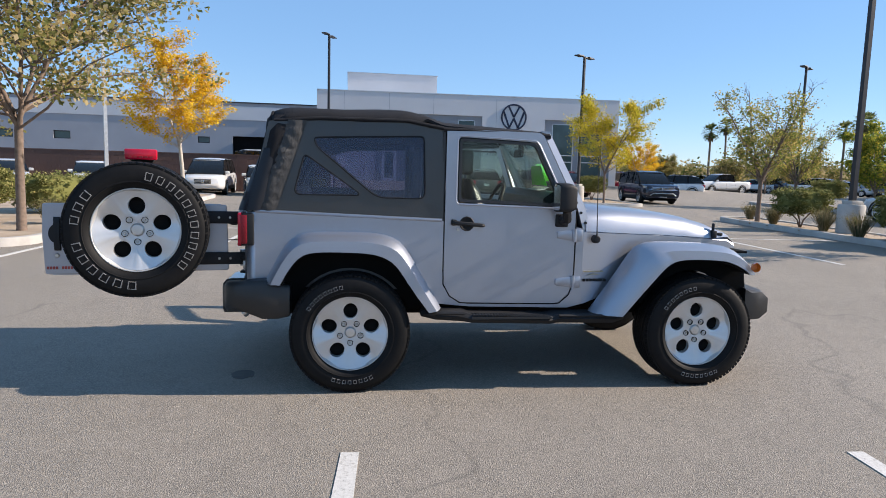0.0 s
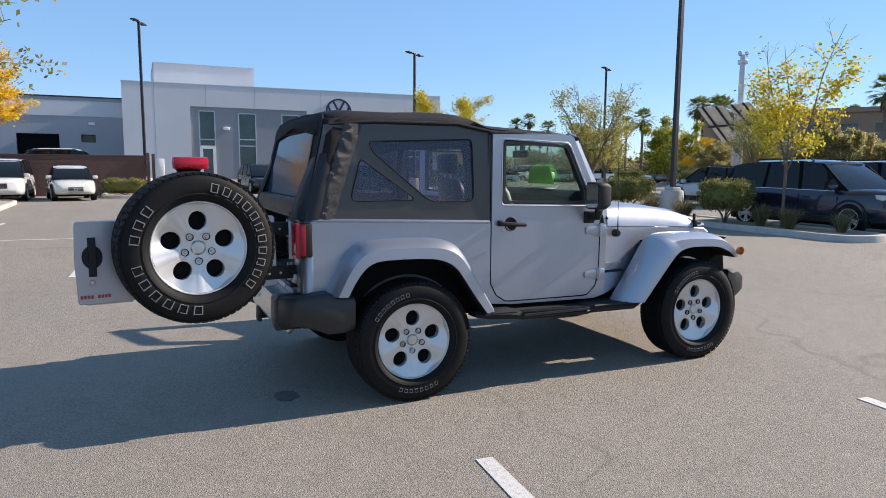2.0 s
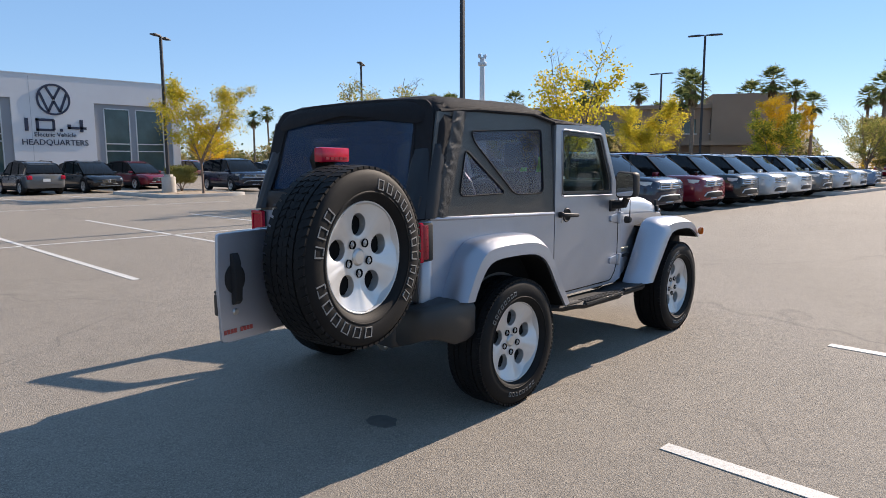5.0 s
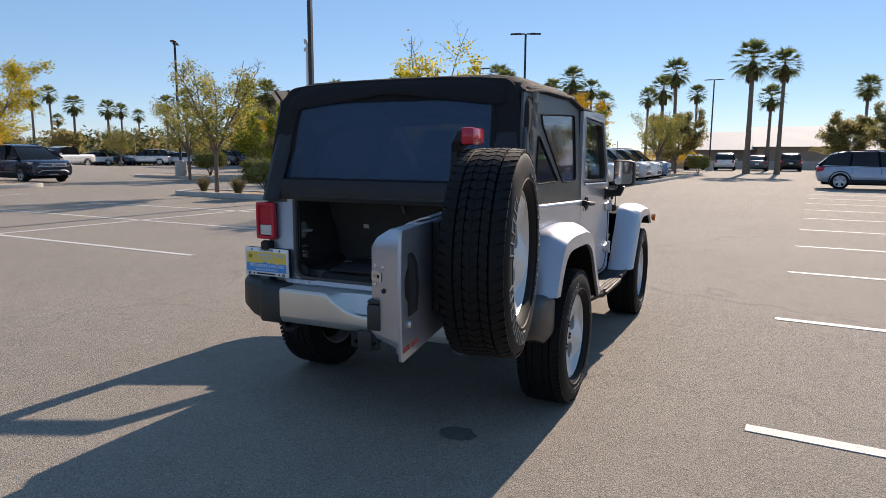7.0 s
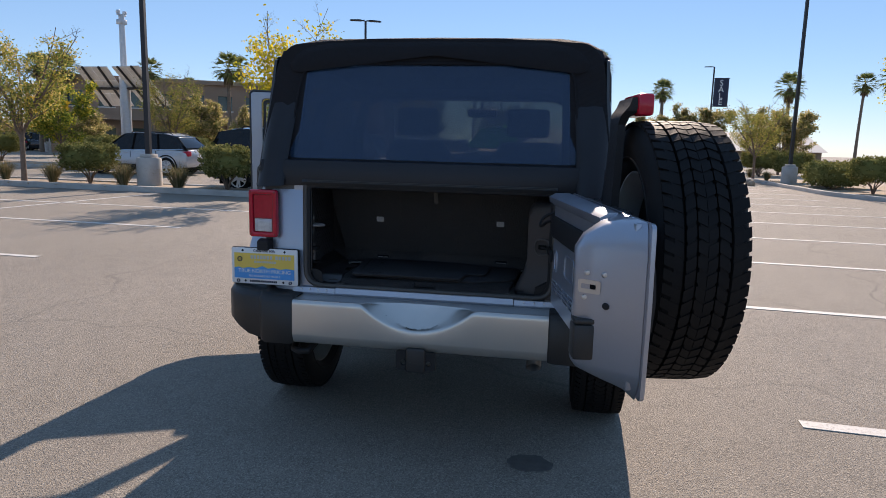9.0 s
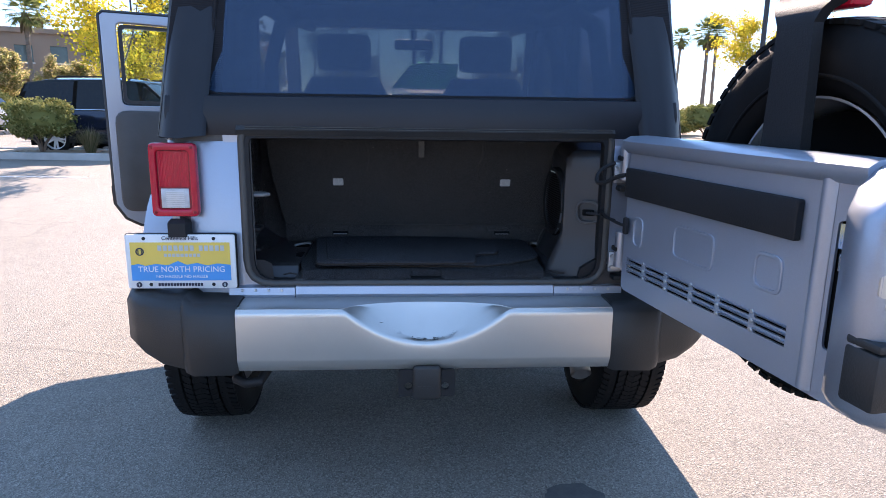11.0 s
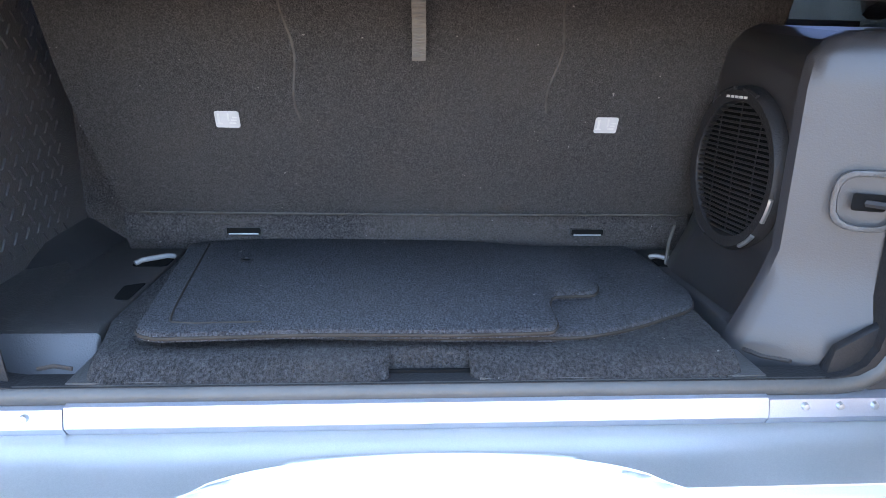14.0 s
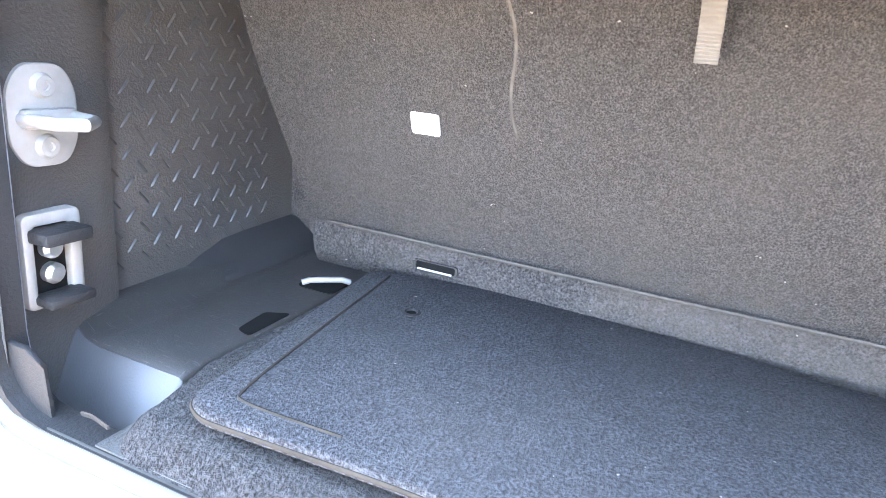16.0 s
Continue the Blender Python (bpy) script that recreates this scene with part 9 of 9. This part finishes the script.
# row beside the kerb island, noses towards the drive lane
for i, (nm, col, lb) in enumerate((("navy", NAVYP, "dark navy SUV parked nose-out"), ("red", REDP, "deep red SUV parked nose-out"), ("black", BLACKP, "black SUV parked nose-out"), ("silver", SILVP, "silver SUV parked nose-out"), ("white", WHITEP, "white SUV parked nose-out"), ("grey", GREYP, "grey SUV parked nose-out"), ("silver", SILVP, "silver SUV parked nose-out"), ("white", WHITEP, "white SUV parked nose-out"), ("blue", BLUEP, "blue SUV parked nose-out"))):
    parked("suv", nm, col, 14.4 + 2.83 * i, 6.6 - 0.18 * i, -92, lb)
for i, (k, nm, col, lb) in enumerate((("crossover", "silver", SILVP, "silver-blue crossover parked behind the island"), ("sedan", "grey", GREYP, "grey saloon parked in the second row"), ("crossover", "red", REDP, "red crossover parked in the second row"), ("sedan", "white", WHITEP, "white saloon parked in the second row"))):
    parked(k, nm, col, 20.75 + 3.1 * i + (3.4 if i else 0.0), 15.8 - 0.2 * i, 92, lb)
# before the dealership
parked("crossover", "black", BLACKP, 5.0, 35.4, -85, "black crossover parked before the dealership")
parked("crossover", "grey", GREYP, 7.9, 35.0, 92, "dark grey crossover parked before the dealership")
parked("crossover", "black", BLACKP, 10.9, 35.4, -86, "black crossover parked before the dealership")
parked("crossover", "red", REDP, 14.3, 37.5, -80, "red crossover parked before the dealership")
# by the boundary wall
parked("van", "white", WHITEP, -6.95, 29.9, -88, "white minivan parked against the wall")
parked("beetle", "cream", (0.7, 0.68, 0.6), -4.35, 29.2, -80, "cream rounded small car parked against the wall")
parked("sedan", "silver", SILVP, -17.0, 30.9, -62, "silver saloon parked against the wall")
parked("sedan", "white", WHITEP, -12.8, 30.3, -70, "white saloon parked against the wall")
tall = parked("van", "white", WHITEP, -5.1, 40.0, 0, "tall white van behind the wall")
tall.matrix_basis = tall.matrix_basis @ Matrix.Diagonal((0.95, 1.03, 1.4, 1))
# open car park
parked("suv", "navy", NAVYP, 16.75, 30.3, -95, "dark navy SUV crossing the far lane")
parked("suv", "red", REDP, 22.5, 46.0, -70, "red SUV in the far row")
parked("crossover", "white", WHITEP, 25.5, 44.0, 150, "white crossover in the far row")
parked("pickup", "white", WHITEP, 36.0, 55.0, 190, "white pickup truck in the far row")
parked("sedan", "white", WHITEP, 44.0, 62.0, 170, "white saloon crossing the far lane")
far_cols = (("white", WHITEP, "white"), ("grey", GREYP, "grey"), ("navy", NAVYP, "navy"), ("silver", SILVP, "silver"), ("black", BLACKP, "black"))
for i in range(13):
    nm, col, w_ = far_cols[(i * 3) % 5]
    az = 28 + 2.6 * i
    x, y = polar(az, 82 - 0.35 * i)
    parked(("sedan", "crossover", "suv")[i % 3], nm, col, x, y, 118 if i % 2 else -62, w_ + " car in the far row")
for i in range(12):
    nm, col, w_ = far_cols[(i * 2 + 1) % 5]
    x, y = polar(37 + 2.75 * i, 92)
    parked(("crossover", "sedan")[i % 2], nm, col, x, y, 100 if i % 2 else -80, w_ + " car in the middle row")
for i, (yy, nm, col, lb) in enumerate(((3.5, "black", BLACKP, "black car parked facing the low wall"), (0.8, "white", WHITEP, "white car parked facing the low wall"), (-2.0, "grey", GREYP, "dark grey car parked facing the low wall"), (-4.8, "black", BLACKP, "black car glinting beside the low wall"), (6.4, "red", REDP, "dark red car parked facing the low wall"))):
    parked("crossover" if i % 2 else "sedan", nm, col, 66.0 + 0.3 * i, yy, 0, lb)
parked("crossover", "blue", (0.2, 0.24, 0.32), 27.6, -15.9, -20, "blue-grey crossover parked behind the clipped shrubs")
plant("pale_tree", "thin young tree with pale yellow leaves", "tree", T_PALE, 23.8, -14.9, 80, 1.0, 0.1)
parked("crossover", "pale_blue", (0.33, 0.38, 0.47), 30.2, -6.6, -92, "blue-grey crossover parked across the bays")

# ---- distance ----
far = thing("brown_building", "long two-storey brown stucco building", "building")
A, B = Vector((50.0, 45.0)), Vector((66.0, 15.5))
dr = (B - A).normalized()
nr_ = Vector((dr.y, -dr.x))
L = (B - A).length


def far_place(u, v, w):
    p = A + dr * u + nr_ * w
    return (p.x, p.y, v)


rows_ = [rect(1.5 + 2.6 * i, 2.8 + 2.6 * i, z, z + 1.4) for i in range(12) for z in (1.0, 4.3)]
part("facade", slab(bmesh.new(), [rect(0, L, 0, 6.9)] + rows_, far_place, 0.0, -0.4), SANDSTONE, far, smooth=0)
for r_ in rows_:
    w_ = group_part("window", far)
    part("pane", slab(bmesh.new(), [r_], far_place, -0.2, -0.24), BLDGLASS, w_, smooth=0)
    part("sill", slab(bmesh.new(), [rect(r_[0][0] - 0.1, r_[1][0] + 0.1, r_[0][1] - 0.12, r_[0][1])], far_place, 0.06, -0.05), ROOFWHITE, w_, smooth=0)
part("cornice", slab(bmesh.new(), [rect(-0.2, L + 0.2, 6.7, 7.1)], far_place, 0.25, -0.4), SANDSTONE, far, smooth=0)
part("canopy", slab(bmesh.new(), [rect(0, L, 3.1, 3.5)], far_place, 1.6, -0.1), SANDSTONE, far, smooth=0)
part("block_body", slab(bmesh.new(), [rect(0, L, 0, 6.8)], far_place, -0.45, -16), SANDSTONE, far, smooth=0)
part("corner_tower", slab(bmesh.new(), [rect(L - 6, L + 1, 0, 8.0)], far_place, 0.5, -8), SANDSTONE, far, "taller corner block", 0)

for i, (y0, y1, h, x) in enumerate(((-14, -2, 5.4, 112), (-3, 12, 5.0, 125), (-45, -18, 4.6, 120), (30, 55, 6.0, 130))):
    hall = thing("far_hall", "low tan hall with a pale pitched roof", "building", group="far buildings")
    part("hall_wall", mk((x, x + 22, y0, y1, 0, h - 2.5)), SANDSTONE, hall, smooth=0)
    part("hall_roof", loft(bmesh.new(), [[(x - 0.8, yy, h - 2.6), (x + 11, yy, h + 0.9), (x + 23, yy, h - 2.6)] for yy in (y0 - 0.7, y1 + 0.7)]), ROOFWHITE, hall, "pale roof", 0)
lw = thing("low_wall", "long pale concrete low wall at the edge of the car park", "wall", kind="structure")
part("wall_run", mk((72, 72.25, -60, 40, 0, 0.8)), CONCRETE, lw, smooth=0)
part("wall_cap", mk((71.95, 72.3, -60, 40, 0.8, 0.88)), CONCRETE, lw, smooth=0)
bm = bmesh.new()
rr = random.Random(9)
cs = []
for i in range(420):
    az, dist = rr.uniform(-2, 79), rr.uniform(80, 118)
    x, y = polar(az, dist)
    if not (20 < y < 45 and x < 70) and x > 16:
        cs.append(Vector((x, y, rr.uniform(0.3, 3.0))))
leaves(bm, cs, 90000, 0.8, 0.4, rr)
solid("far_trees", bm, LEAF_O, "hazy belt of distant olive-green trees", "trees", kind="stuff", smooth=0)
bm = bmesh.new()
leaves(bm, [Vector((70.5, y, 1.0 + 0.5 * rr.random())) for y in np.linspace(4, 9, 20)], 1800, 0.4, 0.12, rr)
solid("orange_shrub", bm, LEAF_Y, "orange-yellow shrub before the low wall", "shrub", smooth=0)

# oil spot and litter on the asphalt
bm = bmesh.new()
rr = random.Random(3)
slab(bm, [[(-0.74 + (0.085 + 0.025 * rr.random()) * math.cos(a) * 0.8, -0.50 + (0.085 + 0.025 * rr.random()) * math.sin(a)) for a in (2 * math.pi * k / 22 for k in range(22))]], on_xy, 0.001, 0.0045)
solid("oil_stain", bm, STAIN, "dark oil stain on the asphalt under the car", "stain", smooth=0)
for x, y, s in ((27.5, -9.0, 1.0), (29.0, -9.3, 1.0)):
    bm = bmesh.new()
    bmesh.ops.create_icosphere(bm, subdivisions=2, radius=0.16)
    for v in bm.verts:
        v.co = v.co * (1 + 0.25 * noise.noise(v.co * 9)) * s
    solid("rock", bm, DIRT, "loose brown rock by the kerb", "rock", pose(x, y, 0.1))
